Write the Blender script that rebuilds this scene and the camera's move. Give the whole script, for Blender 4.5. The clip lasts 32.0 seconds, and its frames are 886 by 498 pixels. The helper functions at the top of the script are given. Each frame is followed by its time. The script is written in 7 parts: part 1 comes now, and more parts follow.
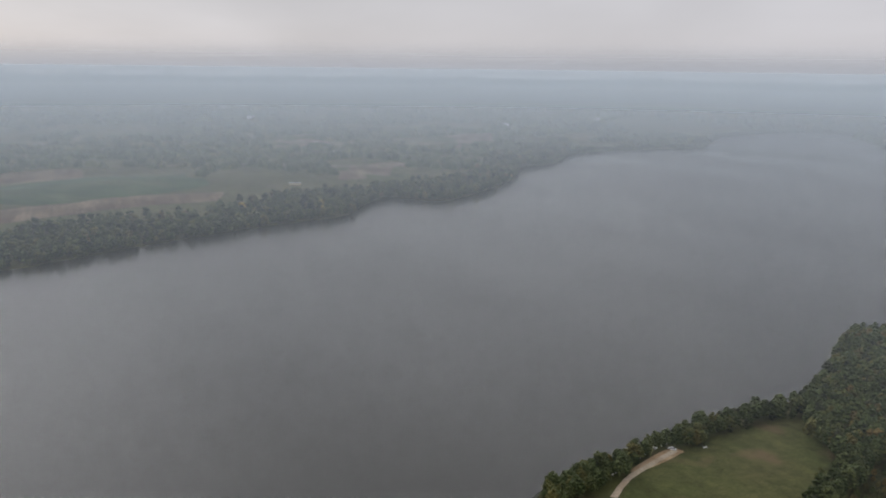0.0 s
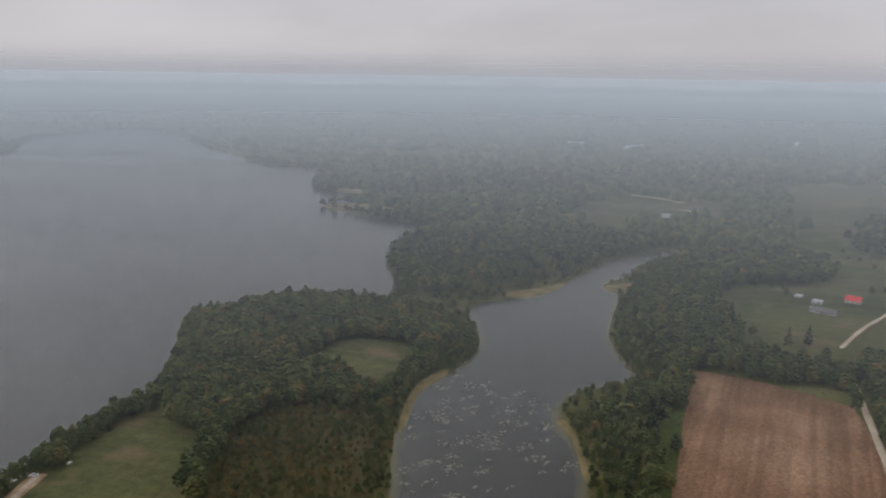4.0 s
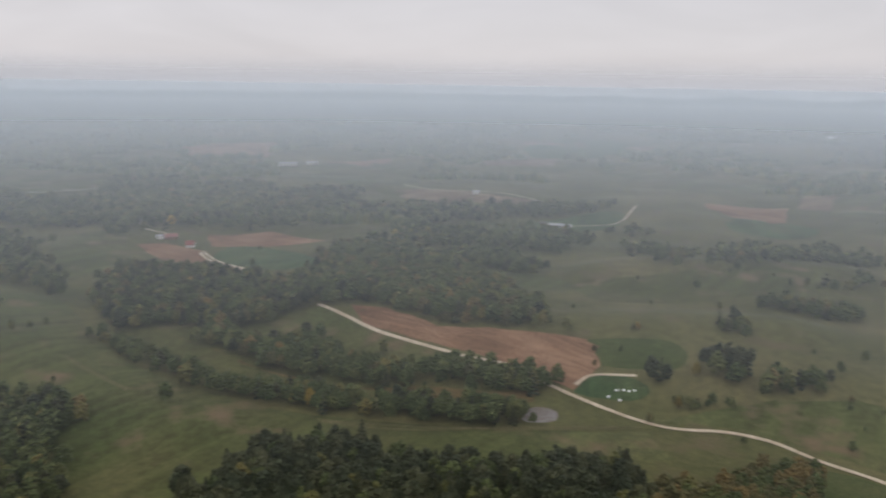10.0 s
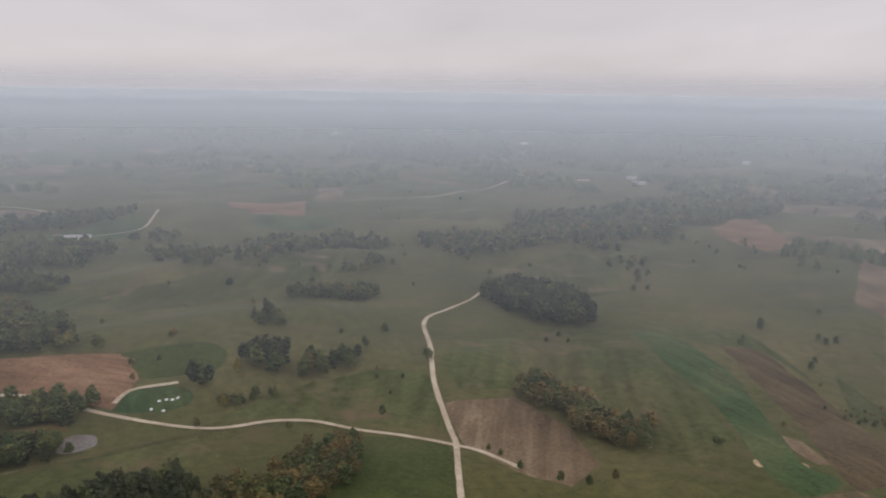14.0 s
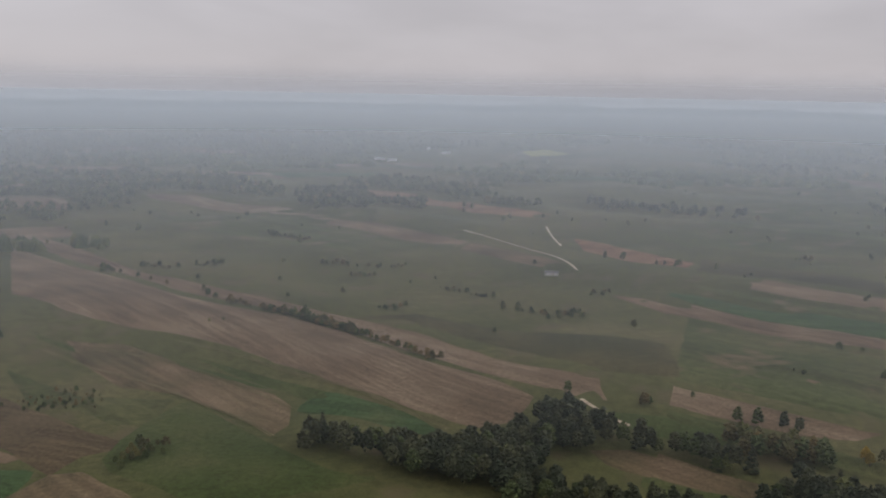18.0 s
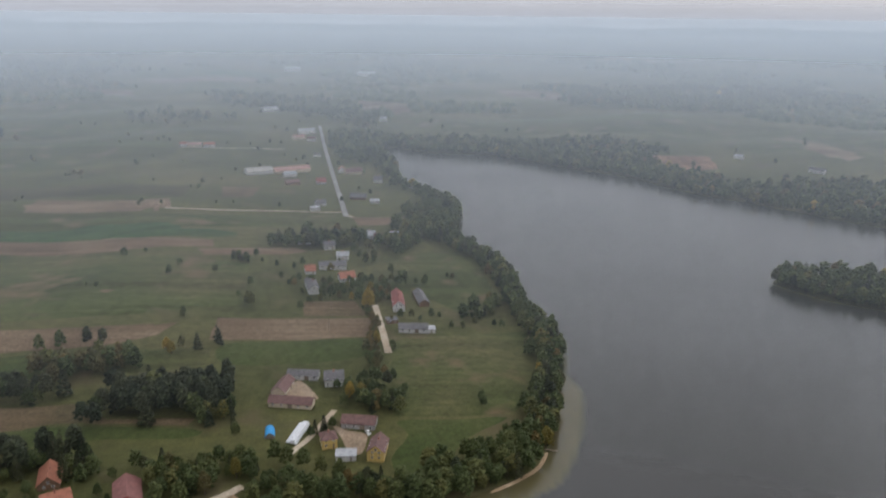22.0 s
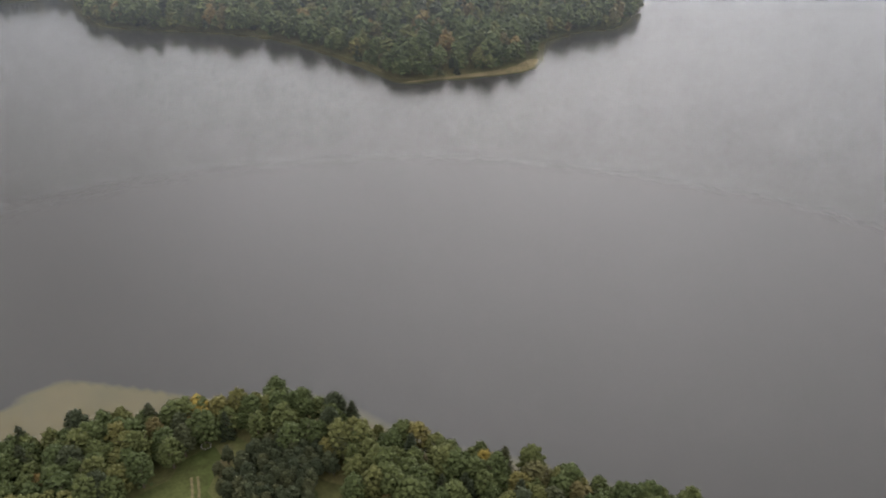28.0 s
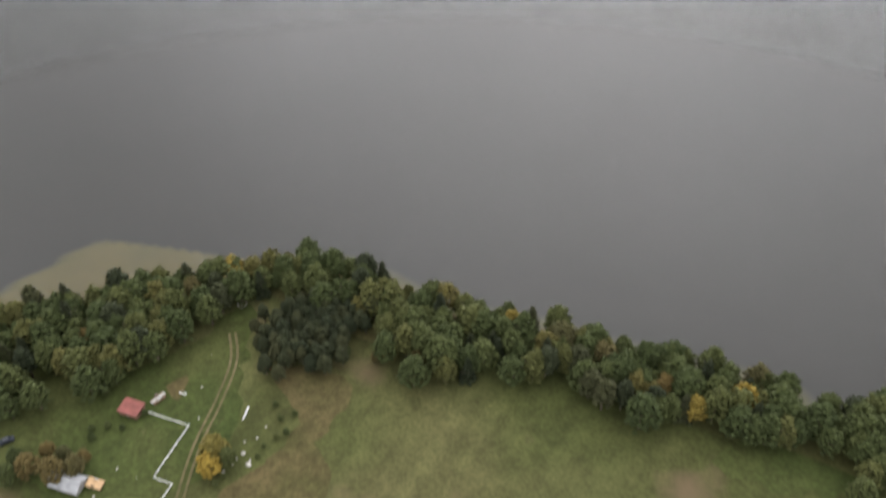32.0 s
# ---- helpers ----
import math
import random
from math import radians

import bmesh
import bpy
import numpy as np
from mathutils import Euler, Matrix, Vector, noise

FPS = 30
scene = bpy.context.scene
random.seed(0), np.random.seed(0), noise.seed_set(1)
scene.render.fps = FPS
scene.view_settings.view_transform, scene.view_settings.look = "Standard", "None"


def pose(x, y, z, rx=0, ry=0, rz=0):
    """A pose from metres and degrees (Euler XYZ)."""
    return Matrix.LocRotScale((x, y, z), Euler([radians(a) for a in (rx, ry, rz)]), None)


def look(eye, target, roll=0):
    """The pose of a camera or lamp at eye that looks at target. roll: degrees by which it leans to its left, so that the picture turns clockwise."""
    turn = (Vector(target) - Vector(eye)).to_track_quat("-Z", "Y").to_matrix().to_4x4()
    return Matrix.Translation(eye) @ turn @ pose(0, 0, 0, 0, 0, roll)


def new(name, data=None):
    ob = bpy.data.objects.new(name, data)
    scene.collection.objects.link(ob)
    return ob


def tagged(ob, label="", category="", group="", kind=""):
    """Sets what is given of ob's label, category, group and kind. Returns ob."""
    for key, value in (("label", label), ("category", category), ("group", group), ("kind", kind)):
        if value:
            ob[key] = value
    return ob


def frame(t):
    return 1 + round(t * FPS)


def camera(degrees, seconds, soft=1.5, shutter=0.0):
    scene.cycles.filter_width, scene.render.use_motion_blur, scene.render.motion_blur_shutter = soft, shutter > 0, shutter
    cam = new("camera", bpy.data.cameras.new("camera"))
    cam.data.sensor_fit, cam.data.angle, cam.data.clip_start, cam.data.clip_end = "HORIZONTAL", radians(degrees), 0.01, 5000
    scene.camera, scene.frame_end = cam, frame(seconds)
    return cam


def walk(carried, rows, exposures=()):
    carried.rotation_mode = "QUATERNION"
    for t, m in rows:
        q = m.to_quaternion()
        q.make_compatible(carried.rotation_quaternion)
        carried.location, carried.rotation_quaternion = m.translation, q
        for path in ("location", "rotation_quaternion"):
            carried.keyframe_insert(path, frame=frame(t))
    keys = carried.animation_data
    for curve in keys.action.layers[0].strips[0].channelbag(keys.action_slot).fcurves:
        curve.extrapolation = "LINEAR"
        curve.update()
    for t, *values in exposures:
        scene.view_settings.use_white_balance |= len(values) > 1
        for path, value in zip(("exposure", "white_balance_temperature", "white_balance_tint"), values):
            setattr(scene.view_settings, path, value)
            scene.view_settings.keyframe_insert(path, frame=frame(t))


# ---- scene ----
cam = camera(55.31, 32.0, soft=1.9, shutter=0.42)
EYE = 205.0
# seconds, heading, tilt and lean in degrees: the drone hovers and turns
ROWS = [
    (0.0, -0.00, -12.24, -0.70), (0.5, -0.29, -12.20, -0.69), (1.0, -8.94, -12.10, -0.65), (1.5, -22.45, -11.96, -0.66),
    (2.0, -37.40, -11.77, -0.84), (2.5, -39.81, -11.77, -0.76), (4.5, -49.59, -11.75, -0.95), (5.0, -59.75, -11.69, -1.41),
    (5.5, -70.79, -11.53, -1.34), (6.0, -81.04, -11.38, -1.26), (6.5, -86.02, -11.37, -0.98), (7.0, -84.75, -11.45, -0.74),
    (7.5, -85.27, -11.49, -0.53), (8.0, -90.06, -11.53, -0.41), (8.5, -94.39, -11.53, -0.30), (9.0, -100.42, -11.51, -0.11),
    (9.5, -109.01, -11.37, -0.90), (10.0, -119.79, -11.19, -0.88), (10.5, -124.33, -11.10, -0.72), (11.0, -125.21, -11.10, -0.66),
    (11.5, -126.02, -11.07, -0.63), (12.0, -127.99, -11.05, -0.66), (12.5, -137.28, -10.92, -0.73), (13.0, -148.05, -10.78, -0.79),
    (13.5, -149.85, -10.73, -0.87), (15.5, -172.41, -10.32, -0.75), (16.0, -185.10, -10.21, -0.68), (16.5, -197.36, -10.16, -0.66),
    (17.0, -206.20, -10.21, -0.64), (17.5, -206.38, -10.39, -0.77), (18.0, -205.78, -10.55, -1.00), (18.5, -212.61, -10.48, -1.07),
    (19.0, -223.58, -10.46, -0.84), (19.5, -234.47, -10.59, -0.69), (20.0, -244.73, -10.85, -0.46), (20.5, -255.14, -11.16, -0.25),
    (21.0, -255.47, -11.59, -0.38), (21.5, -254.34, -11.92, -0.66), (22.0, -253.25, -15.65, -0.71), (22.5, -252.18, -17.91, -0.89),
    (23.0, -251.15, -18.08, -0.96), (23.5, -258.31, -18.08, -1.21), (24.0, -268.12, -18.18, -1.16), (24.5, -277.43, -18.40, -0.95),
    (25.0, -284.53, -18.80, -0.36), (25.5, -289.07, -29.14, -0.70), (26.0, -292.68, -29.49, -0.76), (26.5, -295.91, -29.84, -0.93),
    (28.5, -310.53, -35.84, -1.02), (29.0, -309.71, -36.09, -0.71), (29.5, -308.97, -36.26, -0.41), (30.0, -308.31, -36.31, -0.16),
    (30.5, -307.75, -36.36, 0.04), (31.0, -307.26, -36.43, 0.23), (31.5, -306.92, -37.48, 0.29), (32.0, -306.53, -44.25, 0.27),
]
walk(cam, [(t, pose(0, 0, EYE, 90 + tilt, 0, turn) @ pose(0, 0, 0, 0, 0, -lean)) for t, turn, tilt, lean in ROWS],
     exposures=[(0, 0.02, 6450, 10), (1, -0.02, 6450, 10), (2, -0.12, 6450, 10), (4.5, 0.0, 6550, 11), (6, 0.08, 6600, 10), (8, 0.12, 6600, 10), (10, 0.16, 6600, 11), (12, 0.1, 6600, 10), (13, 0.12, 6700, 13), (16, -0.12, 6750, 15),
                (18, -0.16, 6600, 13), (19, -0.08, 6400, 11), (20, 0.0, 6250, 10), (21.5, 0.12, 6250, 10), (23, 0.54, 6350, 10), (24, 0.66, 6350, 10), (25, 0.66, 6400, 11), (25.5, 0.7, 6500, 13), (26, 0.84, 6600, 14), (28.5, 1.0, 6600, 11), (32, 1.03, 6550, 9)])

# ---- sky and light ----
world = bpy.data.worlds.new("overcast_sky")
scene.world = world
world.use_nodes = True
wn, wl = world.node_tree.nodes, world.node_tree.links
wn.clear()
w_out = wn.new("ShaderNodeOutputWorld")
w_bg = wn.new("ShaderNodeBackground")
w_sky = wn.new("ShaderNodeTexSky")
w_sky.sky_type = "NISHITA"
w_sky.sun_disc = False
w_sky.sun_elevation = radians(26)
w_sky.sun_rotation = radians(-46)
w_dim = wn.new("ShaderNodeVectorMath")
w_dim.operation = "SCALE"
w_dim.inputs["Scale"].default_value = 0.1
wl.new(w_sky.outputs[0], w_dim.inputs[0])
w_co = wn.new("ShaderNodeTexCoord")
w_sep = wn.new("ShaderNodeSeparateXYZ")
wl.new(w_co.outputs["Generated"], w_sep.inputs[0])
w_ramp = wn.new("ShaderNodeValToRGB")
el = w_ramp.color_ramp.elements
el[0].position, el[0].color = 0.0, (0.52, 0.525, 0.565, 1)
el[1].position, el[1].color = 1.0, (0.96, 0.95, 0.97, 1)
for where, tone in ((0.03, (0.6, 0.585, 0.615, 1)), (0.12, (0.62, 0.61, 0.645, 1)), (0.3, (0.73, 0.735, 0.775, 1)), (0.6, (0.88, 0.87, 0.9, 1))):
    e = el.new(where)
    e.color = tone
wl.new(w_sep.outputs["Z"], w_ramp.inputs[0])
w_map = wn.new("ShaderNodeMapping")
w_map.inputs["Scale"].default_value = (1.0, 1.0, 3.2)
wl.new(w_co.outputs["Generated"], w_map.inputs[0])
w_cloud = wn.new("ShaderNodeTexNoise")
w_cloud.inputs["Scale"].default_value = 3.2
w_cloud.inputs["Detail"].default_value = 4
w_cloud.inputs["Distortion"].default_value = 0.4
wl.new(w_map.outputs[0], w_cloud.inputs[0])
w_amt = wn.new("ShaderNodeMapRange")
w_amt.inputs["From Min"].default_value, w_amt.inputs["From Max"].default_value = 0.3, 0.7
w_amt.inputs["To Min"].default_value, w_amt.inputs["To Max"].default_value = 0.91, 1.08
wl.new(w_cloud.outputs[0], w_amt.inputs[0])
w_mul = wn.new("ShaderNodeVectorMath")
w_mul.operation = "SCALE"
wl.new(w_ramp.outputs[0], w_mul.inputs[0])
# the hidden sun brightens the cloud round it
w_dot = wn.new("ShaderNodeVectorMath")
w_dot.operation = "DOT_PRODUCT"
w_dot.inputs[1].default_value = Vector((-0.62, 0.61, 0.5)).normalized()
wl.new(w_co.outputs["Generated"], w_dot.inputs[0])
w_glow = wn.new("ShaderNodeMapRange")
w_glow.interpolation_type = "SMOOTHSTEP"
w_glow.inputs["From Min"].default_value, w_glow.inputs["From Max"].default_value = 0.84, 1.0
w_glow.inputs["To Min"].default_value, w_glow.inputs["To Max"].default_value = 0.97, 2.3
wl.new(w_dot.outputs["Value"], w_glow.inputs[0])
w_both = wn.new("ShaderNodeMath")
w_both.operation = "MULTIPLY"
wl.new(w_glow.outputs[0], w_both.inputs[0])
wl.new(w_amt.outputs[0], w_both.inputs[1])
# heavier cloud shapes higher up
w_high = wn.new("ShaderNodeTexNoise")
w_high.inputs["Scale"].default_value = 1.9
w_high.inputs["Detail"].default_value = 3
w_high.inputs["Distortion"].default_value = 0.3
wl.new(w_co.outputs["Generated"], w_high.inputs[0])
w_hmap = wn.new("ShaderNodeMapRange")
w_hmap.inputs["From Min"].default_value, w_hmap.inputs["From Max"].default_value = 0.25, 0.75
w_hmap.inputs["To Min"].default_value, w_hmap.inputs["To Max"].default_value = 0.62, 1.42
wl.new(w_high.outputs[0], w_hmap.inputs[0])
w_up = wn.new("ShaderNodeMapRange")
w_up.interpolation_type = "SMOOTHSTEP"
w_up.inputs["From Min"].default_value, w_up.inputs["From Max"].default_value = 0.16, 0.45
wl.new(w_sep.outputs["Z"], w_up.inputs[0])
w_hmix = wn.new("ShaderNodeMix")
w_hmix.inputs[2].default_value = 1.0
wl.new(w_up.outputs[0], w_hmix.inputs[0])
wl.new(w_hmap.outputs[0], w_hmix.inputs[3])
w_all = wn.new("ShaderNodeMath")
w_all.operation = "MULTIPLY"
wl.new(w_both.outputs[0], w_all.inputs[0])
wl.new(w_hmix.outputs[0], w_all.inputs[1])
w_mix = wn.new("ShaderNodeMix")
w_mix.data_type = "RGBA"
w_mix.inputs[0].default_value = 0.93
wl.new(w_dim.outputs[0], w_mix.inputs[6])
wl.new(w_mul.outputs[0], w_mix.inputs[7])
wl.new(w_all.outputs[0], w_mul.inputs["Scale"])
wl.new(w_mix.outputs[2], w_bg.inputs[0])
w_bg.inputs[1].default_value = 1.0
wl.new(w_bg.outputs[0], w_out.inputs[0])

sun = new("sun", bpy.data.lights.new("sun", "SUN"))
sun.data.energy, sun.data.angle, sun.data.color = 0.5, radians(120), (1.0, 0.97, 0.93)
sun.matrix_world = look((-620, 610, 500), (0, 0, 0))


# ---- materials ----
def material(name):
    m = bpy.data.materials.new(name)
    m.use_nodes = True
    n, l = m.node_tree.nodes, m.node_tree.links
    return m, n, l, n["Principled BSDF"]


def spread(n, l, source, stops):
    r = n.new("ShaderNodeValToRGB")
    e = r.color_ramp.elements
    e[0].position, e[0].color = stops[0][0], (*stops[0][1], 1)
    e[1].position, e[1].color = stops[-1][0], (*stops[-1][1], 1)
    for p, c in stops[1:-1]:
        e.new(p).color = (*c, 1)
    l.new(source, r.inputs[0])
    return r.outputs[0]


def grain(n, l, scale, detail=4, stretch=None, turn=0.0, object_space=False):
    co = n.new("ShaderNodeTexCoord" if object_space else "ShaderNodeNewGeometry")
    out = co.outputs["Object" if object_space else "Position"]
    if stretch:
        mp = n.new("ShaderNodeMapping")
        mp.vector_type = "TEXTURE"
        mp.inputs["Scale"].default_value = [1 / k for k in stretch]
        mp.inputs["Rotation"].default_value = (0, 0, turn)
        l.new(out, mp.inputs[0])
        out = mp.outputs[0]
    t = n.new("ShaderNodeTexNoise")
    t.inputs["Scale"].default_value = scale
    t.inputs["Detail"].default_value = detail
    l.new(out, t.inputs[0])
    return t.outputs[0]


def blend(n, l, fac, a, b, kind="MIX"):
    x = n.new("ShaderNodeMix")
    x.data_type, x.blend_type = "RGBA", kind
    for slot, v in ((0, fac), (6, a), (7, b)):
        if isinstance(v, (int, float)):
            x.inputs[slot].default_value = v
        elif isinstance(v, tuple):
            x.inputs[slot].default_value = (*v, 1)
        else:
            l.new(v, x.inputs[slot])
    return x.outputs[2]


def relief(n, l, bsdf, source, strength, distance):
    b = n.new("ShaderNodeBump")
    b.inputs["Strength"].default_value, b.inputs["Distance"].default_value = strength, distance
    l.new(source, b.inputs["Height"])
    l.new(b.outputs[0], bsdf.inputs["Normal"])


def soil_like(name, dark, mid, light, big=0.012, fine=0.35, rows=None, turn=0.0, sheen=0.08, patches=None):
    """Ground cover: broad patches, fine grain and, for worked land, rows along one direction."""
    m, n, l, b = material(name)
    c = spread(n, l, grain(n, l, big, 5), [(0.32, dark), (0.5, mid), (0.68, light)])
    f = spread(n, l, grain(n, l, fine, 6), [(0.3, (0.72, 0.72, 0.72)), (0.7, (1.22, 1.22, 1.2))])
    c = blend(n, l, 0.8, c, f, "MULTIPLY")
    c = blend(n, l, 0.8, c, spread(n, l, grain(n, l, 0.9, 8), [(0.36, (0.8, 0.81, 0.79)), (0.64, (1.2, 1.18, 1.15))]), "MULTIPLY")
    if rows:
        s = spread(n, l, grain(n, l, rows, 3, (1, 0.03, 1), turn), [(0.38, (0.78, 0.77, 0.76)), (0.62, (1.17, 1.17, 1.16))])
        c = blend(n, l, 0.7, c, s, "MULTIPLY")
    if rows:
        s = spread(n, l, grain(n, l, rows * 0.16, 2, (1, 0.05, 1), turn), [(0.36, (0.82, 0.8, 0.78)), (0.64, (1.12, 1.12, 1.12))])
        c = blend(n, l, 0.7, c, s, "MULTIPLY")
    if patches:
        k = spread(n, l, grain(n, l, 0.03, 5), [(0.56, (0, 0, 0)), (0.7, (1, 1, 1))])
        c = blend(n, l, k, c, patches)
    l.new(c, b.inputs["Base Color"])
    b.inputs["Roughness"].default_value = 0.9
    b.inputs["Specular IOR Level"].default_value = 0.12
    b.inputs["Sheen Weight"].default_value = sheen * 0.4
    b.inputs["Sheen Roughness"].default_value = 0.35
    relief(n, l, b, grain(n, l, fine * 2.2, 6), 0.6, 0.5)
    return m


M = {
    "meadow": soil_like("meadow_grass", (0.053, 0.058, 0.02), (0.074, 0.074, 0.027), (0.104, 0.093, 0.041), 0.006, 0.15, patches=(0.088, 0.074, 0.037)),
    "meadow_light": soil_like("pale_meadow", (0.049, 0.061, 0.019), (0.064, 0.072, 0.025), (0.088, 0.083, 0.036), 0.010, 0.2, 0.11, 0.42, patches=(0.118, 0.088, 0.05)),
    "meadow_dark": soil_like("rough_pasture", (0.040, 0.042, 0.018), (0.055, 0.052, 0.022), (0.075, 0.064, 0.028), 0.014, 0.3),
    "brown": soil_like("brown_fallow", (0.062, 0.047, 0.026), (0.082, 0.06, 0.033), (0.105, 0.078, 0.044), 0.02, 0.4, 0.2, 0.9, 0.05),
    "fallow": soil_like("weedy_fallow", (0.075, 0.062, 0.033), (0.115, 0.086, 0.05), (0.15, 0.108, 0.068), 0.02, 0.4, 0.22, 0.4, 0.05),
    "fallow_grass": soil_like("dry_grass", (0.06, 0.058, 0.022), (0.082, 0.068, 0.03), (0.105, 0.08, 0.038), 0.05, 0.3),
    "grass": soil_like("lush_grass", (0.038, 0.053, 0.015), (0.050, 0.063, 0.019), (0.068, 0.073, 0.026), 0.02, 0.3),
    "verge": soil_like("verge_grass", (0.075, 0.084, 0.025), (0.1, 0.1, 0.034), (0.125, 0.115, 0.05), 0.03, 0.4),
    "crop": soil_like("winter_crop", (0.030, 0.056, 0.019), (0.042, 0.072, 0.025), (0.068, 0.086, 0.034), 0.016, 0.3, 0.22, 0.9),
    "crop_yellow": soil_like("mustard_crop", (0.2, 0.19, 0.04), (0.27, 0.25, 0.05), (0.33, 0.31, 0.07), 0.02, 0.3),
    "ploughed": soil_like("ploughed_soil", (0.135, 0.078, 0.046), (0.185, 0.108, 0.066), (0.225, 0.14, 0.09), 0.02, 0.45, 0.3, -1.17, 0.05),
    "stubble": soil_like("stubble_soil", (0.11, 0.078, 0.05), (0.142, 0.102, 0.066), (0.18, 0.134, 0.09), 0.016, 0.4, 0.25, 0.38, 0.05),
    "sand": soil_like("bare_sand", (0.27, 0.19, 0.115), (0.34, 0.24, 0.15), (0.42, 0.31, 0.21), 0.08, 0.6, None, 0.0, 0.0),
    "scrub_ground": soil_like("boggy_scrub", (0.075, 0.055, 0.022), (0.1, 0.072, 0.03), (0.125, 0.088, 0.038), 0.05, 0.4),
    "gravel": soil_like("gravel_road", (0.34, 0.27, 0.20), (0.42, 0.35, 0.27), (0.5, 0.43, 0.34), 0.05, 0.8, None, 0.0, 0.0),
    "yard": soil_like("trodden_yard", (0.22, 0.165, 0.115), (0.28, 0.21, 0.15), (0.34, 0.265, 0.2), 0.08, 0.6, None, 0.0, 0.0),
    "reed": soil_like("reed_bed", (0.10, 0.085, 0.04), (0.15, 0.12, 0.058), (0.2, 0.155, 0.08), 0.08, 0.8),
    "track": soil_like("worn_track", (0.085, 0.078, 0.036), (0.115, 0.1, 0.05), (0.16, 0.132, 0.075), 0.05, 0.6),
    "asphalt": soil_like("worn_asphalt", (0.20, 0.19, 0.18), (0.25, 0.24, 0.23), (0.3, 0.29, 0.28), 0.05, 0.8, None, 0.0, 0.0),
}


def leafy(name, stops, shared):
    m, n, l, b = material(name)
    if shared:
        info = n.new("ShaderNodeAttribute")
        info.attribute_name = "tint"
        pick = info.outputs["Fac"]
    else:
        pick = n.new("ShaderNodeObjectInfo").outputs["Random"]
    c = spread(n, l, pick, stops)
    isle = n.new("ShaderNodeNewGeometry").outputs["Random Per Island"]
    c = blend(n, l, 0.9, c, spread(n, l, isle, [(0, (0.84, 0.85, 0.84)), (1, (1.16, 1.15, 1.12))]), "MULTIPLY")
    c = blend(n, l, 0.7, c, spread(n, l, grain(n, l, 0.5, 4), [(0.3, (0.84, 0.85, 0.84)), (0.7, (1.15, 1.14, 1.1))]), "MULTIPLY")
    l.new(c, b.inputs["Base Color"])
    b.inputs["Roughness"].default_value = 0.75
    b.inputs["Specular IOR Level"].default_value = 0.15
    b.inputs["Sheen Weight"].default_value = 0.02
    b.inputs["Sheen Roughness"].default_value = 0.5
    return m


BROAD = [(0.0, (0.040, 0.053, 0.018)), (0.4, (0.050, 0.063, 0.021)), (0.78, (0.063, 0.073, 0.024)), (0.95, (0.080, 0.081, 0.026)), (1.0, (0.1, 0.087, 0.027))]
DARK = [(0.0, (0.022, 0.029, 0.014)), (0.6, (0.031, 0.037, 0.017)), (1.0, (0.048, 0.050, 0.022))]
RUST = [(0.0, (0.060, 0.060, 0.024)), (0.5, (0.084, 0.071, 0.028)), (1.0, (0.122, 0.086, 0.03))]
GOLD = [(0.0, (0.12, 0.10, 0.025)), (0.6, (0.19, 0.14, 0.03)), (1.0, (0.27, 0.18, 0.03))]
LEAF = {}
for shared in (False, True):
    LEAF["broad", shared] = leafy("broadleaf_foliage" + ("_mass" if shared else ""), BROAD, shared)
    LEAF["dark", shared] = leafy("conifer_foliage" + ("_mass" if shared else ""), DARK, shared)
    LEAF["gold", shared] = leafy("yellow_foliage" + ("_mass" if shared else ""), GOLD, shared)
    LEAF["rust", shared] = leafy("autumn_foliage" + ("_mass" if shared else ""), RUST, shared)


def plain(name, colour, rough=0.7, metal=0.0, wear=0.25, scale=1.2, spec=0.4):
    m, n, l, b = material(name)
    f = spread(n, l, grain(n, l, scale, 6), [(0.3, (1 - wear,) * 3), (0.7, (1 + wear,) * 3)])
    g = spread(n, l, grain(n, l, scale * 9, 3), [(0.3, (1 - wear / 2,) * 3), (0.7, (1 + wear / 2,) * 3)])
    l.new(blend(n, l, 1.0, blend(n, l, 1.0, colour, f, "MULTIPLY"), g, "MULTIPLY"), b.inputs["Base Color"])
    b.inputs["Roughness"].default_value, b.inputs["Metallic"].default_value = rough, metal
    b.inputs["Specular IOR Level"].default_value = spec
    return m


BARK = plain("bark", (0.09, 0.07, 0.05), 0.9)

m, n, l, b = material("lake_water")
depth = n.new("ShaderNodeAttribute")
depth.attribute_name = "depth"
wob = n.new("ShaderNodeMath")
wob.operation = "MULTIPLY_ADD"
l.new(grain(n, l, 0.06, 5), wob.inputs[0])
wob.inputs[1].default_value = 0.5
l.new(depth.outputs["Fac"], wob.inputs[2])
bed = spread(n, l, wob.outputs[0], [(0.2, (0.078, 0.066, 0.03)), (0.45, (0.06, 0.057, 0.027)), (0.75, (0.042, 0.042, 0.028)), (1.0, (0.026, 0.026, 0.023))])
l.new(bed, b.inputs["Base Color"])
b.inputs["IOR"].default_value = 1.36
l.new(spread(n, l, grain(n, l, 0.006, 4, (1, 0.35, 1), 0.5), [(0.35, (0.19,) * 3), (0.65, (0.27,) * 3)]), b.inputs["Roughness"])
relief(n, l, b, grain(n, l, 0.55, 3, (1, 0.5, 1), 0.4), 0.12, 0.25)
WATER = m

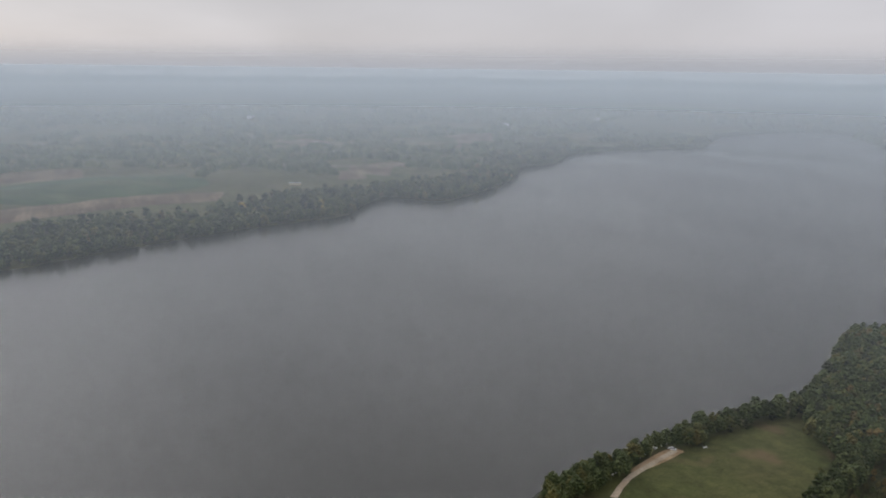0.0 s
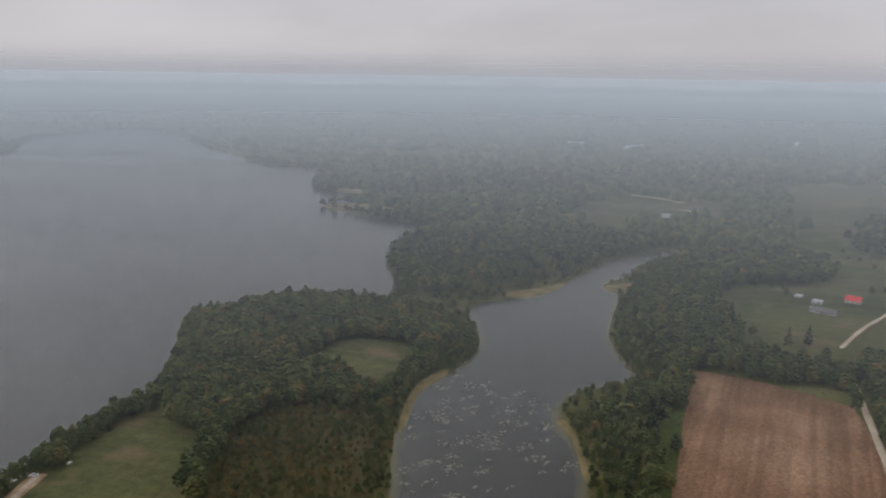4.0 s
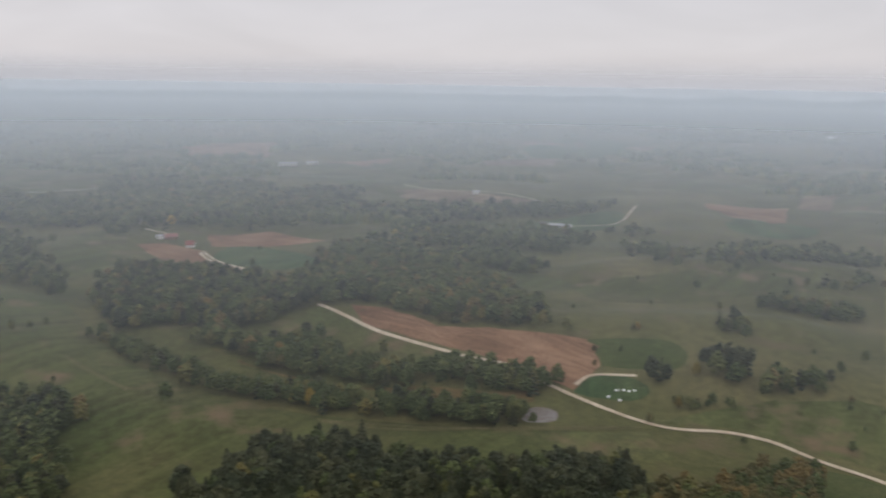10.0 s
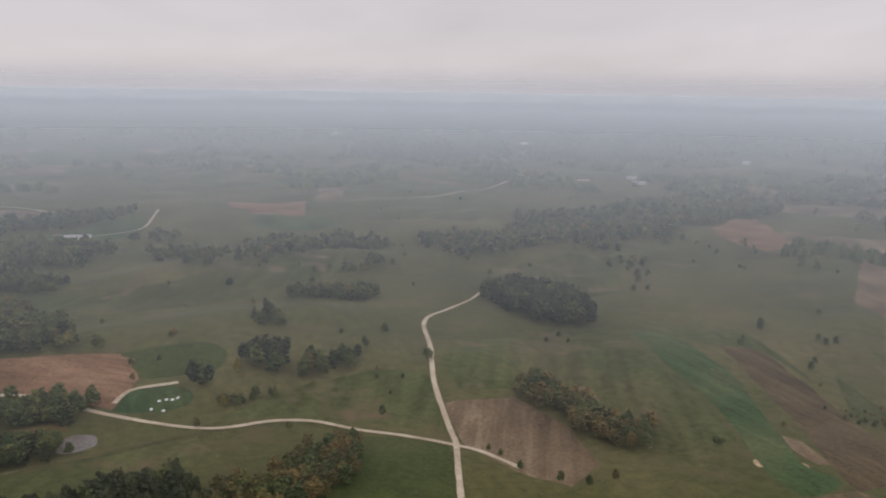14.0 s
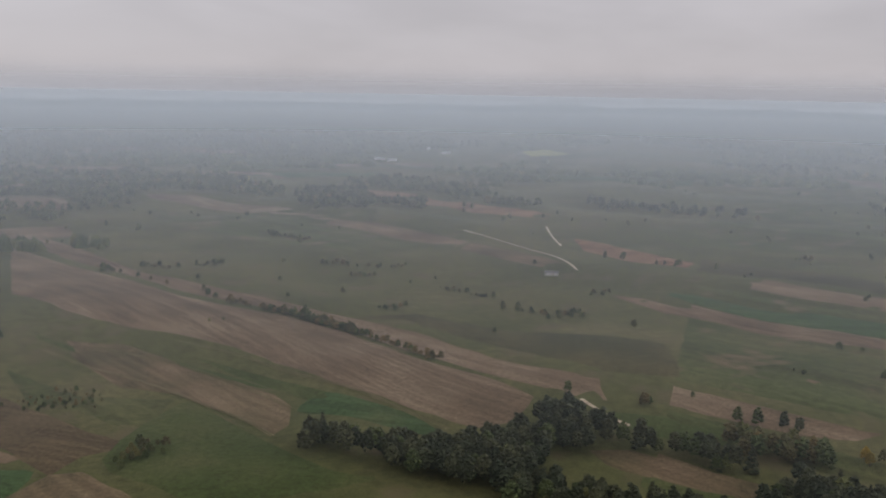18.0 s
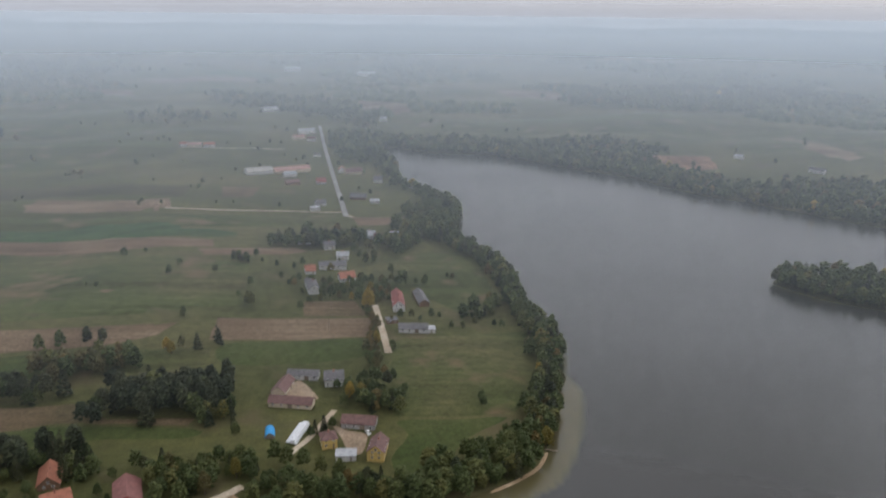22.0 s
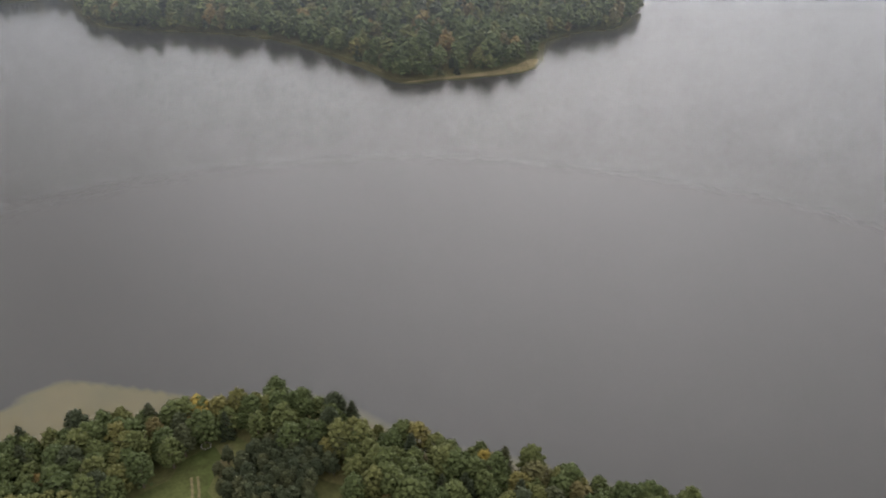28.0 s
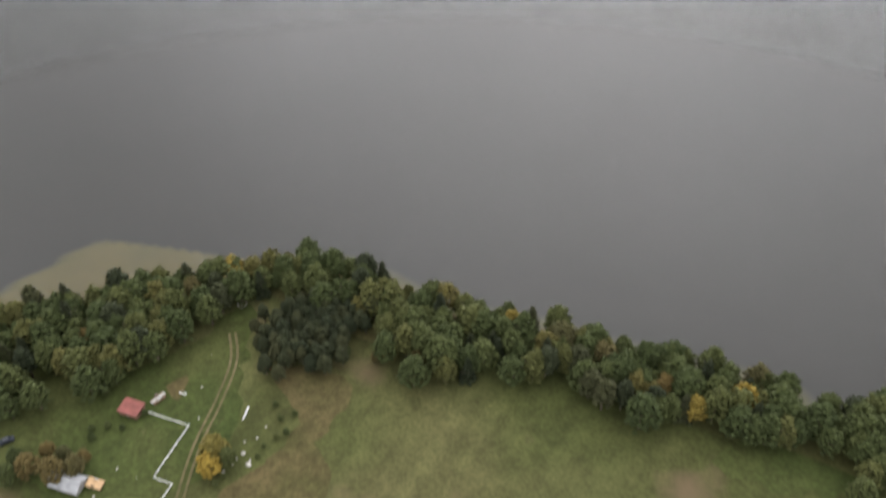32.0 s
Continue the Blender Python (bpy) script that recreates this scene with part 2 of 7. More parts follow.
# stand-in for haze: airlight painted as sheet colour and opacity by distance
m, n, l, b = material("haze_stand_in")
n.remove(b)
sheet_alpha, far_off = n.new("ShaderNodeAttribute"), n.new("ShaderNodeAttribute")
sheet_alpha.attribute_name, far_off.attribute_name = "sheet_alpha", "far_off"
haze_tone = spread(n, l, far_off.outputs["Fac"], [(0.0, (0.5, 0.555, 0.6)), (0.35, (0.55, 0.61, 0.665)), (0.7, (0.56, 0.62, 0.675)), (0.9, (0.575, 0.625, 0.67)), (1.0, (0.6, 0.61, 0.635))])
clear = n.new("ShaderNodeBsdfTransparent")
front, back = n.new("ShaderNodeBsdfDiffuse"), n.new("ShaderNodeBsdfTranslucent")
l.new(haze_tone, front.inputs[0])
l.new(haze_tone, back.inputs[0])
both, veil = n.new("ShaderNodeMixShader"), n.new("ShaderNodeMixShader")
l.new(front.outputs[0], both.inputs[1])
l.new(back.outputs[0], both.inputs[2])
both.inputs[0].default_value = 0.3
l.new(sheet_alpha.outputs["Fac"], veil.inputs[0])
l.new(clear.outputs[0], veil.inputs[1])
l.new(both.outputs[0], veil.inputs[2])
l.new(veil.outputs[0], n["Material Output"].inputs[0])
HAZE_STAND_IN = m


# ---- the plan ----
def loop(pts, closed=True, n=3):
    """Catmull-Rom curve through the plan's points."""
    p = np.array(pts, float)
    k = len(p)
    out = []
    for i in range(k if closed else k - 1):
        if closed:
            a, b, c, d = p[i - 1], p[i], p[(i + 1) % k], p[(i + 2) % k]
        else:
            a, b, c, d = p[max(i - 1, 0)], p[i], p[i + 1], p[min(i + 2, k - 1)]
        for j in range(n):
            t = j / n
            out.append(0.5 * (2 * b + (c - a) * t + (2 * a - 5 * b + 4 * c - d) * t * t + (3 * b - a - 3 * c + d) * t ** 3))
    if not closed:
        out.append(p[-1])
    return np.array(out)


def inside(x, y, poly):
    r = np.zeros(x.shape, bool)
    for (ax, ay), (bx, by) in zip(poly, np.roll(poly, -1, 0)):
        m = (ay > y) != (by > y)
        if by != ay:
            r ^= m & (x < (bx - ax) * (y - ay) / (by - ay) + ax)
    return r


def edge_distance(x, y, poly, closed=True):
    best = np.full(x.shape, 1e12)
    ends = np.roll(poly, -1, 0) if closed else poly[1:]
    for (ax, ay), (bx, by) in zip(poly, ends):
        dx, dy = bx - ax, by - ay
        t = np.clip(((x - ax) * dx + (y - ay) * dy) / (dx * dx + dy * dy + 1e-9), 0, 1)
        best = np.minimum(best, (x - ax - t * dx) ** 2 + (y - ay - t * dy) ** 2)
    return np.sqrt(best)


def ease(a, b, v):
    t = np.clip((v - a) / (b - a), 0, 1)
    return t * t * (3 - 2 * t)


def waves(x, y, size):
    """A smooth rolling pattern between about -1 and 1."""
    u, v = x / size * 6.283, y / size * 6.283
    return (np.sin(u + 1.3 * np.sin(v * 0.7 + 0.4)) * np.cos(v * 0.9 + 0.8 * np.sin(u * 0.6)) + 0.6 * np.sin(u * 0.53 - v * 0.81 + 1.7) + 0.4 * np.sin(u * 1.4 + v * 1.2)) / 1.6


def shore(x, y):
    """Distance from the waterline, above zero on land."""
    best = np.full(x.shape, 1e9)
    wet = np.zeros(x.shape, bool)
    for poly in WATERS:
        best = np.minimum(best, edge_distance(x, y, poly))
        wet |= inside(x, y, poly)
    return np.where(wet, -best, best)


# brows of the rolling land: height, half width, line
RIDGES = [
    (13, 45, [(633, -279), (564, -310), (498, -371), (457, -451), (414, -533)]),
    (12, 45, [(640, -548), (633, -621), (612, -684), (558, -790)]),
    (9, 45, [(403, -923), (361, -1064), (309, -1198), (247, -1200)]),
    (11, 48, [(987, 62), (791, 12), (635, -30), (553, -58), (481, -89)]),
    (6, 40, [(588, -173), (633, -244)]),
    (10, 60, [(-178, -1577), (-336, -1416), (-467, -1231), (-531, -1052)]),
    (8, 55, [(377, -437), (342, -485), (274, -498)]),
    (9, 60, [(95, -1074), (-25, -788), (-115, -667), (-180, -564)]),
]


def height(x, y, s=None):
    """The ground's height over the lake."""
    x, y = np.asarray(x, float), np.asarray(y, float)
    if s is None:
        s = shore(x, y)
    d = np.hypot(x, y)
    low = np.where(s < 0, np.maximum(s * 0.09, -6), 0.06 * np.minimum(s, 60) - 0.1)
    hills = ease(45, 400, s) * (9 + 9 * waves(x, y, 640) + 2.6 * waves(y, -x, 270) * ease(4000, 500, d))
    for tall, wide, line in RIDGES:
        hills = hills + ease(45, 200, s) * tall * np.exp(-(edge_distance(x, y, np.array(line, float), False) / wide) ** 2)
    return low + hills + 125 * ease(1900, 5200, d) * ease(-20, 400, s)

NEAR_SHORE = [(-226, -5), (-219, 16), (-213, 36), (-201, 56), (-197, 73), (-190, 87), (-178, 97), (-145, 111), (-122, 129), (-100, 142), (-79, 158), (-59, 171), (-38, 187), (44, 363), (62, 385), (83, 407), (108, 428), (134, 444), (159, 466), (193, 483), (227, 501), (268, 553), (308, 623), (346, 633), (416, 633), (447, 604), (475, 573), (541, 628), (595, 706), (677, 775), (777, 815)]
FAR_SHORE = [(763, 924), (763, 1067), (835, 1070), (916, 1119), (874, 1169), (902, 1285), (1068, 1480), (1018, 1641), (1125, 2046), (1219, 2378), (1308, 2831), (1143, 2841), (852, 2610), (688, 2252), (564, 2205), (322, 2060), (244, 1833), (157, 1751), (124, 1545), (13, 1303), (-85, 1324), (-121, 1229), (-136, 1151), (-210, 1086), (-320, 967), (-384, 883), (-441, 816), (-523, 805), (-493, 655)]
WOODED_CAPE = [(-370, 469), (-372, 415), (-372, 382), (-353, 360), (-348, 340), (-364, 301), (-378, 273), (-400, 269), (-441, 260), (-478, 246), (-512, 219), (-541, 188), (-572, 162), (-614, 164), (-639, 162), (-650, 132), (-659, 99), (-684, 70), (-700, 68), (-724, 87), (-737, 146), (-721, 177), (-697, 189), (-696, 225), (-779, 255), (-821, 263), (-874, 236)]
HEAD_OF_LAKE = [(-906, 238), (-936, 160), (-1000, 63), (-1031, -2), (-1111, -83), (-1151, -175), (-1217, -288), (-1207, -387), (-1233, -451), (-1184, -461)]
VILLAGE_SHORE = [(-1090, -399), (-978, -351), (-886, -261), (-844, -235), (-773, -218), (-741, -213), (-686, -164), (-631, -130), (-556, -102), (-518, -76), (-465, -65), (-412, -58), (-383, -56), (-350, -58), (-327, -73), (-310, -87), (-302, -104), (-299, -125), (-289, -145), (-279, -156), (-269, -158), (-257, -156), (-236, -98), (-214, -44), (-225, -29), (-226, -11)]
BAY = [(232, 276), (250, 294), (285, 332), (339, 382), (384, 398), (422, 409), (462, 434), (513, 497), (540, 514), (574, 505), (645, 507), (700, 520), (779, 539), (852, 533), (912, 522), (939, 505), (866, 510), (806, 508), (734, 486), (679, 478), (662, 447), (550, 378), (500, 326), (478, 306), (424, 317), (381, 295), (363, 266), (338, 242), (313, 224), (294, 207)]
WATERS = [loop(NEAR_SHORE + FAR_SHORE + WOODED_CAPE + HEAD_OF_LAKE + VILLAGE_SHORE), loop(BAY)]


def mesh_from(name, verts, faces, mat, smooth=False):
    me = bpy.data.meshes.new(name)
    me.from_pydata([tuple(v) for v in verts], [], [tuple(f) for f in faces])
    me.materials.append(mat)
    if smooth:
        me.polygons.foreach_set("use_smooth", [True] * len(me.polygons))
    me.update()
    return me


def big_mesh(name, verts, tris, mat, tint=None, smooth=False):
    """A mesh from numpy arrays of corners and triangles or quads."""
    me = bpy.data.meshes.new(name)
    k = tris.shape[1]
    me.vertices.add(len(verts))
    me.vertices.foreach_set("co", verts.astype(np.float32).ravel())
    me.loops.add(tris.size)
    me.loops.foreach_set("vertex_index", tris.astype(np.int32).ravel())
    me.polygons.add(len(tris))
    me.polygons.foreach_set("loop_start", np.arange(0, tris.size, k, dtype=np.int32))
    me.polygons.foreach_set("use_smooth", np.full(len(tris), smooth))
    me.update(calc_edges=True)
    me.validate()
    if tint is not None:
        me.attributes.new("tint", "FLOAT", "POINT").data.foreach_set("value", tint.astype(np.float32))
    me.materials.append(mat)
    return me


def polar_grid(radii, turns):
    a = np.linspace(0, 2 * np.pi, turns, endpoint=False)
    x = radii[:, None] * np.cos(a)
    y = radii[:, None] * np.sin(a)
    i = np.arange(len(radii) - 1)[:, None] * turns
    j = np.arange(turns)[None]
    jn = (j + 1) % turns
    quads = np.stack([i + j, i + turns + j, i + turns + jn, i + jn], -1).reshape(-1, 4)
    return x.ravel(), y.ravel(), quads


# ground: one sheet to the horizon
gx, gy, quads = polar_grid(np.concatenate([[0.5, 25, 48, 66], np.geomspace(82, 4960, 270)]), 720)
gs = shore(gx, gy)
gz = height(gx, gy, gs)
ground = new("ground", big_mesh("ground", np.stack([gx, gy, gz], 1), quads, M["meadow"], smooth=True))
tagged(ground, "rolling olive green meadow land with worn paler patches", "ground", kind="structure")

# water: one sheet at the lake's level
wx, wy, wq = polar_grid(np.concatenate([[1, 60], np.geomspace(95, 3500, 260)]), 700)
ws = shore(wx, wy)
keep = (ws < 30)
wq = wq[keep[wq].any(1)]
lake = new("water", big_mesh("water", np.stack([wx, wy, 0 * wx], 1), wq, WATER, smooth=True))
spit = np.array([(-256, 33), (-236, 47), (-215, 62), (-199, 72), (-195, 64), (-203, 45), (-218, 16), (-230, -7), (-228, -35), (-242, -39), (-240, -15), (-247, 9)], float)
spit_off = edge_distance(wx, wy, spit) * np.where(inside(wx, wy, spit), -1, 1)
shoal = 26 * ease(4, -9, spit_off)
beach = edge_distance(wx, wy, np.array([(-434, -60), (-394, -54), (-343, -56), (-311, -74)]), False)
shoal = np.maximum(shoal, 15 * ease(30, 1, beach))
lake.data.attributes.new("depth", "FLOAT", "POINT").data.foreach_set("value", (np.clip((-ws - 0.5 - shoal) / 6.5, 0, 1)).astype(np.float32))
tagged(lake, "calm grey lake with pale shallows along its shore", "lake", kind="structure")

# translucent sheets over the land stand in for haze, opacity rising with camera distance
def haze_sheet(name, x, y, z, quads, sheet_alpha, far_off, label):
    me = big_mesh(name, np.stack([x, y, z], 1), quads, HAZE_STAND_IN, smooth=True)
    for key, values in (("sheet_alpha", sheet_alpha), ("far_off", far_off)):
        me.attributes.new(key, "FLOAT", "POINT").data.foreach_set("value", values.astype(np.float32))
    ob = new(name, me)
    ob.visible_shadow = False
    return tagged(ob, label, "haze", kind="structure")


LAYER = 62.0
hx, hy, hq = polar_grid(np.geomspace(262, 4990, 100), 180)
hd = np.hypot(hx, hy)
# ground distance behind each sheet point, along the camera's line of sight
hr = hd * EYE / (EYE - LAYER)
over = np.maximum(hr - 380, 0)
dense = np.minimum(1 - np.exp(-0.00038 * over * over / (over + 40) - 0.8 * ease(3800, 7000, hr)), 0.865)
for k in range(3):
    haze_sheet("backdrop_haze", hx, hy, LAYER + k + 125 * ease(1900, 5200, hd), hq, 1 - (1 - dense) ** (1 / 3), np.clip(hr / 7800, 0, 0.9), "translucent bluish sheet standing in for haze over the land")
# added ring, painted haze-pale and fading upward, blends the ground's edge into the sky
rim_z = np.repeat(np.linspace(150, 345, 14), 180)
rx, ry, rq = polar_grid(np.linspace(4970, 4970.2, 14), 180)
haze_sheet("backdrop_haze", rx, ry, rim_z, rq, 0.85 * ease(340, 165, rim_z), np.ones(len(rx)), "translucent pale ring standing in for haze along the horizon")


SIDES = [(w, np.roll(w, -1, 0) - w) for w in WATERS]


def at_ground(x, y):
    """The ground's height at one place."""
    best, wet = 1e12, False
    for p, d in SIDES:
        q = np.array([x, y]) - p
        t = np.clip((q * d).sum(1) / ((d * d).sum(1) + 1e-9), 0, 1)
        best = min(best, float((((q - t[:, None] * d) ** 2).sum(1)).min()))
        up = p[:, 1] + d[:, 1]
        m = (p[:, 1] > y) != (up > y)
        cross = p[m, 0] + d[m, 0] * (y - p[m, 1]) / d[m, 1]
        wet ^= bool((x < cross).sum() % 2)
    s = math.sqrt(best)
    return float(height(np.array([x]), np.array([y]), np.array([-s if wet else s]))[0])


OPEN = []       # meadows kept open in the far land
CLEAR = []      # worked land and yards without trees
ROADLINES = []


def drape(name, pts, mat, lift, label, category, n=3, group=""):
    """A patch of land cover laid over the ground."""
    from mathutils.geometry import delaunay_2d_cdt
    edge = loop(pts, True, n)
    if n == 1:
        # straight sides with a slightly ragged line
        rng = np.random.default_rng(len(pts) * 7 + int(abs(pts[0][0])))
        step = max(6.0, float(np.hypot(*edge.mean(0))) * 0.02)
        ragged = []
        for p, q in zip(edge, np.roll(edge, -1, 0)):
            k = max(1, int(np.hypot(*(q - p)) / step))
            ragged += [p + (q - p) * i / k + (rng.random(2) - 0.5) * step * (0.2 if i else 0.0) for i in range(k)]
        edge = np.array(ragged)
    c = edge.mean(0)
    d = float(np.hypot(*c))
    step = max(5.0, d * 0.022)
    lo, hi = edge.min(0), edge.max(0)
    xs, ys = np.meshgrid(np.arange(lo[0], hi[0], step), np.arange(lo[1], hi[1], step))
    xs, ys = xs.ravel(), ys.ravel()
    ok = inside(xs, ys, edge)
    ok &= edge_distance(xs, ys, edge) > step * 0.35
    pts2 = [Vector(p) for p in edge] + [Vector(p) for p in zip(xs[ok], ys[ok])]
    k = len(edge)
    v, _, f, *_ = delaunay_2d_cdt(pts2, [(i, (i + 1) % k) for i in range(k)], [], 1, 0.01)
    v = np.array([tuple(p) for p in v])
    dist = np.hypot(v[:, 0], v[:, 1])
    rim = edge_distance(v[:, 0], v[:, 1], edge) < 0.05
    z = np.maximum(height(v[:, 0], v[:, 1]), 0.05) + (lift + dist * 0.0005) * np.where(rim, 0.12, 1.0)
    ob = new(name, mesh_from(name, np.column_stack([v, z]), f, mat, True))
    return tagged(ob, label, category, group, "structure"), edge


WORDS = {
    "ploughed": ("ploughed_field", "bare reddish brown ploughed field", "field"),
    "stubble": ("stubble_field", "pale brown harvested stubble field", "field"),
    "crop": ("crop_field", "fresh dark green winter crop field", "field"),
    "crop_yellow": ("mustard_field", "small yellow flowering crop field", "field"),
    "meadow_light": ("pale_meadow", "pale mown grass meadow", "meadow"),
    "meadow_dark": ("rough_pasture", "dull olive brown rough pasture", "meadow"),
    "grass": ("lush_meadow", "bright green grass strip", "meadow"),
    "verge": ("grass_verge", "grassy verge at the field's edge", "meadow"),
    "sand": ("sand_patch", "bare orange sand patch in a clearing", "sand"),
    "yard": ("yard", "trodden sandy farm yard", "yard"),
    "brown": ("fallow_field", "dull dark brown fallow field", "field"),
    "fallow": ("fallow_field", "weedy pale brown fallow field with streaks", "field"),
    "fallow_grass": ("dry_grass", "brownish patch of dry trampled grass", "meadow"),
    "reed": ("reed_bed", "tan reed bed at the water's edge", "reeds"),
    "clearing": ("clearing", "grassy clearing among the trees", "meadow"),
    "scrub_ground": ("bog", "rust brown boggy scrub ground", "ground"),
}


def field(kind, pts):
    name, label, category = WORDS[kind]
    if kind.startswith("meadow"):
        OPEN.append(loop(pts, True, 1))
    lift = {"meadow_light": 0.1, "meadow_dark": 0.08, "grass": 0.14, "verge": 0.12}.get(kind, 0.2)
    _, edge = drape(name, pts, M["meadow_light" if kind == "clearing" else kind], lift, label, category, 3 if kind in ("sand", "yard", "reed", "clearing", "scrub_ground", "grass", "crop", "fallow_grass") else 1)
    if kind in ("ploughed", "stubble", "brown", "fallow", "crop", "crop_yellow", "sand", "yard", "reed", "clearing"):
        CLEAR.append(edge)


def ruts(pts):
    """A farm track: two worn wheel ruts in the grass."""
    line = loop(pts, False, 10)
    d = np.gradient(line, axis=0)
    d /= np.linalg.norm(d, axis=1)[:, None] + 1e-9
    side = np.column_stack([-d[:, 1], d[:, 0]])
    k = len(line)
    verts, faces = [], []
    for off in (-0.95, 0.95):
        o = len(verts)
        for w in (-0.4, 0.4):
            p = line + side * (off + w)
            z = height(p[:, 0], p[:, 1]) + 0.3 + np.hypot(p[:, 0], p[:, 1]) * 0.0006
            verts += [tuple(q) for q in np.column_stack([p, z])]
        faces += [(o + i, o + i + 1, o + k + i + 1, o + k + i) for i in range(k - 1)]
    ob = new("track", mesh_from("track", verts, faces, M["track"], True))
    tagged(ob, "worn two-rut farm track through the grass", "track", kind="structure")
    ROADLINES.append((line, 2.6))


def road(width, pts):
    if width < 2.8:
        ruts(pts)
        return
    line = loop(pts, False, 8)
    d = np.gradient(line, axis=0)
    d /= np.linalg.norm(d, axis=1)[:, None] + 1e-9
    side = np.column_stack([-d[:, 1], d[:, 0]])
    rng = np.random.default_rng(len(line))
    verts = []
    for k in (-0.5, -0.2, 0.2, 0.5):
        w = width * k * (1 + (rng.random(len(line))[:, None] - 0.5) * 0.25)
        p = line + side * w
        z = height(p[:, 0], p[:, 1]) + 0.3 + np.hypot(p[:, 0], p[:, 1]) * 0.0008 + (0.05 if abs(k) < 0.3 else 0.0)
        verts.append(np.column_stack([p, z]))
    verts = np.concatenate(verts)
    k = len(line)
    faces = [(r * k + i, r * k + i + 1, (r + 1) * k + i + 1, (r + 1) * k + i) for r in range(3) for i in range(k - 1)]
    paved = width > 5
    ob = new("road", mesh_from("road", verts, faces, M["asphalt" if paved else "gravel"], True))
    tagged(ob, "pale asphalt village road" if paved else "pale sandy gravel road", "road", kind="structure")
    ROADLINES.append((line, width))


field("ploughed", [(521, 284), (533, 236), (528, 178), (454, 131), (353, 78), (336, 129), (333, 189)])
field("verge", [(534, 286), (549, 253), (559, 190), (530, 179), (529, 214), (530, 266)])
field("grass", [(433, 261), (452, 251), (342, 193), (346, 207)])
field("ploughed", [(604, -262), (584, -284), (528, -299), (469, -365), (443, -392), (422, -366), (403, -329), (441, -319), (522, -278), (573, -259)])
field("ploughed", [(1019, -170), (1026, -203), (978, -234), (880, -222), (928, -182)])
field("ploughed", [(1074, -268), (1067, -348), (968, -386), (975, -317), (995, -252)])
field("ploughed", [(2328, -519), (2431, -677), (2396, -818), (1995, -645), (2052, -505)])
field("ploughed", [(1924, -771), (1901, -930), (1745, -858), (1774, -777)])
field("stubble", [(1362, -660), (1279, -705), (1185, -772), (1122, -838), (1145, -651)])
field("ploughed", [(975, -1045), (910, -1166), (795, -1021), (863, -994)])
field("stubble", [(1032, -1368), (979, -1387), (847, -1196), (894, -1177)])
field("stubble", [(1767, -1117), (1723, -1320), (1598, -1217), (1683, -1080)])
field("stubble", [(2154, -1507), (2086, -1653), (1981, -1748), (1921, -1586), (2023, -1435)])
field("stubble", [(242, -450), (207, -483), (165, -464), (127, -417), (132, -385), (165, -389), (206, -408)])
field("stubble", [(197, -547), (187, -549), (157, -504), (167, -503)])
field("ploughed", [(243, -1210), (222, -1342), (191, -1356), (118, -1208), (107, -1054), (171, -1136)])
field("crop_yellow", [(-382, -1913), (-432, -1890), (-400, -1761), (-349, -1738)])
field("crop_yellow", [(-1346, -2246), (-1450, -2281), (-1482, -2186), (-1327, -2150)])
field("stubble", [(-2071, -495), (-2193, -355), (-1877, -290), (-1918, -425)])
field("stubble", [(-1780, -754), (-1789, -623), (-1574, -536), (-1592, -650)])
field("meadow_light", [(-1572, -547), (-1602, -309), (-1557, -99), (-1464, -110), (-1398, -306), (-1417, -472)])
field("stubble", [(-1617, 91), (-1462, 221), (-1347, 206), (-1463, 118)])
field("meadow_light", [(-1031, -1090), (-1068, -761), (-972, -686), (-844, -898)])
field("meadow_light", [(-1408, -1472), (-1543, -1221), (-1275, -907), (-1129, -814), (-1109, -1074)])
field("stubble", [(-1704, -1419), (-1767, -1322), (-1654, -1235), (-1651, -1377)])
field("ploughed", [(-1268, -90), (-1267, 18), (-1182, 29), (-1169, -10), (-1223, -74)])
field("stubble", [(-1630, 89), (-1566, 166), (-1330, 231), (-1284, 203), (-1449, 115)])
field("stubble", [(-1395, 456), (-1317, 508), (-1241, 625), (-1206, 578), (-1312, 448)])
field("meadow_light", [(-1032, 134), (-1022, 261), (-953, 269), (-956, 230), (-1008, 158)])
field("meadow_light", [(-812, 311), (-813, 381), (-810, 508), (-738, 679), (-636, 591), (-722, 551), (-747, 376)])
field("stubble", [(-783, 1483), (-665, 1546), (-616, 1424), (-738, 1394)])
field("crop", [(-704, 1329), (-498, 1466), (-381, 1369), (-461, 1207), (-613, 1153)])
field("stubble", [(-597, 1122), (-476, 1204), (-344, 1309), (-327, 1226), (-450, 1135), (-558, 1045)])
field("stubble", [(-247, 1710), (-64, 1721), (-68, 1546), (-183, 1469)])
field("stubble", [(-10, 2290), (133, 2399), (135, 2160), (19, 2045)])
field("stubble", [(-454, 2089), (-331, 2200), (-249, 2005), (-371, 1946)])
field("meadow_light", [(1034, 788), (1187, 775), (1178, 681), (1310, 664), (1156, 591), (1057, 617), (931, 708)])
field("sand", [(329, 478), (352, 488), (353, 471), (339, 451), (328, 468)])
field("reed", [(761, 1061), (820, 1050), (826, 961), (855, 911), (831, 881), (782, 934), (761, 1002)])
field("reed", [(896, 1206), (935, 1150), (957, 1115), (922, 1088), (881, 1145)])
field("reed", [(582, 520), (622, 513), (663, 508), (626, 496), (585, 495)])
field("reed", [(676, 473), (700, 473), (705, 457), (672, 441), (668, 460)])
field("reed", [(-376, 271), (-366, 302), (-355, 334), (-357, 356), (-353, 360), (-346, 340), (-363, 299)])
field("reed", [(309, 351), (351, 385), (388, 397), (393, 407), (354, 394), (306, 354)])
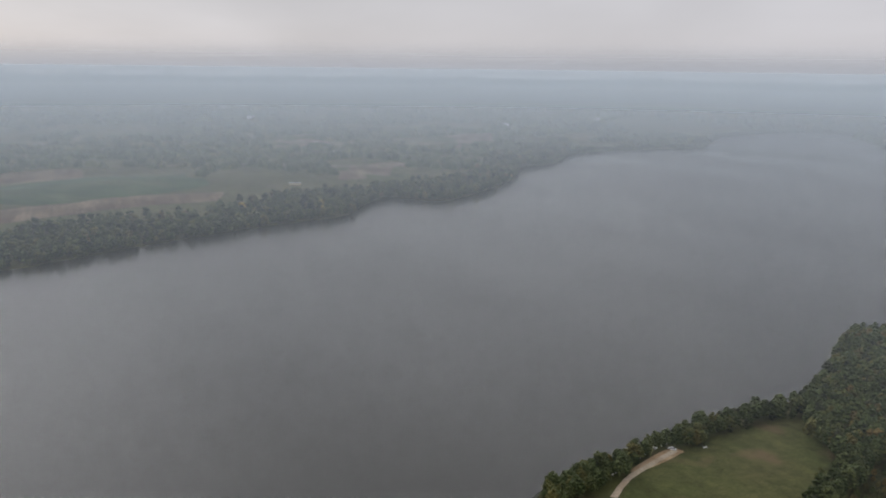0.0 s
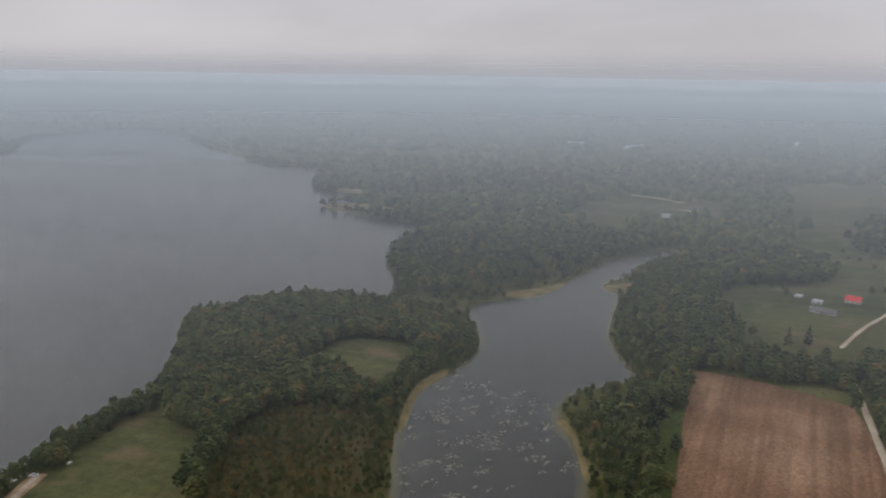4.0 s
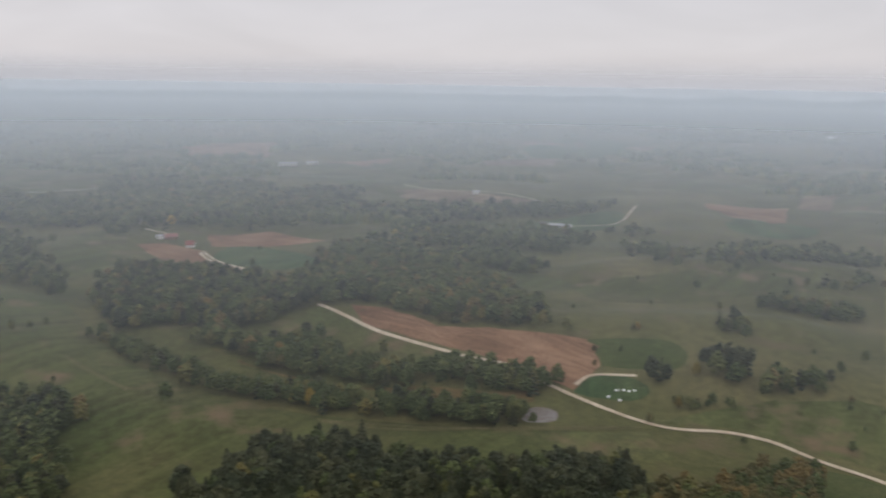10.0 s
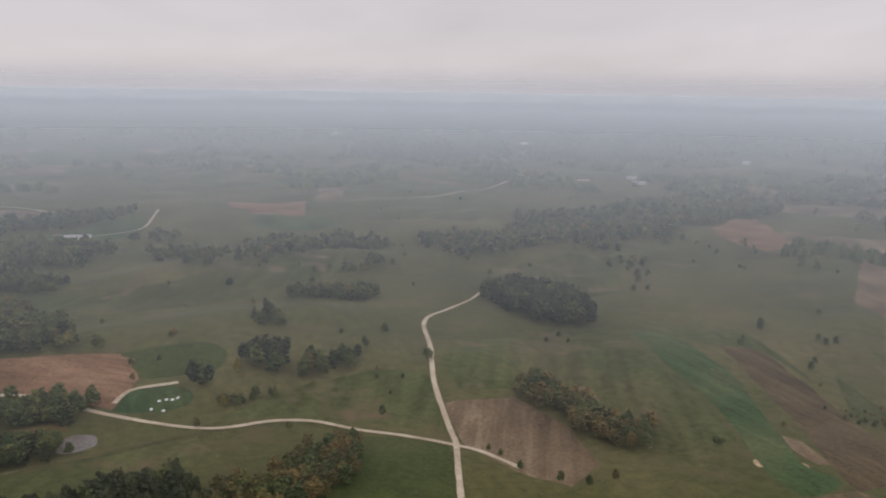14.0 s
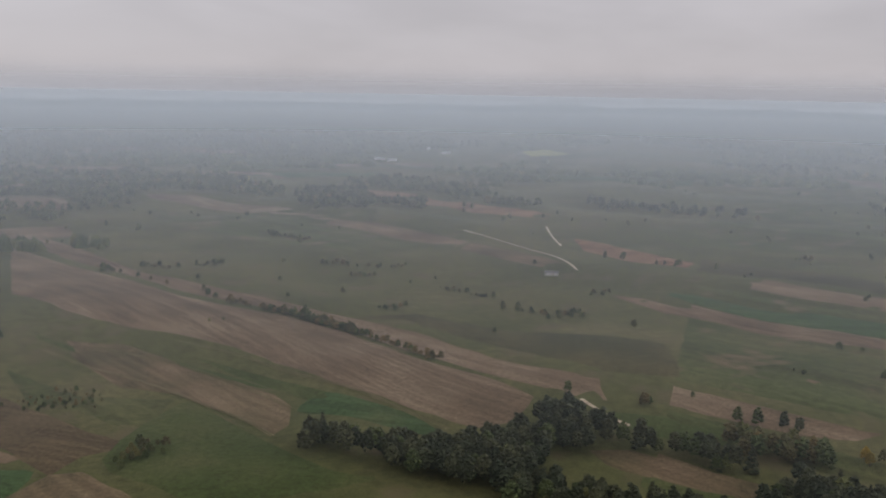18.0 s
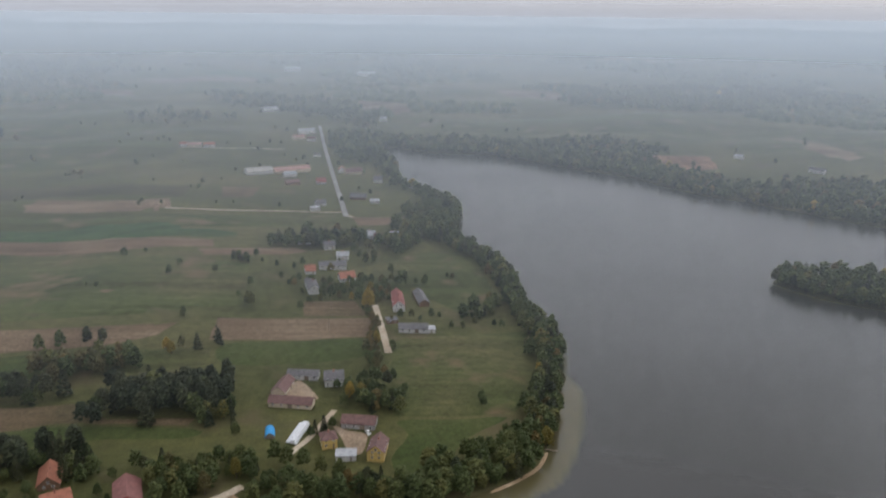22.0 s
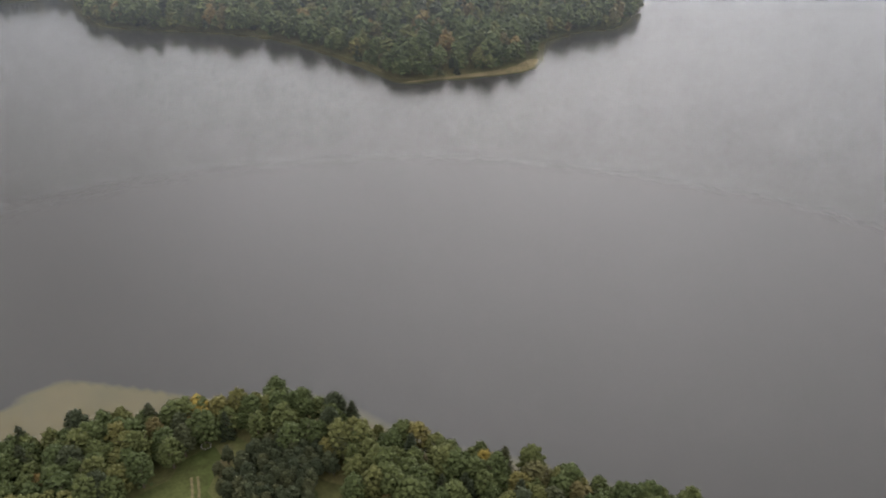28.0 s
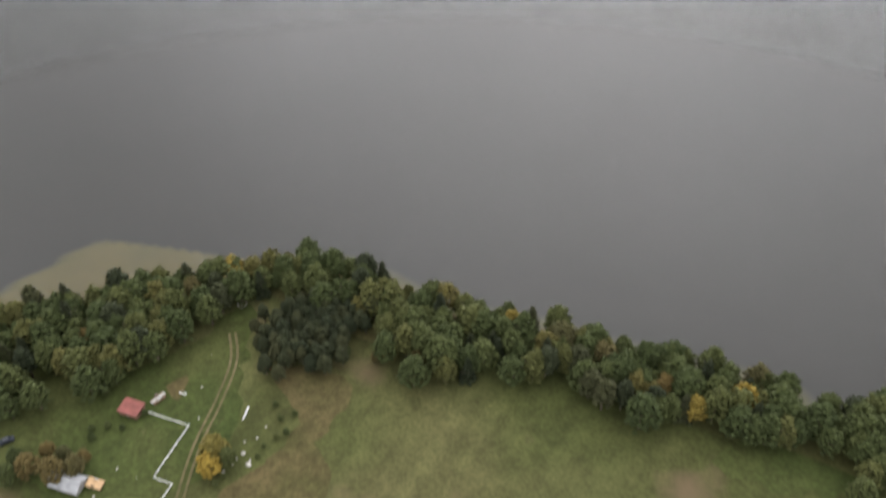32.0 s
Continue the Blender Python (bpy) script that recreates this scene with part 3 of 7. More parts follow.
field("reed", [(381, 295), (369, 274), (334, 239), (336, 236), (368, 268), (387, 292)])
field("sand", [(-326, -74), (-338, -66), (-352, -59), (-366, -57.5), (-366, -56), (-351, -57), (-337, -64), (-325, -72.5)])
field("sand", [(-275, -184), (-286, -180), (-275, -165), (-269, -158), (-255, -154), (-261, -165), (-269, -178)])
field("yard", [(-259, -210), (-275, -192), (-268, -183), (-257, -192), (-245, -200), (-233, -212), (-228, -219), (-243, -215)])
field("yard", [(-355, -164), (-352, -154), (-352, -145), (-347, -142), (-335, -140), (-334, -146), (-345, -155)])
field("yard", [(-392, -204), (-397, -202), (-384, -187), (-378, -184), (-376, -200)])
field("sand", [(-303, -101), (-311, -88), (-309.5, -87), (-301.5, -100)])
field("sand", [(98, 404), (113, 421), (126, 432), (133, 428), (124, 419), (109, 407)])
field("yard", [(-805, 402), (-815, 429), (-782, 438), (-765, 422), (-783, 400)])
field("sand", [(92, 2179), (117, 2321), (138, 2215), (120, 2149)])
field("sand", [(55, -451), (49, -454), (46, -448), (51, -443)])
field("sand", [(36, -456), (29, -457), (27, -449), (32, -449)])
field("sand", [(107, -455), (102, -458), (101, -449)])
field("meadow_light", [(94, 391), (133, 428), (183, 465), (216, 466), (219, 441), (205, 397), (193, 363), (85, 361)])
field("meadow_light", [(-215, -18), (-218, 26), (-198, 61), (-168, 74), (-151, 80), (-129, 95), (-113, 117), (-91, 129), (-60, 142), (-23, 164), (-5, 173), (1, 161), (-147, -38)])
field("grass", [(-184, 37), (-190, 57), (-182, 63), (-160, 48), (-142, 35), (-129, 12), (-140, -3), (-153, -20), (-184, -17), (-184, 13)])
field("meadow_light", [(926, 27), (862, -26), (775, -64), (597, -83), (489, -114), (446, -176), (387, -230), (349, -292), (297, -252), (318, -112), (334, -56), (394, -20), (490, -32), (573, 24), (648, 8)])
field("meadow_light", [(606, -69), (490, -112), (435, -169), (363, -264), (337, -327), (302, -318), (307, -298), (385, -204), (432, -135), (407, -90), (422, -43)])
field("meadow_light", [(1052, 97), (897, 33), (822, 8), (690, -69), (609, -79), (573, 2), (610, 20), (697, 24)])
field("meadow_light", [(593, -173), (606, -236), (542, -254), (487, -265), (518, -219), (537, -185)])
field("clearing", [(318, 469), (377, 498), (395, 482), (403, 445), (337, 404), (321, 408), (331, 440)])
field("meadow_dark", [(242, 418), (283, 417), (303, 368), (246, 289), (220, 261), (161, 299), (172, 340), (201, 380)])
field("scrub_ground", [(560, 118), (519, 48), (463, 32), (386, 14), (362, 45), (431, 76)])
field("meadow_light", [(799, 412), (895, 378), (944, 279), (792, 241), (644, 234), (619, 287)])
field("meadow_light", [(973, 277), (969, 190), (860, 165), (818, 224)])
field("scrub_ground", [(652, -122), (600, -141), (536, -167), (496, -198), (452, -232), (403, -288), (407, -300), (412, -308), (429, -276), (454, -249), (477, -213), (511, -189), (552, -157), (602, -141)])
field("meadow_light", [(585, -160), (589, -194), (615, -239), (571, -256), (547, -263), (494, -290), (443, -312), (456, -275), (486, -250), (525, -235), (569, -220), (579, -194)])
field("meadow_light", [(612, -78), (538, -108), (477, -148), (432, -192), (379, -244), (347, -301), (338, -332), (312, -311), (362, -233), (430, -181), (446, -137), (425, -87), (444, -52)])
field("crop", [(934, -237), (989, -290), (925, -321), (836, -326), (808, -303), (807, -257)])
field("crop", [(1010, -640), (992, -737), (990, -844), (945, -851), (875, -768), (895, -713), (951, -707)])
field("crop", [(401, -327), (414, -357), (397, -372), (379, -371), (375, -352)])
field("grass", [(460, -364), (430, -424), (403, -426), (388, -405), (401, -386), (422, -366), (437, -365)])
field("stubble", [(1388, -652), (1306, -711), (1190, -765), (1106, -821), (1122, -721), (1220, -632)])
field("ploughed", [(992, -1066), (913, -1176), (803, -1030), (896, -1062), (939, -1016)])
field("meadow_light", [(779, -457), (720, -491), (612, -496), (585, -436), (645, -454)])
field("meadow_light", [(620, -489), (604, -554), (597, -667), (550, -777), (516, -751), (531, -596), (541, -464)])
field("meadow_light", [(267, -493), (284, -552), (253, -587), (211, -552), (211, -494), (240, -469)])
field("meadow_light", [(349, -347), (339, -393), (329, -428), (300, -465), (264, -473), (242, -444), (219, -415), (262, -407), (316, -387)])
field("grass", [(251, -307), (253, -359), (263, -384), (212, -400), (181, -350), (175, -332), (232, -292)])
field("meadow_light", [(197, -560), (151, -581), (93, -492), (64, -423), (108, -451), (155, -519)])
field("meadow_light", [(393, -841), (345, -959), (297, -981), (235, -802), (253, -755), (347, -828)])
field("crop", [(176, -642), (150, -648), (107, -601), (88, -578), (68, -539), (45, -489), (30, -455), (11, -443), (25, -419), (47, -439), (69, -489), (101, -540), (135, -579)])
field("stubble", [(115, -589), (102, -593), (90, -578), (100, -566), (112, -576)])
field("stubble", [(90, -539), (79, -539), (64, -501), (65, -488), (83, -517)])
field("stubble", [(46, -494), (35, -489), (17, -462), (24, -459), (38, -474)])
field("brown", [(110, -639), (80, -640), (37, -582), (12, -537), (-16, -489), (-38, -462), (-12, -454), (4, -435), (17, -460), (45, -528), (82, -589)])
field("fallow", [(29, -413), (4, -437), (-11, -435), (-30, -397), (-41, -366), (22, -375)])
field("meadow_light", [(27, -621), (-18, -548), (-70, -534), (-47, -494), (-30, -496), (-13, -525), (13, -548)])
field("grass", [(-21, -447), (-64, -517), (-83, -521), (-109, -436), (-128, -393), (-146, -377), (-66, -371), (-42, -403)])
field("meadow_light", [(220, -517), (207, -589), (157, -592), (99, -531), (67, -476), (85, -448), (121, -471), (164, -521)])
field("meadow_light", [(181, -669), (98, -683), (38, -594), (80, -640), (117, -635)])
field("grass", [(47, -739), (-21, -652), (-86, -598), (-132, -537), (-99, -568), (-21, -640)])
field("stubble", [(36, -1236), (-4, -1221), (-53, -1014), (-88, -893), (-132, -823), (-181, -755), (-221, -693), (-251, -663), (-276, -622), (-289, -565), (-307, -509), (-330, -470), (-340, -453), (-324, -422), (-308, -438), (-289, -479), (-269, -525), (-245, -573), (-226, -648), (-192, -697), (-152, -740), (-112, -791), (-72, -890), (-24, -992), (35, -1172)])
field("stubble", [(33, -1094), (-22, -956), (-69, -862), (-108, -768), (-148, -720), (-187, -683), (-221, -635), (-240, -561), (-265, -516), (-276, -495), (-285, -449), (-256, -420), (-229, -423), (-207, -467), (-196, -495), (-179, -515), (-154, -562), (-124, -610), (-90, -649), (-53, -684), (-15, -729), (27, -815)])
field("fallow", [(-12, -671), (-50, -651), (-76, -610), (-91, -582), (-113, -560), (-132, -527), (-137, -504), (-126, -469), (-114, -456), (-100, -499), (-74, -543), (-41, -562), (-27, -602), (-14, -639)])
field("stubble", [(-170, -1556), (-248, -1507), (-331, -1363), (-398, -1244), (-454, -1105), (-487, -1024), (-503, -964), (-463, -923), (-430, -1009), (-394, -1127), (-312, -1287), (-237, -1445), (-175, -1519)])
field("fallow", [(-503, -959), (-531, -887), (-533, -785), (-499, -784), (-483, -845), (-462, -907)])
field("ploughed", [(-591, -1570), (-650, -1469), (-673, -1220), (-714, -1094), (-688, -1070), (-607, -1155), (-582, -1315), (-553, -1426)])
field("ploughed", [(-658, -950), (-679, -902), (-674, -792), (-679, -735), (-643, -708), (-609, -765), (-608, -853)])
field("crop", [(-138, -493), (-165, -474), (-183, -446), (-205, -420), (-203, -457), (-186, -490), (-163, -515)])
field("fallow", [(-273, -370), (-296, -362), (-313, -335), (-335, -299), (-323, -287), (-293, -312), (-272, -352)])
field("grass", [(-333, -398), (-368, -371), (-382, -348), (-354, -342), (-318, -375), (-312, -406)])
field("grass", [(-95, -605), (-141, -547), (-174, -500), (-158, -499), (-142, -522), (-115, -567)])
field("meadow_dark", [(-215, -676), (-282, -661), (-323, -535), (-352, -461), (-399, -432), (-436, -500), (-355, -590), (-300, -676)])
field("meadow_light", [(-166, -1448), (-301, -1242), (-396, -1086), (-433, -942), (-348, -917), (-236, -1067), (-155, -1295)])
road(2.6, [(445, -170), (416, -199), (390, -228), (363, -272), (345, -321)])
road(3, [(-525, -1022), (-549, -962), (-550, -865), (-533, -778), (-524, -749)])
field("meadow_light", [(1506, 449), (1679, 409), (1686, 297), (1544, 221), (1406, 287), (1388, 377)])
field("meadow_light", [(1067, 459), (1137, 434), (1191, 381), (1097, 333), (1018, 334), (973, 360), (969, 418)])
field("meadow_light", [(1474, 181), (1637, 92), (1240, 32), (1160, 73), (1344, 148)])
field("meadow_light", [(2275, 36), (1906, -148), (1763, -255), (1642, -261), (1507, -88), (1890, 4)])
field("meadow_light", [(1920, -637), (1882, -839), (1758, -932), (1207, -647), (1380, -611), (1603, -534)])
field("meadow_light", [(1079, -79), (1130, -166), (1017, -164), (864, -117), (784, -69), (915, -77)])
field("fallow", [(966, 275), (971, 187), (840, 167), (810, 221), (886, 249)])
field("meadow_light", [(949, 374), (952, 300), (843, 261), (844, 323)])
field("meadow_light", [(961, 735), (1080, 781), (1161, 771), (1190, 712), (1101, 598), (1022, 620), (942, 701)])
field("meadow_light", [(1052, 457), (1204, 477), (1266, 418), (1100, 354), (1027, 382)])
field("meadow_light", [(1477, 438), (1635, 399), (1624, 294), (1540, 221), (1398, 320), (1359, 392)])
field("crop", [(2122, -1509), (2041, -1785), (1777, -1590), (1729, -1287)])
field("meadow_light", [(1509, -1268), (1331, -1439), (1143, -1488), (1039, -1214), (1235, -1102)])
field("meadow_light", [(972, -1377), (903, -1728), (715, -1625), (672, -1290), (785, -1144)])
field("crop", [(872, -1018), (750, -1032), (724, -942), (810, -921)])
field("stubble", [(-500, -655), (-517, -629), (-526, -591), (-559, -554), (-585, -500), (-594, -451), (-616, -429), (-598, -415), (-563, -452), (-544, -493), (-530, -543), (-503, -579), (-499, -624)])
field("stubble", [(-664, -637), (-694, -612), (-701, -563), (-740, -520), (-706, -495), (-679, -538), (-663, -583), (-645, -614)])
field("stubble", [(-385, -417), (-402, -382), (-414, -347), (-435, -324), (-444, -313), (-423, -314), (-399, -334), (-381, -362), (-364, -392)])
field("crop", [(-626, -556), (-647, -505), (-665, -465), (-628, -437), (-604, -487)])
field("meadow_light", [(-443, -423), (-479, -368), (-482, -336), (-463, -322), (-439, -352), (-418, -389)])
field("stubble", [(-381, -425), (-411, -372), (-436, -326), (-432, -314), (-407, -339), (-383, -374), (-358, -402)])
field("stubble", [(-461, -294), (-482, -247), (-503, -202), (-471, -188), (-446, -236), (-430, -281)])
field("fallow", [(-512, -256), (-530, -225), (-507, -204), (-487, -244)])
field("stubble", [(-545, -592), (-589, -510), (-628, -400), (-607, -386), (-559, -485), (-523, -569)])
field("stubble", [(-596, -396), (-639, -325), (-632, -311), (-614, -323), (-582, -379)])
field("stubble", [(-692, -644), (-722, -517), (-689, -497), (-658, -580), (-642, -617)])
field("fallow", [(-827, -511), (-853, -475), (-789, -454), (-776, -480)])
field("fallow", [(-471, -402), (-485, -374), (-470, -368), (-461, -394)])
field("fallow", [(-309, -353), (-326, -313), (-332, -292), (-324, -275), (-339, -233), (-331, -232), (-314, -291), (-291, -335)])
field("grass", [(-289, -333), (-311, -289), (-329, -228), (-319, -227), (-301, -274), (-272, -315)])
field("stubble", [(-769, -329), (-792, -280), (-762, -269), (-739, -308)])
field("crop", [(-571, -619), (-659, -422), (-632, -405), (-549, -596)])
field("grass", [(-427, -270), (-444, -235), (-466, -187), (-441, -180), (-414, -220), (-404, -256)])
field("meadow_light", [(-476, -177), (-493, -138), (-523, -96), (-493, -84), (-441, -77), (-403, -80), (-383, -109), (-373, -137), (-420, -157)])
field("grass", [(-369, -134), (-380, -108), (-395, -82), (-363, -97), (-328, -98), (-312, -99), (-318, -112), (-335, -125), (-357, -124)])
field("meadow_light", [(-516, -563), (-553, -481), (-570, -382), (-576, -334), (-490, -290), (-448, -347), (-389, -433)])
field("meadow_light", [(-600, -647), (-654, -564), (-700, -453), (-773, -341), (-730, -328), (-665, -425), (-577, -624)])
field("meadow_light", [(-352, -396), (-373, -366), (-397, -319), (-421, -274), (-398, -264), (-367, -308), (-333, -377)])
field("meadow_light", [(-625, -255), (-696, -203), (-673, -171), (-577, -133), (-538, -151), (-553, -173), (-571, -224)])
field("meadow_light", [(-944, -1000), (-1099, -986), (-1092, -758), (-1017, -698), (-874, -762), (-799, -852)])
field("meadow_dark", [(-719, -769), (-780, -628), (-812, -539), (-754, -514), (-708, -644), (-635, -682)])
field("fallow_grass", [(-157, 56), (-144, 68), (-134, 69), (-126, 57), (-125, 42), (-126, 29), (-131, 28), (-135, 47), (-150, 48)])
field("fallow_grass", [(-193, 24), (-197, 35), (-188, 35), (-181, 24), (-186, 18)])
field("fallow_grass", [(-171, 20), (-173, 32), (-163, 31), (-158, 23)])
field("grass", [(-61, 131), (-55, 148), (-46, 154), (-23, 163), (-26, 151), (-47, 131)])
field("fallow_grass", [(-130, 21), (-131, 37), (-128, 50), (-112, 48), (-108, 39), (-124, 18)])
field("grass", [(-167, -1), (-168, 14), (-154, 22), (-143, 9), (-150, -3)])
field("meadow_light", [(-1021, 126), (-1033, 205), (-1000, 270), (-953, 268), (-948, 229), (-987, 182)])
field("stubble", [(-1411, 461), (-1352, 521), (-1280, 592), (-1230, 618), (-1249, 520), (-1324, 452)])
field("stubble", [(-1606, 129), (-1512, 180), (-1329, 229), (-1295, 179), (-1409, 139)])
field("meadow_light", [(-821, 542), (-824, 624), (-792, 730), (-717, 666), (-669, 563), (-733, 545)])
field("meadow_light", [(-905, 764), (-899, 822), (-810, 746), (-831, 713)])
field("meadow_light", [(-1659, -380), (-1676, -193), (-1703, 8), (-1582, 316), (-1502, 512), (-1272, 416), (-1388, 183), (-1286, 85), (-1467, -85), (-1432, -332)])
field("meadow_light", [(-262, 1734), (-172, 1767), (-57, 1662), (-64, 1459), (-188, 1509)])
field("stubble", [(-773, 1463), (-662, 1541), (-592, 1381), (-738, 1394)])
field("meadow_light", [(-467, 2085), (-341, 2267), (-291, 1947), (-398, 1950)])
field("meadow_light", [(-142, 2207), (-40, 2287), (96, 2271), (74, 2066), (-63, 2049)])
road(2.4, [(3, -654), (-27, -608), (-59, -564), (-100, -496), (-112, -451)])
road(2.4, [(-88, -637), (-128, -591), (-157, -545), (-189, -499), (-213, -429)])
road(2.4, [(-30, -654), (-82, -595), (-117, -544), (-136, -499)])
road(4.0, [(353, 75), (392, 99), (446, 129), (511, 163), (568, 193)])
road(3.6, [(640, 230), (703, 237), (775, 238), (863, 249), (945, 274), (1073, 341), (1150, 368)])
road(3.4, [(1306, 312), (1332, 271), (1363, 211), (1299, 147), (1205, 95), (1186, 50)])
road(3.2, [(960, -229), (917, -228), (852, -234), (805, -236)])
road(3.2, [(1175, 777), (1190, 740), (1184, 685)])
road(3.5, [(1802, 1219), (1939, 1242), (2034, 1191)])
road(3.6, [(616, -239), (586, -253), (537, -267), (482, -291), (446, -314), (415, -319), (379, -328), (349, -338), (333, -350), (318, -373), (297, -388), (269, -392), (238, -399), (209, -403), (191, -403), (165, -394)])
road(3.6, [(210, -406), (236, -439), (261, -470), (291, -518), (335, -587), (341, -639), (351, -715), (366, -777)])
road(3.6, [(210, -406), (189, -369), (162, -322)])
road(3.2, [(408, -334), (413, -353), (397, -376)])
road(3.4, [(1179, -203), (1100, -199), (1058, -228)])
road(3.4, [(968, -235), (920, -234), (814, -240)])
road(2.6, [(441, -171), (398, -211), (369, -268), (343, -332)])
road(3.2, [(930, -741), (900, -778), (910, -816), (983, -907)])
road(3.2, [(1394, -710), (1258, -716), (1180, -803), (1119, -832)])
road(3.2, [(832, -1178), (746, -1341), (750, -1589), (752, -1712)])
road(3.0, [(-661, -1026), (-629, -957), (-605, -901)])
road(3.0, [(-309, -430), (-311, -402), (-315, -387)])
road(5.5, [(-1382, -649), (-1156, -534), (-975, -441), (-766, -333)])
road(4.5, [(-526, -208), (-499, -194), (-471, -180), (-449, -169)])
road(4.2, [(-292, -179), (-276, -187), (-259, -202), (-242, -214), (-222, -222)])
road(3.4, [(-321, -172), (-340, -169), (-369, -169)])
road(3.0, [(-699, -497), (-729, -432), (-763, -374), (-780, -344)])
road(3.0, [(-1058, -716), (-1076, -662), (-1123, -585)])
road(2.4, [(598, -50), (565, -62), (523, -78)])
road(2.6, [(-130, 10), (-143, 21), (-155, 34), (-166, 44), (-177, 49)])
road(3.6, [(84, 374), (95, 394), (110, 410), (128, 428)])
road(3.0, [(-855, 704), (-817, 678)])
road(3.4, [(1549, -71), (1541, -132), (1627, -227)])
road(3.4, [(2618, 10), (2605, -58), (2374, -161)])
road(3.0, [(-766, -325), (-771, -335)])
road(3.2, [(-1236, 281), (-1262, 367), (-1217, 434)])

# ---- buildings ----
ROOF = {k: plain("roof_" + k, c, 0.75, 0.0, 0.22, 0.5) for k, c in {
    "brown": (0.135, 0.075, 0.066), "slate": (0.125, 0.118, 0.12), "orange": (0.29, 0.115, 0.07), "red": (0.21, 0.07, 0.058),
    "scarlet": (0.52, 0.055, 0.05), "rust": (0.2, 0.085, 0.075), "sheet": (0.33, 0.335, 0.345), "pale": (0.36, 0.34, 0.31),
    "pink": (0.36, 0.21, 0.17), "sandroof": (0.5, 0.33, 0.18)}.items()}
WALLS = {k: plain("wall_" + k, c, 0.85, 0.0, 0.15, 0.7) for k, c in {
    "white": (0.5, 0.485, 0.46), "cream": (0.5, 0.42, 0.31), "yellow": (0.52, 0.37, 0.13), "grey": (0.3, 0.29, 0.28),
    "wood": (0.16, 0.10, 0.06), "redwall": (0.27, 0.06, 0.05)}.items()}
PANE = plain("window_glass", (0.03, 0.035, 0.045), 0.12, 0.0, 0.1, 1.0, 0.6)
TRIM = plain("white_trim", (0.7, 0.7, 0.68), 0.6)
TIMBER = plain("grey_timber", (0.2, 0.16, 0.12), 0.85)
BRICK = plain("chimney_brick", (0.25, 0.11, 0.08), 0.9)
STEEL = plain("pale_sheet_metal", (0.5, 0.52, 0.56), 0.45, 0.3)
TONE = {"brown": "brown", "slate": "grey", "orange": "orange", "red": "dark red", "scarlet": "bright red", "rust": "rusty red", "sheet": "pale metal", "pale": "pale grey", "pink": "pinkish", "sandroof": "sandy"}
FACE = {"white": "white walls", "cream": "cream walls", "yellow": "yellow walls", "grey": "grey walls", "wood": "timber walls", "redwall": "red walls"}


def part(name, verts, faces, mat, parent, label=""):
    ob = new(name, mesh_from(name, verts, faces, mat))
    ob.parent = parent
    if label:
        ob["label"] = label
    return ob


def box(x0, x1, y0, y1, z0, z1):
    v = [(x, y, z) for z in (z0, z1) for x, y in ((x0, y0), (x1, y0), (x1, y1), (x0, y1))]
    return v, [(3, 2, 1, 0), (4, 5, 6, 7), (0, 1, 5, 4), (1, 2, 6, 5), (2, 3, 7, 6), (3, 0, 4, 7)]


def gable_body(l, w, h, rise):
    v = [(0, 0, -0.8), (l, 0, -0.8), (l, w, -0.8), (0, w, -0.8), (0, 0, h), (l, 0, h), (l, w, h), (0, w, h), (0, w / 2, h + rise), (l, w / 2, h + rise)]
    return v, [(0, 1, 5, 4), (2, 3, 7, 6), (1, 2, 6, 9, 5), (3, 0, 4, 8, 7), (4, 5, 9, 8), (6, 7, 8, 9), (3, 2, 1, 0)]


def slope(l, w, h, rise, side):
    """One roof slope: a slab with eaves and a little thickness."""
    o, t = 0.55, 0.18
    k = rise / (w / 2)
    if side == 0:
        ys, zs = (-o, w / 2), (h - o * k, h + rise)
    else:
        ys, zs = (w + o, w / 2), (h - o * k, h + rise)
    v = []
    for up in (0.04, 0.04 + t):
        v += [(-o, ys[0], zs[0] + up), (l + o, ys[0], zs[0] + up), (l + o, ys[1], zs[1] + up), (-o, ys[1], zs[1] + up)]
    return v, [(0, 1, 2, 3), (7, 6, 5, 4), (0, 4, 5, 1), (1, 5, 6, 2), (2, 6, 7, 3), (3, 7, 4, 0)]


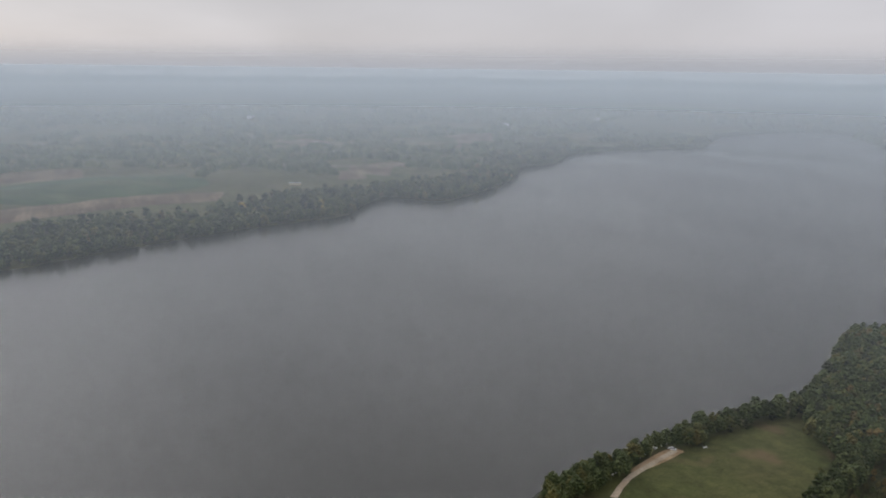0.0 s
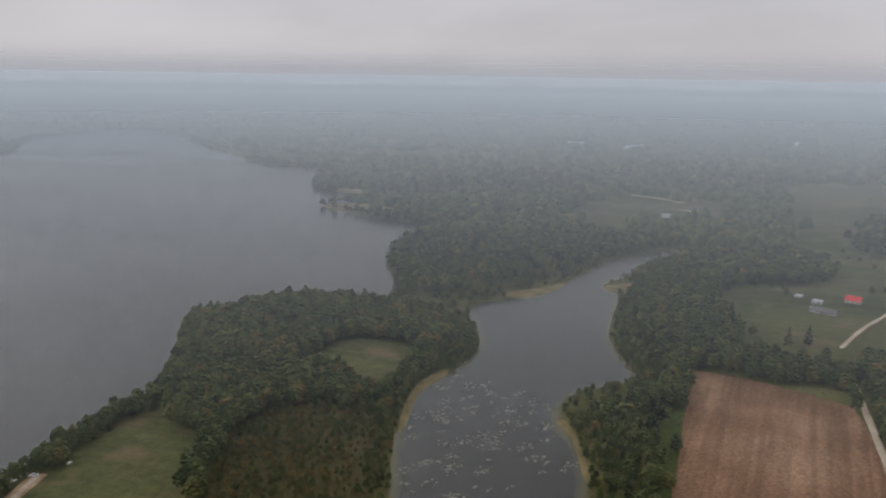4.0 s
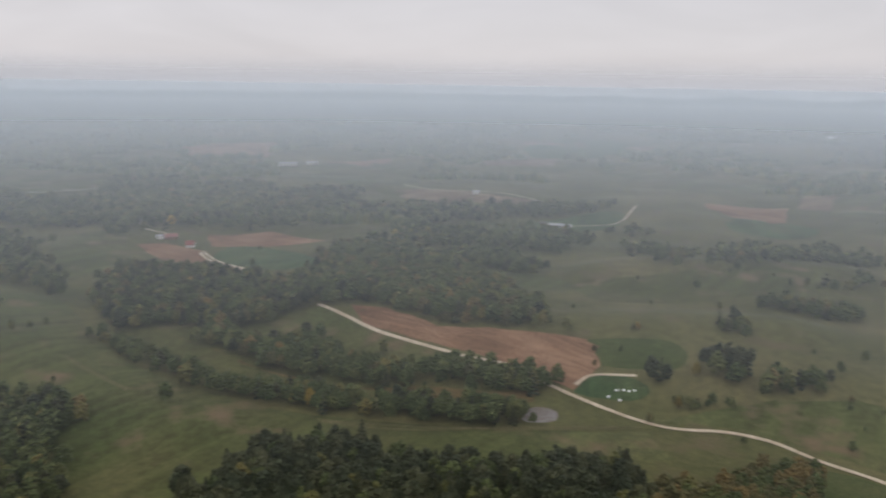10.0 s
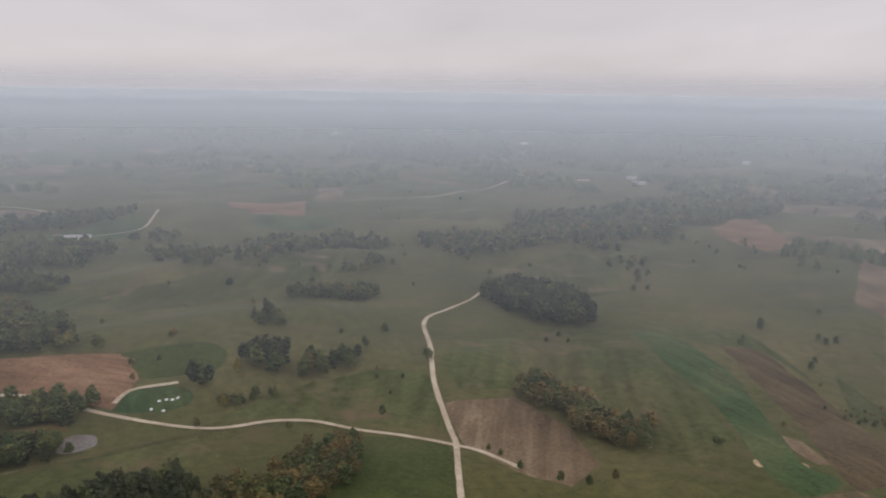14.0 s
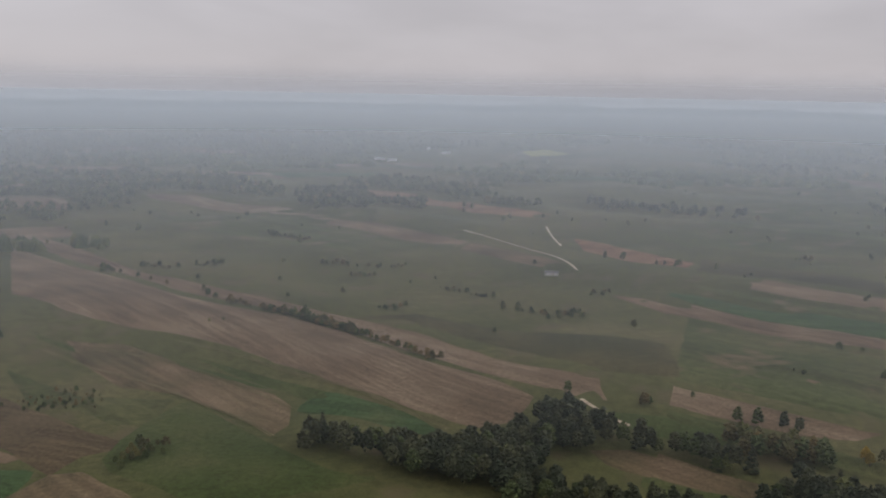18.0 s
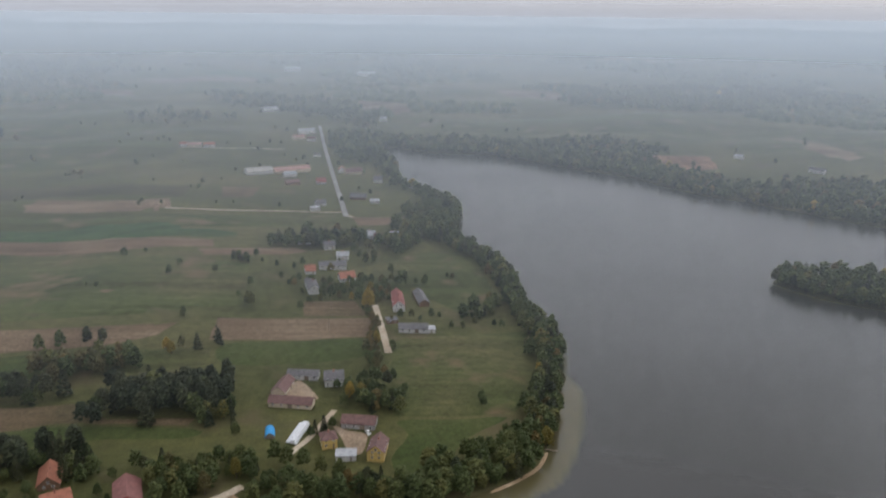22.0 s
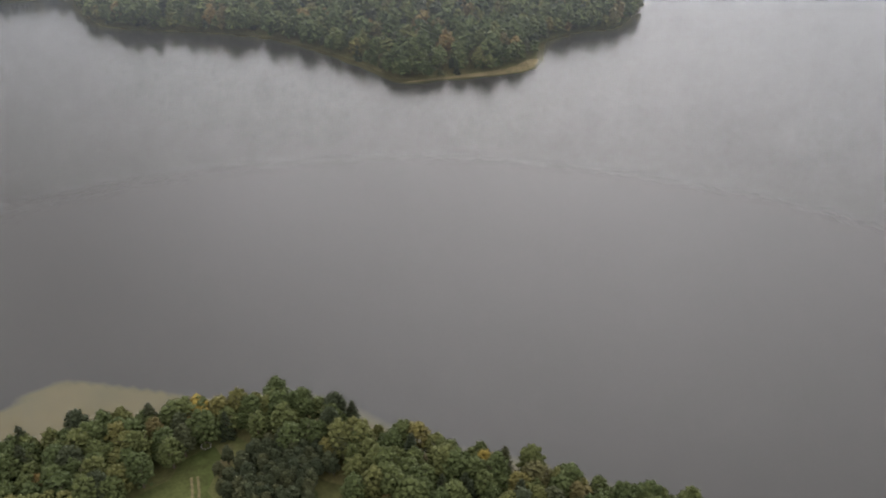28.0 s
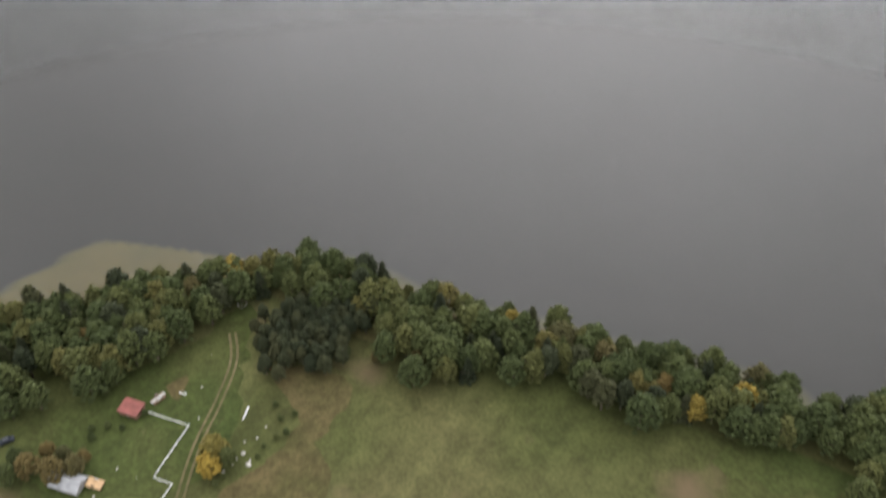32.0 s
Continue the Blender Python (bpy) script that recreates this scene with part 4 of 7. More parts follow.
def building(kind, p1, p2, depth, h, roof, wall):
    a, b = Vector(p1), Vector(p2)
    u = b - a
    l = max(u.length, 4.0)
    u.normalize()
    w = depth
    if math.hypot(*p1) > 1150:
        w *= 0.6
    turn = math.atan2(u.y, u.x)
    corner = a
    if l < w * 0.9 and kind in ("house", "barn"):
        # the ridge runs along the longer side
        corner = b
        turn += math.pi / 2
        l, w = w, l
    c, s = math.cos(turn), math.sin(turn)
    spots = [(corner.x + c * x - s * y, corner.y + s * x + c * y) for x, y in ((0, 0), (l, 0), (l, w), (0, w), (l / 2, w / 2))]
    z = max(at_ground(*p) for p in spots) - 0.1
    far = math.hypot(*spots[4]) > 900
    label = "%s with a %s roof and %s" % ({"house": "village house", "hip": "square house", "barn": "long farm building", "shed": "small shed"}[kind], TONE[roof], FACE[wall])
    ob = tagged(new({"house": "house", "hip": "house", "barn": "barn", "shed": "shed"}[kind]), label, {"hip": "house"}.get(kind, kind), "buildings of the village and farms")
    ob.matrix_world = pose(corner.x, corner.y, z, 0, 0, math.degrees(turn))
    rise = w * (0.42 if kind == "house" else 0.34)
    if kind == "shed":
        part("wall", *box(0, l, 0, w, -0.6, h), WALLS[wall], ob)
        v, f = box(-0.35, l + 0.35, -0.35, w + 0.35, h + 0.03, h + 0.2)
        v = [(x, y, q + 0.07 * y) for x, y, q in v]
        part("roof", v, f, ROOF[roof], ob)
    elif kind == "hip":
        part("wall", *box(0, l, 0, w, -0.8, h), WALLS[wall], ob)
        o, e = 0.6, min(l, w) / 2
        v = [(-o, -o, h), (l + o, -o, h), (l + o, w + o, h), (-o, w + o, h), (e * 0.9, w / 2, h + rise), (l - e * 0.9, w / 2, h + rise)]
        part("roof", v, [(0, 1, 5, 4), (1, 2, 5), (2, 3, 4, 5), (3, 0, 4), (3, 2, 1, 0)], ROOF[roof], ob)
    else:
        part("wall", *gable_body(l, w, h, rise), WALLS[wall], ob)
        for side in (0, 1):
            part("roof_slope", *slope(l, w, h, rise, side), ROOF[roof], ob)
    if kind in ("house", "hip"):
        part("chimney", *box(l * 0.45, l * 0.45 + 0.7, w / 2 - 0.9, w / 2 - 0.2, h + rise * 0.4, h + rise + 1.0), BRICK, ob)
    if far:
        cx, cy = spots[4]
        CLEAR.append(np.array([(cx + 26 * math.cos(a), cy + 26 * math.sin(a)) for a in (0, 1.05, 2.1, 3.14, 4.2, 5.24)]))
        return
    rows = (1.0, 3.6) if h > 4 else (1.0,)
    count = max(1, int(l / (3.2 if kind != "barn" else 4.2)))
    for y0, sign in ((0, -1), (w, 1)):
        for z0 in rows:
            for i in range(count):
                x = l * (i + 0.5) / count
                if i == count // 2 and z0 == rows[0] and sign < 0:
                    wide = 0.5 if kind != "barn" else 1.3
                    part("door", *box(x - wide, x + wide, y0 + sign * 0.06, y0 + sign * 0.02, 0, 2.2), TIMBER, ob)
                    continue
                win = part("window", *box(x - 0.6, x + 0.6, y0 + sign * 0.07, y0 + sign * 0.02, z0, z0 + 1.2), TRIM, ob)
                part("pane", *box(x - 0.48, x + 0.48, y0 + sign * 0.10, y0 + sign * 0.075, z0 + 0.12, z0 + 1.08), PANE, win)
    if kind in ("house", "hip"):
        for x0, sign in ((0, -1), (l, 1)):
            for z0 in rows + ((h + 0.4,) if kind == "house" else ()):
                for y in ((w * 0.3, w * 0.7) if z0 < h else (w * 0.5,)):
                    win = part("window", *box(x0 + sign * 0.07, x0 + sign * 0.02, y - 0.55, y + 0.55, z0, z0 + 1.2), TRIM, ob)
                    part("pane", *box(x0 + sign * 0.10, x0 + sign * 0.075, y - 0.43, y + 0.43, z0 + 0.12, z0 + 1.08), PANE, win)
    cx, cy = spots[4]
    r = 2.5
    CLEAR.append(np.array([(corner.x + c * x - s * y, corner.y + s * x + c * y) for x, y in ((-r, -r), (l + r, -r), (l + r, w + r), (-r, w + r))]))


LONE = []


def lone(trees):
    LONE.extend(trees)


building("barn", (-362.6, -204.0), (-366.4, -181.2), 7.5, 2.8, "brown", "cream")
building("barn", (-376.1, -201.5), (-393.1, -203.9), 7.5, 2.8, "brown", "cream")
building("barn", (-396.3, -210.2), (-400.4, -193.3), 6.5, 2.8, "slate", "white")
building("house", (-393.7, -185.9), (-398.0, -176.5), 9, 4.2, "slate", "white")
building("barn", (-353.0, -158.3), (-356.2, -141.7), 8.5, 3, "brown", "grey")
building("house", (-331.2, -127.2), (-344.3, -129.9), 8, 4.5, "brown", "yellow")
building("hip", (-331.7, -158.8), (-335.7, -152.8), 8, 4.6, "brown", "yellow")
building("shed", (-324.6, -148.7), (-328.0, -140.0), 6, 2.6, "sheet", "white")
building("house", (-263.9, -251.9), (-276.3, -261.2), 9, 2.6, "orange", "wood")
building("house", (-246.7, -245.5), (-255.3, -238.3), 8, 2.6, "orange", "wood")
building("barn", (-263.1, -209.8), (-277.8, -221.2), 11, 2.6, "rust", "redwall")
building("shed", (-248.4, -181.2), (-252.7, -176.8), 5, 2.4, "sheet", "wood")
building("shed", (-235.6, -202.7), (-238.1, -199.2), 5, 2.2, "sheet", "wood")
building("house", (-524.1, -184.9), (-550.4, -196.5), 8, 4.2, "red", "white")
building("barn", (-540.1, -172.2), (-563.0, -185.0), 7, 3, "slate", "wood")
building("barn", (-484.4, -175.0), (-490.0, -157.4), 7.5, 2.8, "slate", "white")
building("shed", (-490.1, -157.1), (-492.1, -152.6), 6, 2.6, "sheet", "white")
building("shed", (-495.9, -187.2), (-500.0, -181.1), 6, 2.4, "slate", "wood")
building("house", (-531.6, -252.9), (-553.4, -266.9), 8, 3, "slate", "white")
building("house", (-569.5, -282.3), (-573.6, -276.0), 8, 3, "orange", "white")
building("house", (-563.7, -250.4), (-570.9, -241.3), 9, 3, "orange", "white")
building("barn", (-586.8, -278.8), (-596.8, -260.1), 8, 3, "slate", "white")
building("house", (-620.7, -279.1), (-624.3, -269.9), 7, 3.5, "sheet", "white")
building("house", (-645.4, -301.4), (-650.5, -293.5), 8, 3.5, "slate", "white")
building("hip", (-650.0, -329.2), (-656.5, -319.7), 9, 3, "slate", "grey")
building("house", (-697.6, -286.2), (-699.9, -277.0), 9, 3, "sheet", "white")
building("house", (-692.6, -273.6), (-695.7, -267.1), 8, 3, "brown", "white")
building("house", (-701.4, -264.3), (-706.8, -255.2), 9, 3, "sheet", "white")
building("barn", (-913.4, -527.5), (-937.7, -505.4), 12, 3.5, "pale", "white")
building("barn", (-943.6, -505.3), (-978.7, -473.5), 12, 3.5, "pink", "cream")
building("barn", (-929.8, -485.5), (-940.1, -473.6), 9, 3.5, "sheet", "white")
building("house", (-911.2, -433.0), (-916.8, -423.7), 10, 3, "red", "white")
building("barn", (-885.1, -460.3), (-896.1, -448.0), 8, 3, "brown", "wood")
building("shed", (-772.0, -373.8), (-777.9, -367.0), 7, 2.6, "sheet", "white")
building("house", (-797.7, -380.8), (-804.7, -372.3), 7, 2.6, "slate", "white")
building("barn", (-846.2, -362.6), (-851.5, -345.9), 10, 3, "slate", "wood")
building("shed", (-837.4, -334.8), (-841.8, -326.0), 8, 2.6, "sheet", "white")
building("house", (-992.4, -440.8), (-996.2, -432.9), 10, 4, "orange", "white")
building("house", (-985.7, -427.6), (-999.3, -410.6), 10, 3, "brown", "cream")
building("house", (-1063.2, -722.6), (-1067.3, -714.7), 10, 3, "orange", "white")
building("barn", (-1065.0, -711.3), (-1074.8, -693.8), 12, 3, "pink", "cream")
building("house", (-1073.1, -689.0), (-1081.4, -676.0), 11, 3.5, "orange", "white")
building("barn", (-1213.7, -614.7), (-1226.4, -601.1), 14, 3.5, "pink", "cream")
building("house", (-1215.7, -591.0), (-1223.5, -581.9), 12, 3.5, "brown", "white")
building("barn", (-1268.5, -631.8), (-1288.5, -612.6), 16, 4, "sheet", "white")
building("house", (-1092.1, -522.5), (-1097.3, -514.4), 9, 3, "slate", "white")
building("house", (-955.7, -377.7), (-959.4, -368.0), 10, 3, "slate", "white")
building("house", (-1517.4, -586.1), (-1519.8, -573.2), 14, 4, "sheet", "white")
building("barn", (-1478.6, -810.4), (-1505.8, -794.2), 16, 4, "sheet", "white")
building("barn", (-2332.3, -970.0), (-2309.1, -908.0), 30, 6, "sheet", "white")
building("barn", (-2350.1, -1206.7), (-2384.5, -1176.7), 30, 6, "sheet", "white")
building("house", (770.7, 278.1), (772.1, 265.9), 8, 3, "scarlet", "white")
building("barn", (722.7, 290.0), (721.9, 267.2), 7, 2.6, "slate", "grey")
building("shed", (749.4, 299.4), (750.4, 291.2), 7, 2.6, "sheet", "white")
building("shed", (759.7, 319.6), (760.4, 313.5), 6, 2.2, "sheet", "white")
building("barn", (1417.6, 255.9), (1418.0, 223.6), 16, 4, "sheet", "white")
building("barn", (1350.7, 231.5), (1349.9, 213.6), 9, 3, "pale", "cream")
building("barn", (1376.9, 275.3), (1374.1, 262.3), 9, 3, "pink", "wood")
building("house", (1122.7, 652.5), (1130.4, 636.5), 10, 3, "slate", "cream")
building("shed", (1047.3, 639.3), (1051.7, 630.3), 8, 3, "sheet", "white")
building("house", (997.9, -221.9), (994.3, -230.2), 10, 3.2, "red", "white")
building("shed", (1042.6, -199.4), (1042.5, -206.7), 8, 3, "sheet", "white")
building("barn", (1039.7, -208.0), (1039.2, -222.8), 9, 3, "rust", "wood")
building("barn", (939.3, -707.1), (914.3, -726.9), 12, 3.5, "sheet", "white")
building("shed", (974.5, -718.2), (967.4, -724.1), 8, 3, "slate", "wood")
building("barn", (1871.8, -522.0), (1869.5, -549.1), 16, 5, "sheet", "white")
building("barn", (1856.6, -631.2), (1845.3, -668.4), 18, 5, "sheet", "white")
building("barn", (1866.5, -698.8), (1859.3, -722.8), 14, 5, "sheet", "white")
building("house", (1189.1, -737.7), (1186.0, -746.8), 12, 4, "sheet", "white")
building("barn", (505.5, -1775.3), (480.3, -1778.2), 14, 4, "sheet", "white")
building("barn", (631.8, -1783.0), (607.6, -1790.5), 14, 4, "brown", "cream")
building("barn", (538.0, -1835.0), (516.1, -1840.3), 12, 4, "sheet", "white")
building("barn", (1710.7, -2354.3), (1690.7, -2369.3), 25, 6, "sheet", "white")
building("barn", (1068.5, -2456.6), (1029.4, -2453.3), 20, 6, "sheet", "white")
building("barn", (379.8, -2372.4), (363.6, -2374.3), 20, 5, "sheet", "white")
building("shed", (-485.3, -752.7), (-497.0, -744.1), 7, 2.6, "slate", "white")
building("barn", (-813.6, -2116.4), (-836.9, -2101.6), 15, 4, "sheet", "white")
building("barn", (-834.1, -2078.6), (-858.5, -2067.4), 15, 4, "sheet", "white")
building("barn", (-1081.0, -2377.2), (-1101.9, -2381.0), 15, 4, "sheet", "white")
building("barn", (-1051.8, -2195.3), (-1078.2, -2193.9), 15, 4, "sheet", "white")
building("barn", (-581.9, -2150.9), (-605.9, -2145.7), 15, 4, "slate", "white")
building("barn", (-794.5, 413.1), (-786.8, 424.8), 10, 3, "sandroof", "cream")
building("barn", (-785.5, 565.2), (-782.7, 580.2), 10, 3, "sheet", "white")
building("barn", (-816.6, 521.7), (-809.0, 535.1), 10, 3, "pale", "white")
building("house", (-825.6, 636.2), (-821.0, 652.2), 10, 3, "sheet", "white")
building("barn", (-1255.7, 387.1), (-1236.8, 410.3), 12, 3.5, "sheet", "white")
building("barn", (-1234.6, 415.0), (-1216.5, 435.1), 12, 3.5, "sheet", "white")
building("house", (-1276.5, 296.0), (-1275.0, 307.3), 10, 3.5, "slate", "white")
building("house", (-1190.6, 141.6), (-1180.4, 159.3), 11, 3.5, "slate", "white")
building("barn", (-1317.5, 968.0), (-1312.3, 981.5), 16, 4, "sheet", "white")
building("barn", (-1228.5, 949.6), (-1243.9, 996.1), 16, 4, "sheet", "white")
building("barn", (-1390.7, 335.2), (-1384.6, 357.1), 14, 4, "sheet", "white")
building("barn", (-1430.3, 986.0), (-1431.1, 1011.3), 16, 4, "sheet", "white")
building("house", (-1259.0, 50.1), (-1251.1, 60.2), 10, 3, "sheet", "white")
building("barn", (-789.2, 2994.6), (-762.4, 2998.4), 18, 5, "sheet", "white")
building("barn", (-736.9, 3041.0), (-706.5, 3048.6), 18, 5, "sheet", "white")
building("barn", (-621.4, 2690.6), (-591.8, 2693.7), 16, 5, "sheet", "white")
building("shed", (-256.5, 1393.5), (-236.8, 1399.3), 8, 3, "sheet", "cream")
building("barn", (479.7, 2733.7), (500.9, 2730.8), 18, 5, "sheet", "white")
building("barn", (172.1, 2562.4), (192.1, 2558.4), 18, 5, "sheet", "white")
building("barn", (1887.2, 1465.2), (1897.1, 1417.1), 20, 5, "sheet", "white")
building("barn", (1827.9, 1234.3), (1892.4, 1224.4), 16, 5, "sheet", "white")
building("house", (1052.1, 641.7), (1061.4, 634.0), 9, 3, "sheet", "white")
building("house", (1123.1, 650.6), (1137.2, 634.2), 10, 3, "slate", "cream")
building("barn", (2278.2, 998.3), (2290.8, 979.1), 18, 5, "sheet", "white")

lone([(-138, 25, 6.5, "y"), (-135, 22, 5.5, "y"), (-134, 27, 5.5, "b"), (-163, -17, 7, "a"), (-157, -12, 7.5, "a"), (-156, -7, 6, "a"), (-164, -22, 6, "b"), (-177, 9, 2.5, "u"), (-181, 7, 2.5, "u"), (-138, 45, 2, "u"), (-133, 44, 2.2, "u"), (-133, 41, 2, "u"), (-131, 24, 1.8, "u"), (-130, 21, 2, "u"), (-162, 8, 2, "u"), (-165, 5, 2.2, "u"), (-164, 0, 2.4, "u"), (-188, 60, 7, "b"), (-197, 59, 9, "y"), (-193, 66, 9, "b"), (-187, 38, 4, "b"), (-187, 74, 9, "b"), (-185, 81, 9, "b"), (-131, 88, 6, "a"), (-139, 83, 6, "a")])
lone([(-148, 66, 3, "u"), (-148, 73, 3, "u")])
lone([(495, -95, 9, "b"), (674, -6, 6, "b"), (658, -22, 6, "b"), (662, -34, 6, "b"), (675, -46, 6, "b"), (549, -37, 5, "u"), (778, 225, 5, "u"), (1062, 365, 7, "b"), (850, 40, 6, "b"), (771, 192, 5, "u"), (784, 147, 6, "b"), (782, 352, 6, "b"), (761, 328, 7, "b"), (1001, 370, 6, "b"), (814, 271, 8, "b"), (830, 264, 7, "b"), (473, -167, 8, "a"), (645, 322, 16, "s"), (623, 304, 15, "s"), (676, 350, 15, "s"), (707, 394, 14, "s"), (633, 252, 13, "s"), (623, 263, 12, "s"), (630, 182, 12, "s")])
lone([(624, 169, 12, "s")])
lone([(335, -525, 8, "b"), (326, -487, 6, "b"), (443, -679, 8, "b"), (357, -500, 5, "b"), (566, -605, 7, "b"), (535, -703, 5, "b"), (530, -723, 5, "b"), (411, -484, 9, "b"), (409, -491, 9, "b"), (417, -476, 8, "b"), (276, -491, 7, "b"), (295, -453, 4, "u"), (279, -460, 4, "u"), (516, -248, 10, "b"), (515, -238, 6, "b"), (496, -95, 11, "b"), (503, -95, 9, "b"), (474, -166, 8, "y"), (451, -186, 6, "b"), (346, -340, 6, "a"), (438, -374, 5, "a"), (270, -278, 7, "y"), (267, -283, 6, "y"), (250, -298, 5, "y")])
lone([(446, -420, 6, "y"), (378, -416, 12, "p"), (372, -423, 12, "p"), (367, -432, 12, "p"), (363, -436, 13, "p"), (373, -405, 9, "y"), (385, -378, 11, "p"), (379, -385, 11, "p"), (407, -300, 13, "s"), (415, -303, 13, "s"), (456, -271, 12, "s"), (454, -259, 11, "s"), (353, -370, 7, "y"), (346, -375, 7, "b"), (344, -389, 8, "b"), (335, -397, 7, "b"), (335, -429, 5, "u"), (327, -440, 5, "u"), (826, -250, 9, "b"), (434, -859, 9, "b"), (517, -721, 5, "u"), (652, -816, 6, "b"), (550, -880, 7, "b")])
lone([(564, -606, 8, "b"), (444, -679, 8, "b"), (336, -525, 7, "b"), (331, -492, 6, "b"), (343, -454, 6, "b"), (629, -1024, 6, "b"), (237, -868, 10, "a"), (221, -800, 7, "b"), (210, -809, 6, "b"), (291, -941, 8, "b"), (88, -702, 8, "b"), (103, -1073, 12, "b"), (153, -991, 6, "b"), (170, -1128, 7, "b"), (148, -1071, 6, "b"), (88, -991, 8, "b"), (73, -978, 8, "b"), (253, -1143, 8, "b"), (231, -1126, 7, "b"), (197, -1091, 6, "b"), (539, -707, 6, "b"), (533, -726, 6, "b"), (556, -703, 5, "u"), (280, -493, 6, "b")])
lone([(446, -417, 5, "a"), (445, -420, 6, "a"), (281, -1151, 8, "b"), (341, -965, 7, "b"), (509, -576, 5, "u"), (447, -625, 4, "u"), (418, -486, 6, "b"), (409, -496, 6, "b"), (44, -678, 7, "b"), (212, -593, 4, "u"), (228, -588, 4, "u"), (75, -465, 4, "u"), (139, -387, 6, "b"), (124, -388, 6, "b"), (114, -400, 6, "a"), (181, -404, 4, "b"), (164, -392, 5, "b"), (190, -407, 4, "b")])
lone([(103, -1063, 12, "b"), (72, -977, 9, "b"), (90, -988, 7, "b"), (90, -705, 8, "b"), (38, -671, 7, "b"), (175, -1159, 6, "b"), (147, -1067, 6, "b"), (146, -981, 6, "b"), (-121, -1209, 9, "b"), (-156, -1378, 7, "b"), (-86, -1303, 7, "b"), (-27, -439, 4, "u"), (-35, -439, 5, "a"), (-42, -439, 5, "u"), (-51, -443, 4, "u"), (28, -549, 3, "u"), (16, -537, 3, "u"), (5, -536, 4, "u"), (-6, -536, 4, "u"), (-17, -531, 4, "u"), (-14, -561, 4, "u"), (-272, -1077, 7, "b"), (-287, -998, 8, "b"), (-92, -911, 6, "u")])
lone([(-110, -909, 6, "b"), (-126, -889, 6, "u"), (-144, -886, 7, "b"), (-163, -886, 7, "u"), (-134, -767, 7, "b"), (-199, -671, 9, "b"), (-53, -891, 8, "b"), (95, -657, 5, "b"), (34, -589, 3, "u"), (77, -465, 5, "b"), (73, -468, 4, "b")])
lone([(-39, -443, 4, "u"), (-34, -449, 4, "a"), (-46, -449, 4, "a"), (-284, -685, 6, "b"), (-278, -690, 5, "u"), (-399, -610, 6, "b"), (-409, -608, 6, "b"), (-419, -604, 6, "b"), (-427, -598, 6, "b"), (-381, -659, 6, "u"), (-390, -648, 6, "u"), (-400, -640, 6, "b"), (-304, -818, 6, "u"), (-332, -849, 5, "u"), (-488, -653, 6, "b"), (-480, -660, 5, "u"), (-344, -408, 7, "a"), (-198, -669, 8, "b"), (-55, -897, 8, "b"), (-120, -1205, 8, "b"), (-274, -1071, 7, "b"), (-288, -1003, 7, "b"), (-614, -1069, 8, "b"), (-593, -1156, 8, "b")])
lone([(-608, -779, 8, "b"), (-630, -711, 8, "b"), (-597, -797, 6, "b"), (-665, -688, 5, "b"), (-837, -1021, 7, "b"), (-795, -1009, 7, "b"), (-905, -912, 6, "b"), (-1219, -993, 7, "b"), (-921, -691, 6, "b"), (-116, -664, 3, "u"), (-127, -663, 3, "u"), (-375, -794, 4, "u"), (-342, -785, 4, "u"), (-476, -401, 4, "u"), (-912, -845, 6, "b"), (-685, -1072, 7, "b"), (-719, -1046, 6, "b"), (-775, -1038, 6, "b")])
lone([(-342, -409, 7, "a"), (-346, -407, 6, "b"), (-488, -284, 9, "b"), (-454, -315, 6, "b"), (-425, -271, 10, "s"), (-415, -279, 9, "s"), (-403, -290, 8, "y"), (-523, -373, 6, "b"), (-575, -348, 7, "b"), (-581, -341, 7, "b"), (-595, -339, 7, "b"), (-379, -364, 9, "b"), (-386, -355, 10, "b"), (-395, -343, 10, "p"), (-398, -334, 10, "p"), (-277, -693, 5, "b"), (-287, -692, 5, "u"), (-302, -826, 5, "u"), (-186, -385, 7, "b")])
lone([(-490, -287, 9, "b"), (-523, -304, 7, "b"), (-526, -375, 6, "b"), (-451, -314, 5, "u"), (-428, -274, 10, "s"), (-416, -281, 9, "s"), (-413, -290, 7, "a"), (-406, -295, 8, "y"), (-323, -280, 11, "b"), (-401, -97, 6, "b"), (-574, -205, 12, "b"), (-516, -209, 14, "y"), (-529, -221, 9, "b"), (-483, -190, 9, "a"), (-460, -181, 8, "y"), (-456, -169, 6, "b"), (-534, -236, 9, "b"), (-528, -242, 9, "b"), (-525, -248, 8, "b"), (-541, -225, 9, "b"), (-562, -214, 9, "b"), (-604, -225, 7, "b"), (-674, -235, 9, "b"), (-588, -191, 7, "b")])
lone([(-659, -324, 9, "p"), (-673, -319, 9, "p"), (-652, -334, 9, "p"), (-657, -301, 9, "b"), (-645, -274, 8, "b"), (-625, -255, 8, "b"), (-636, -252, 8, "b"), (-590, -295, 7, "b"), (-546, -266, 8, "b"), (-580, -266, 8, "b"), (-381, -146, 7, "b"), (-374, -148, 6, "a"), (-386, -161, 9, "y"), (-394, -160, 8, "b"), (-390, -153, 8, "b"), (-384, -167, 9, "y"), (-374, -166, 8, "b"), (-379, -144, 8, "b"), (-378, -155, 9, "b"), (-343, -168, 7, "s"), (-347, -165, 8, "s"), (-340, -169, 6, "b"), (-351, -162, 6, "b"), (-340, -226, 9, "b")])
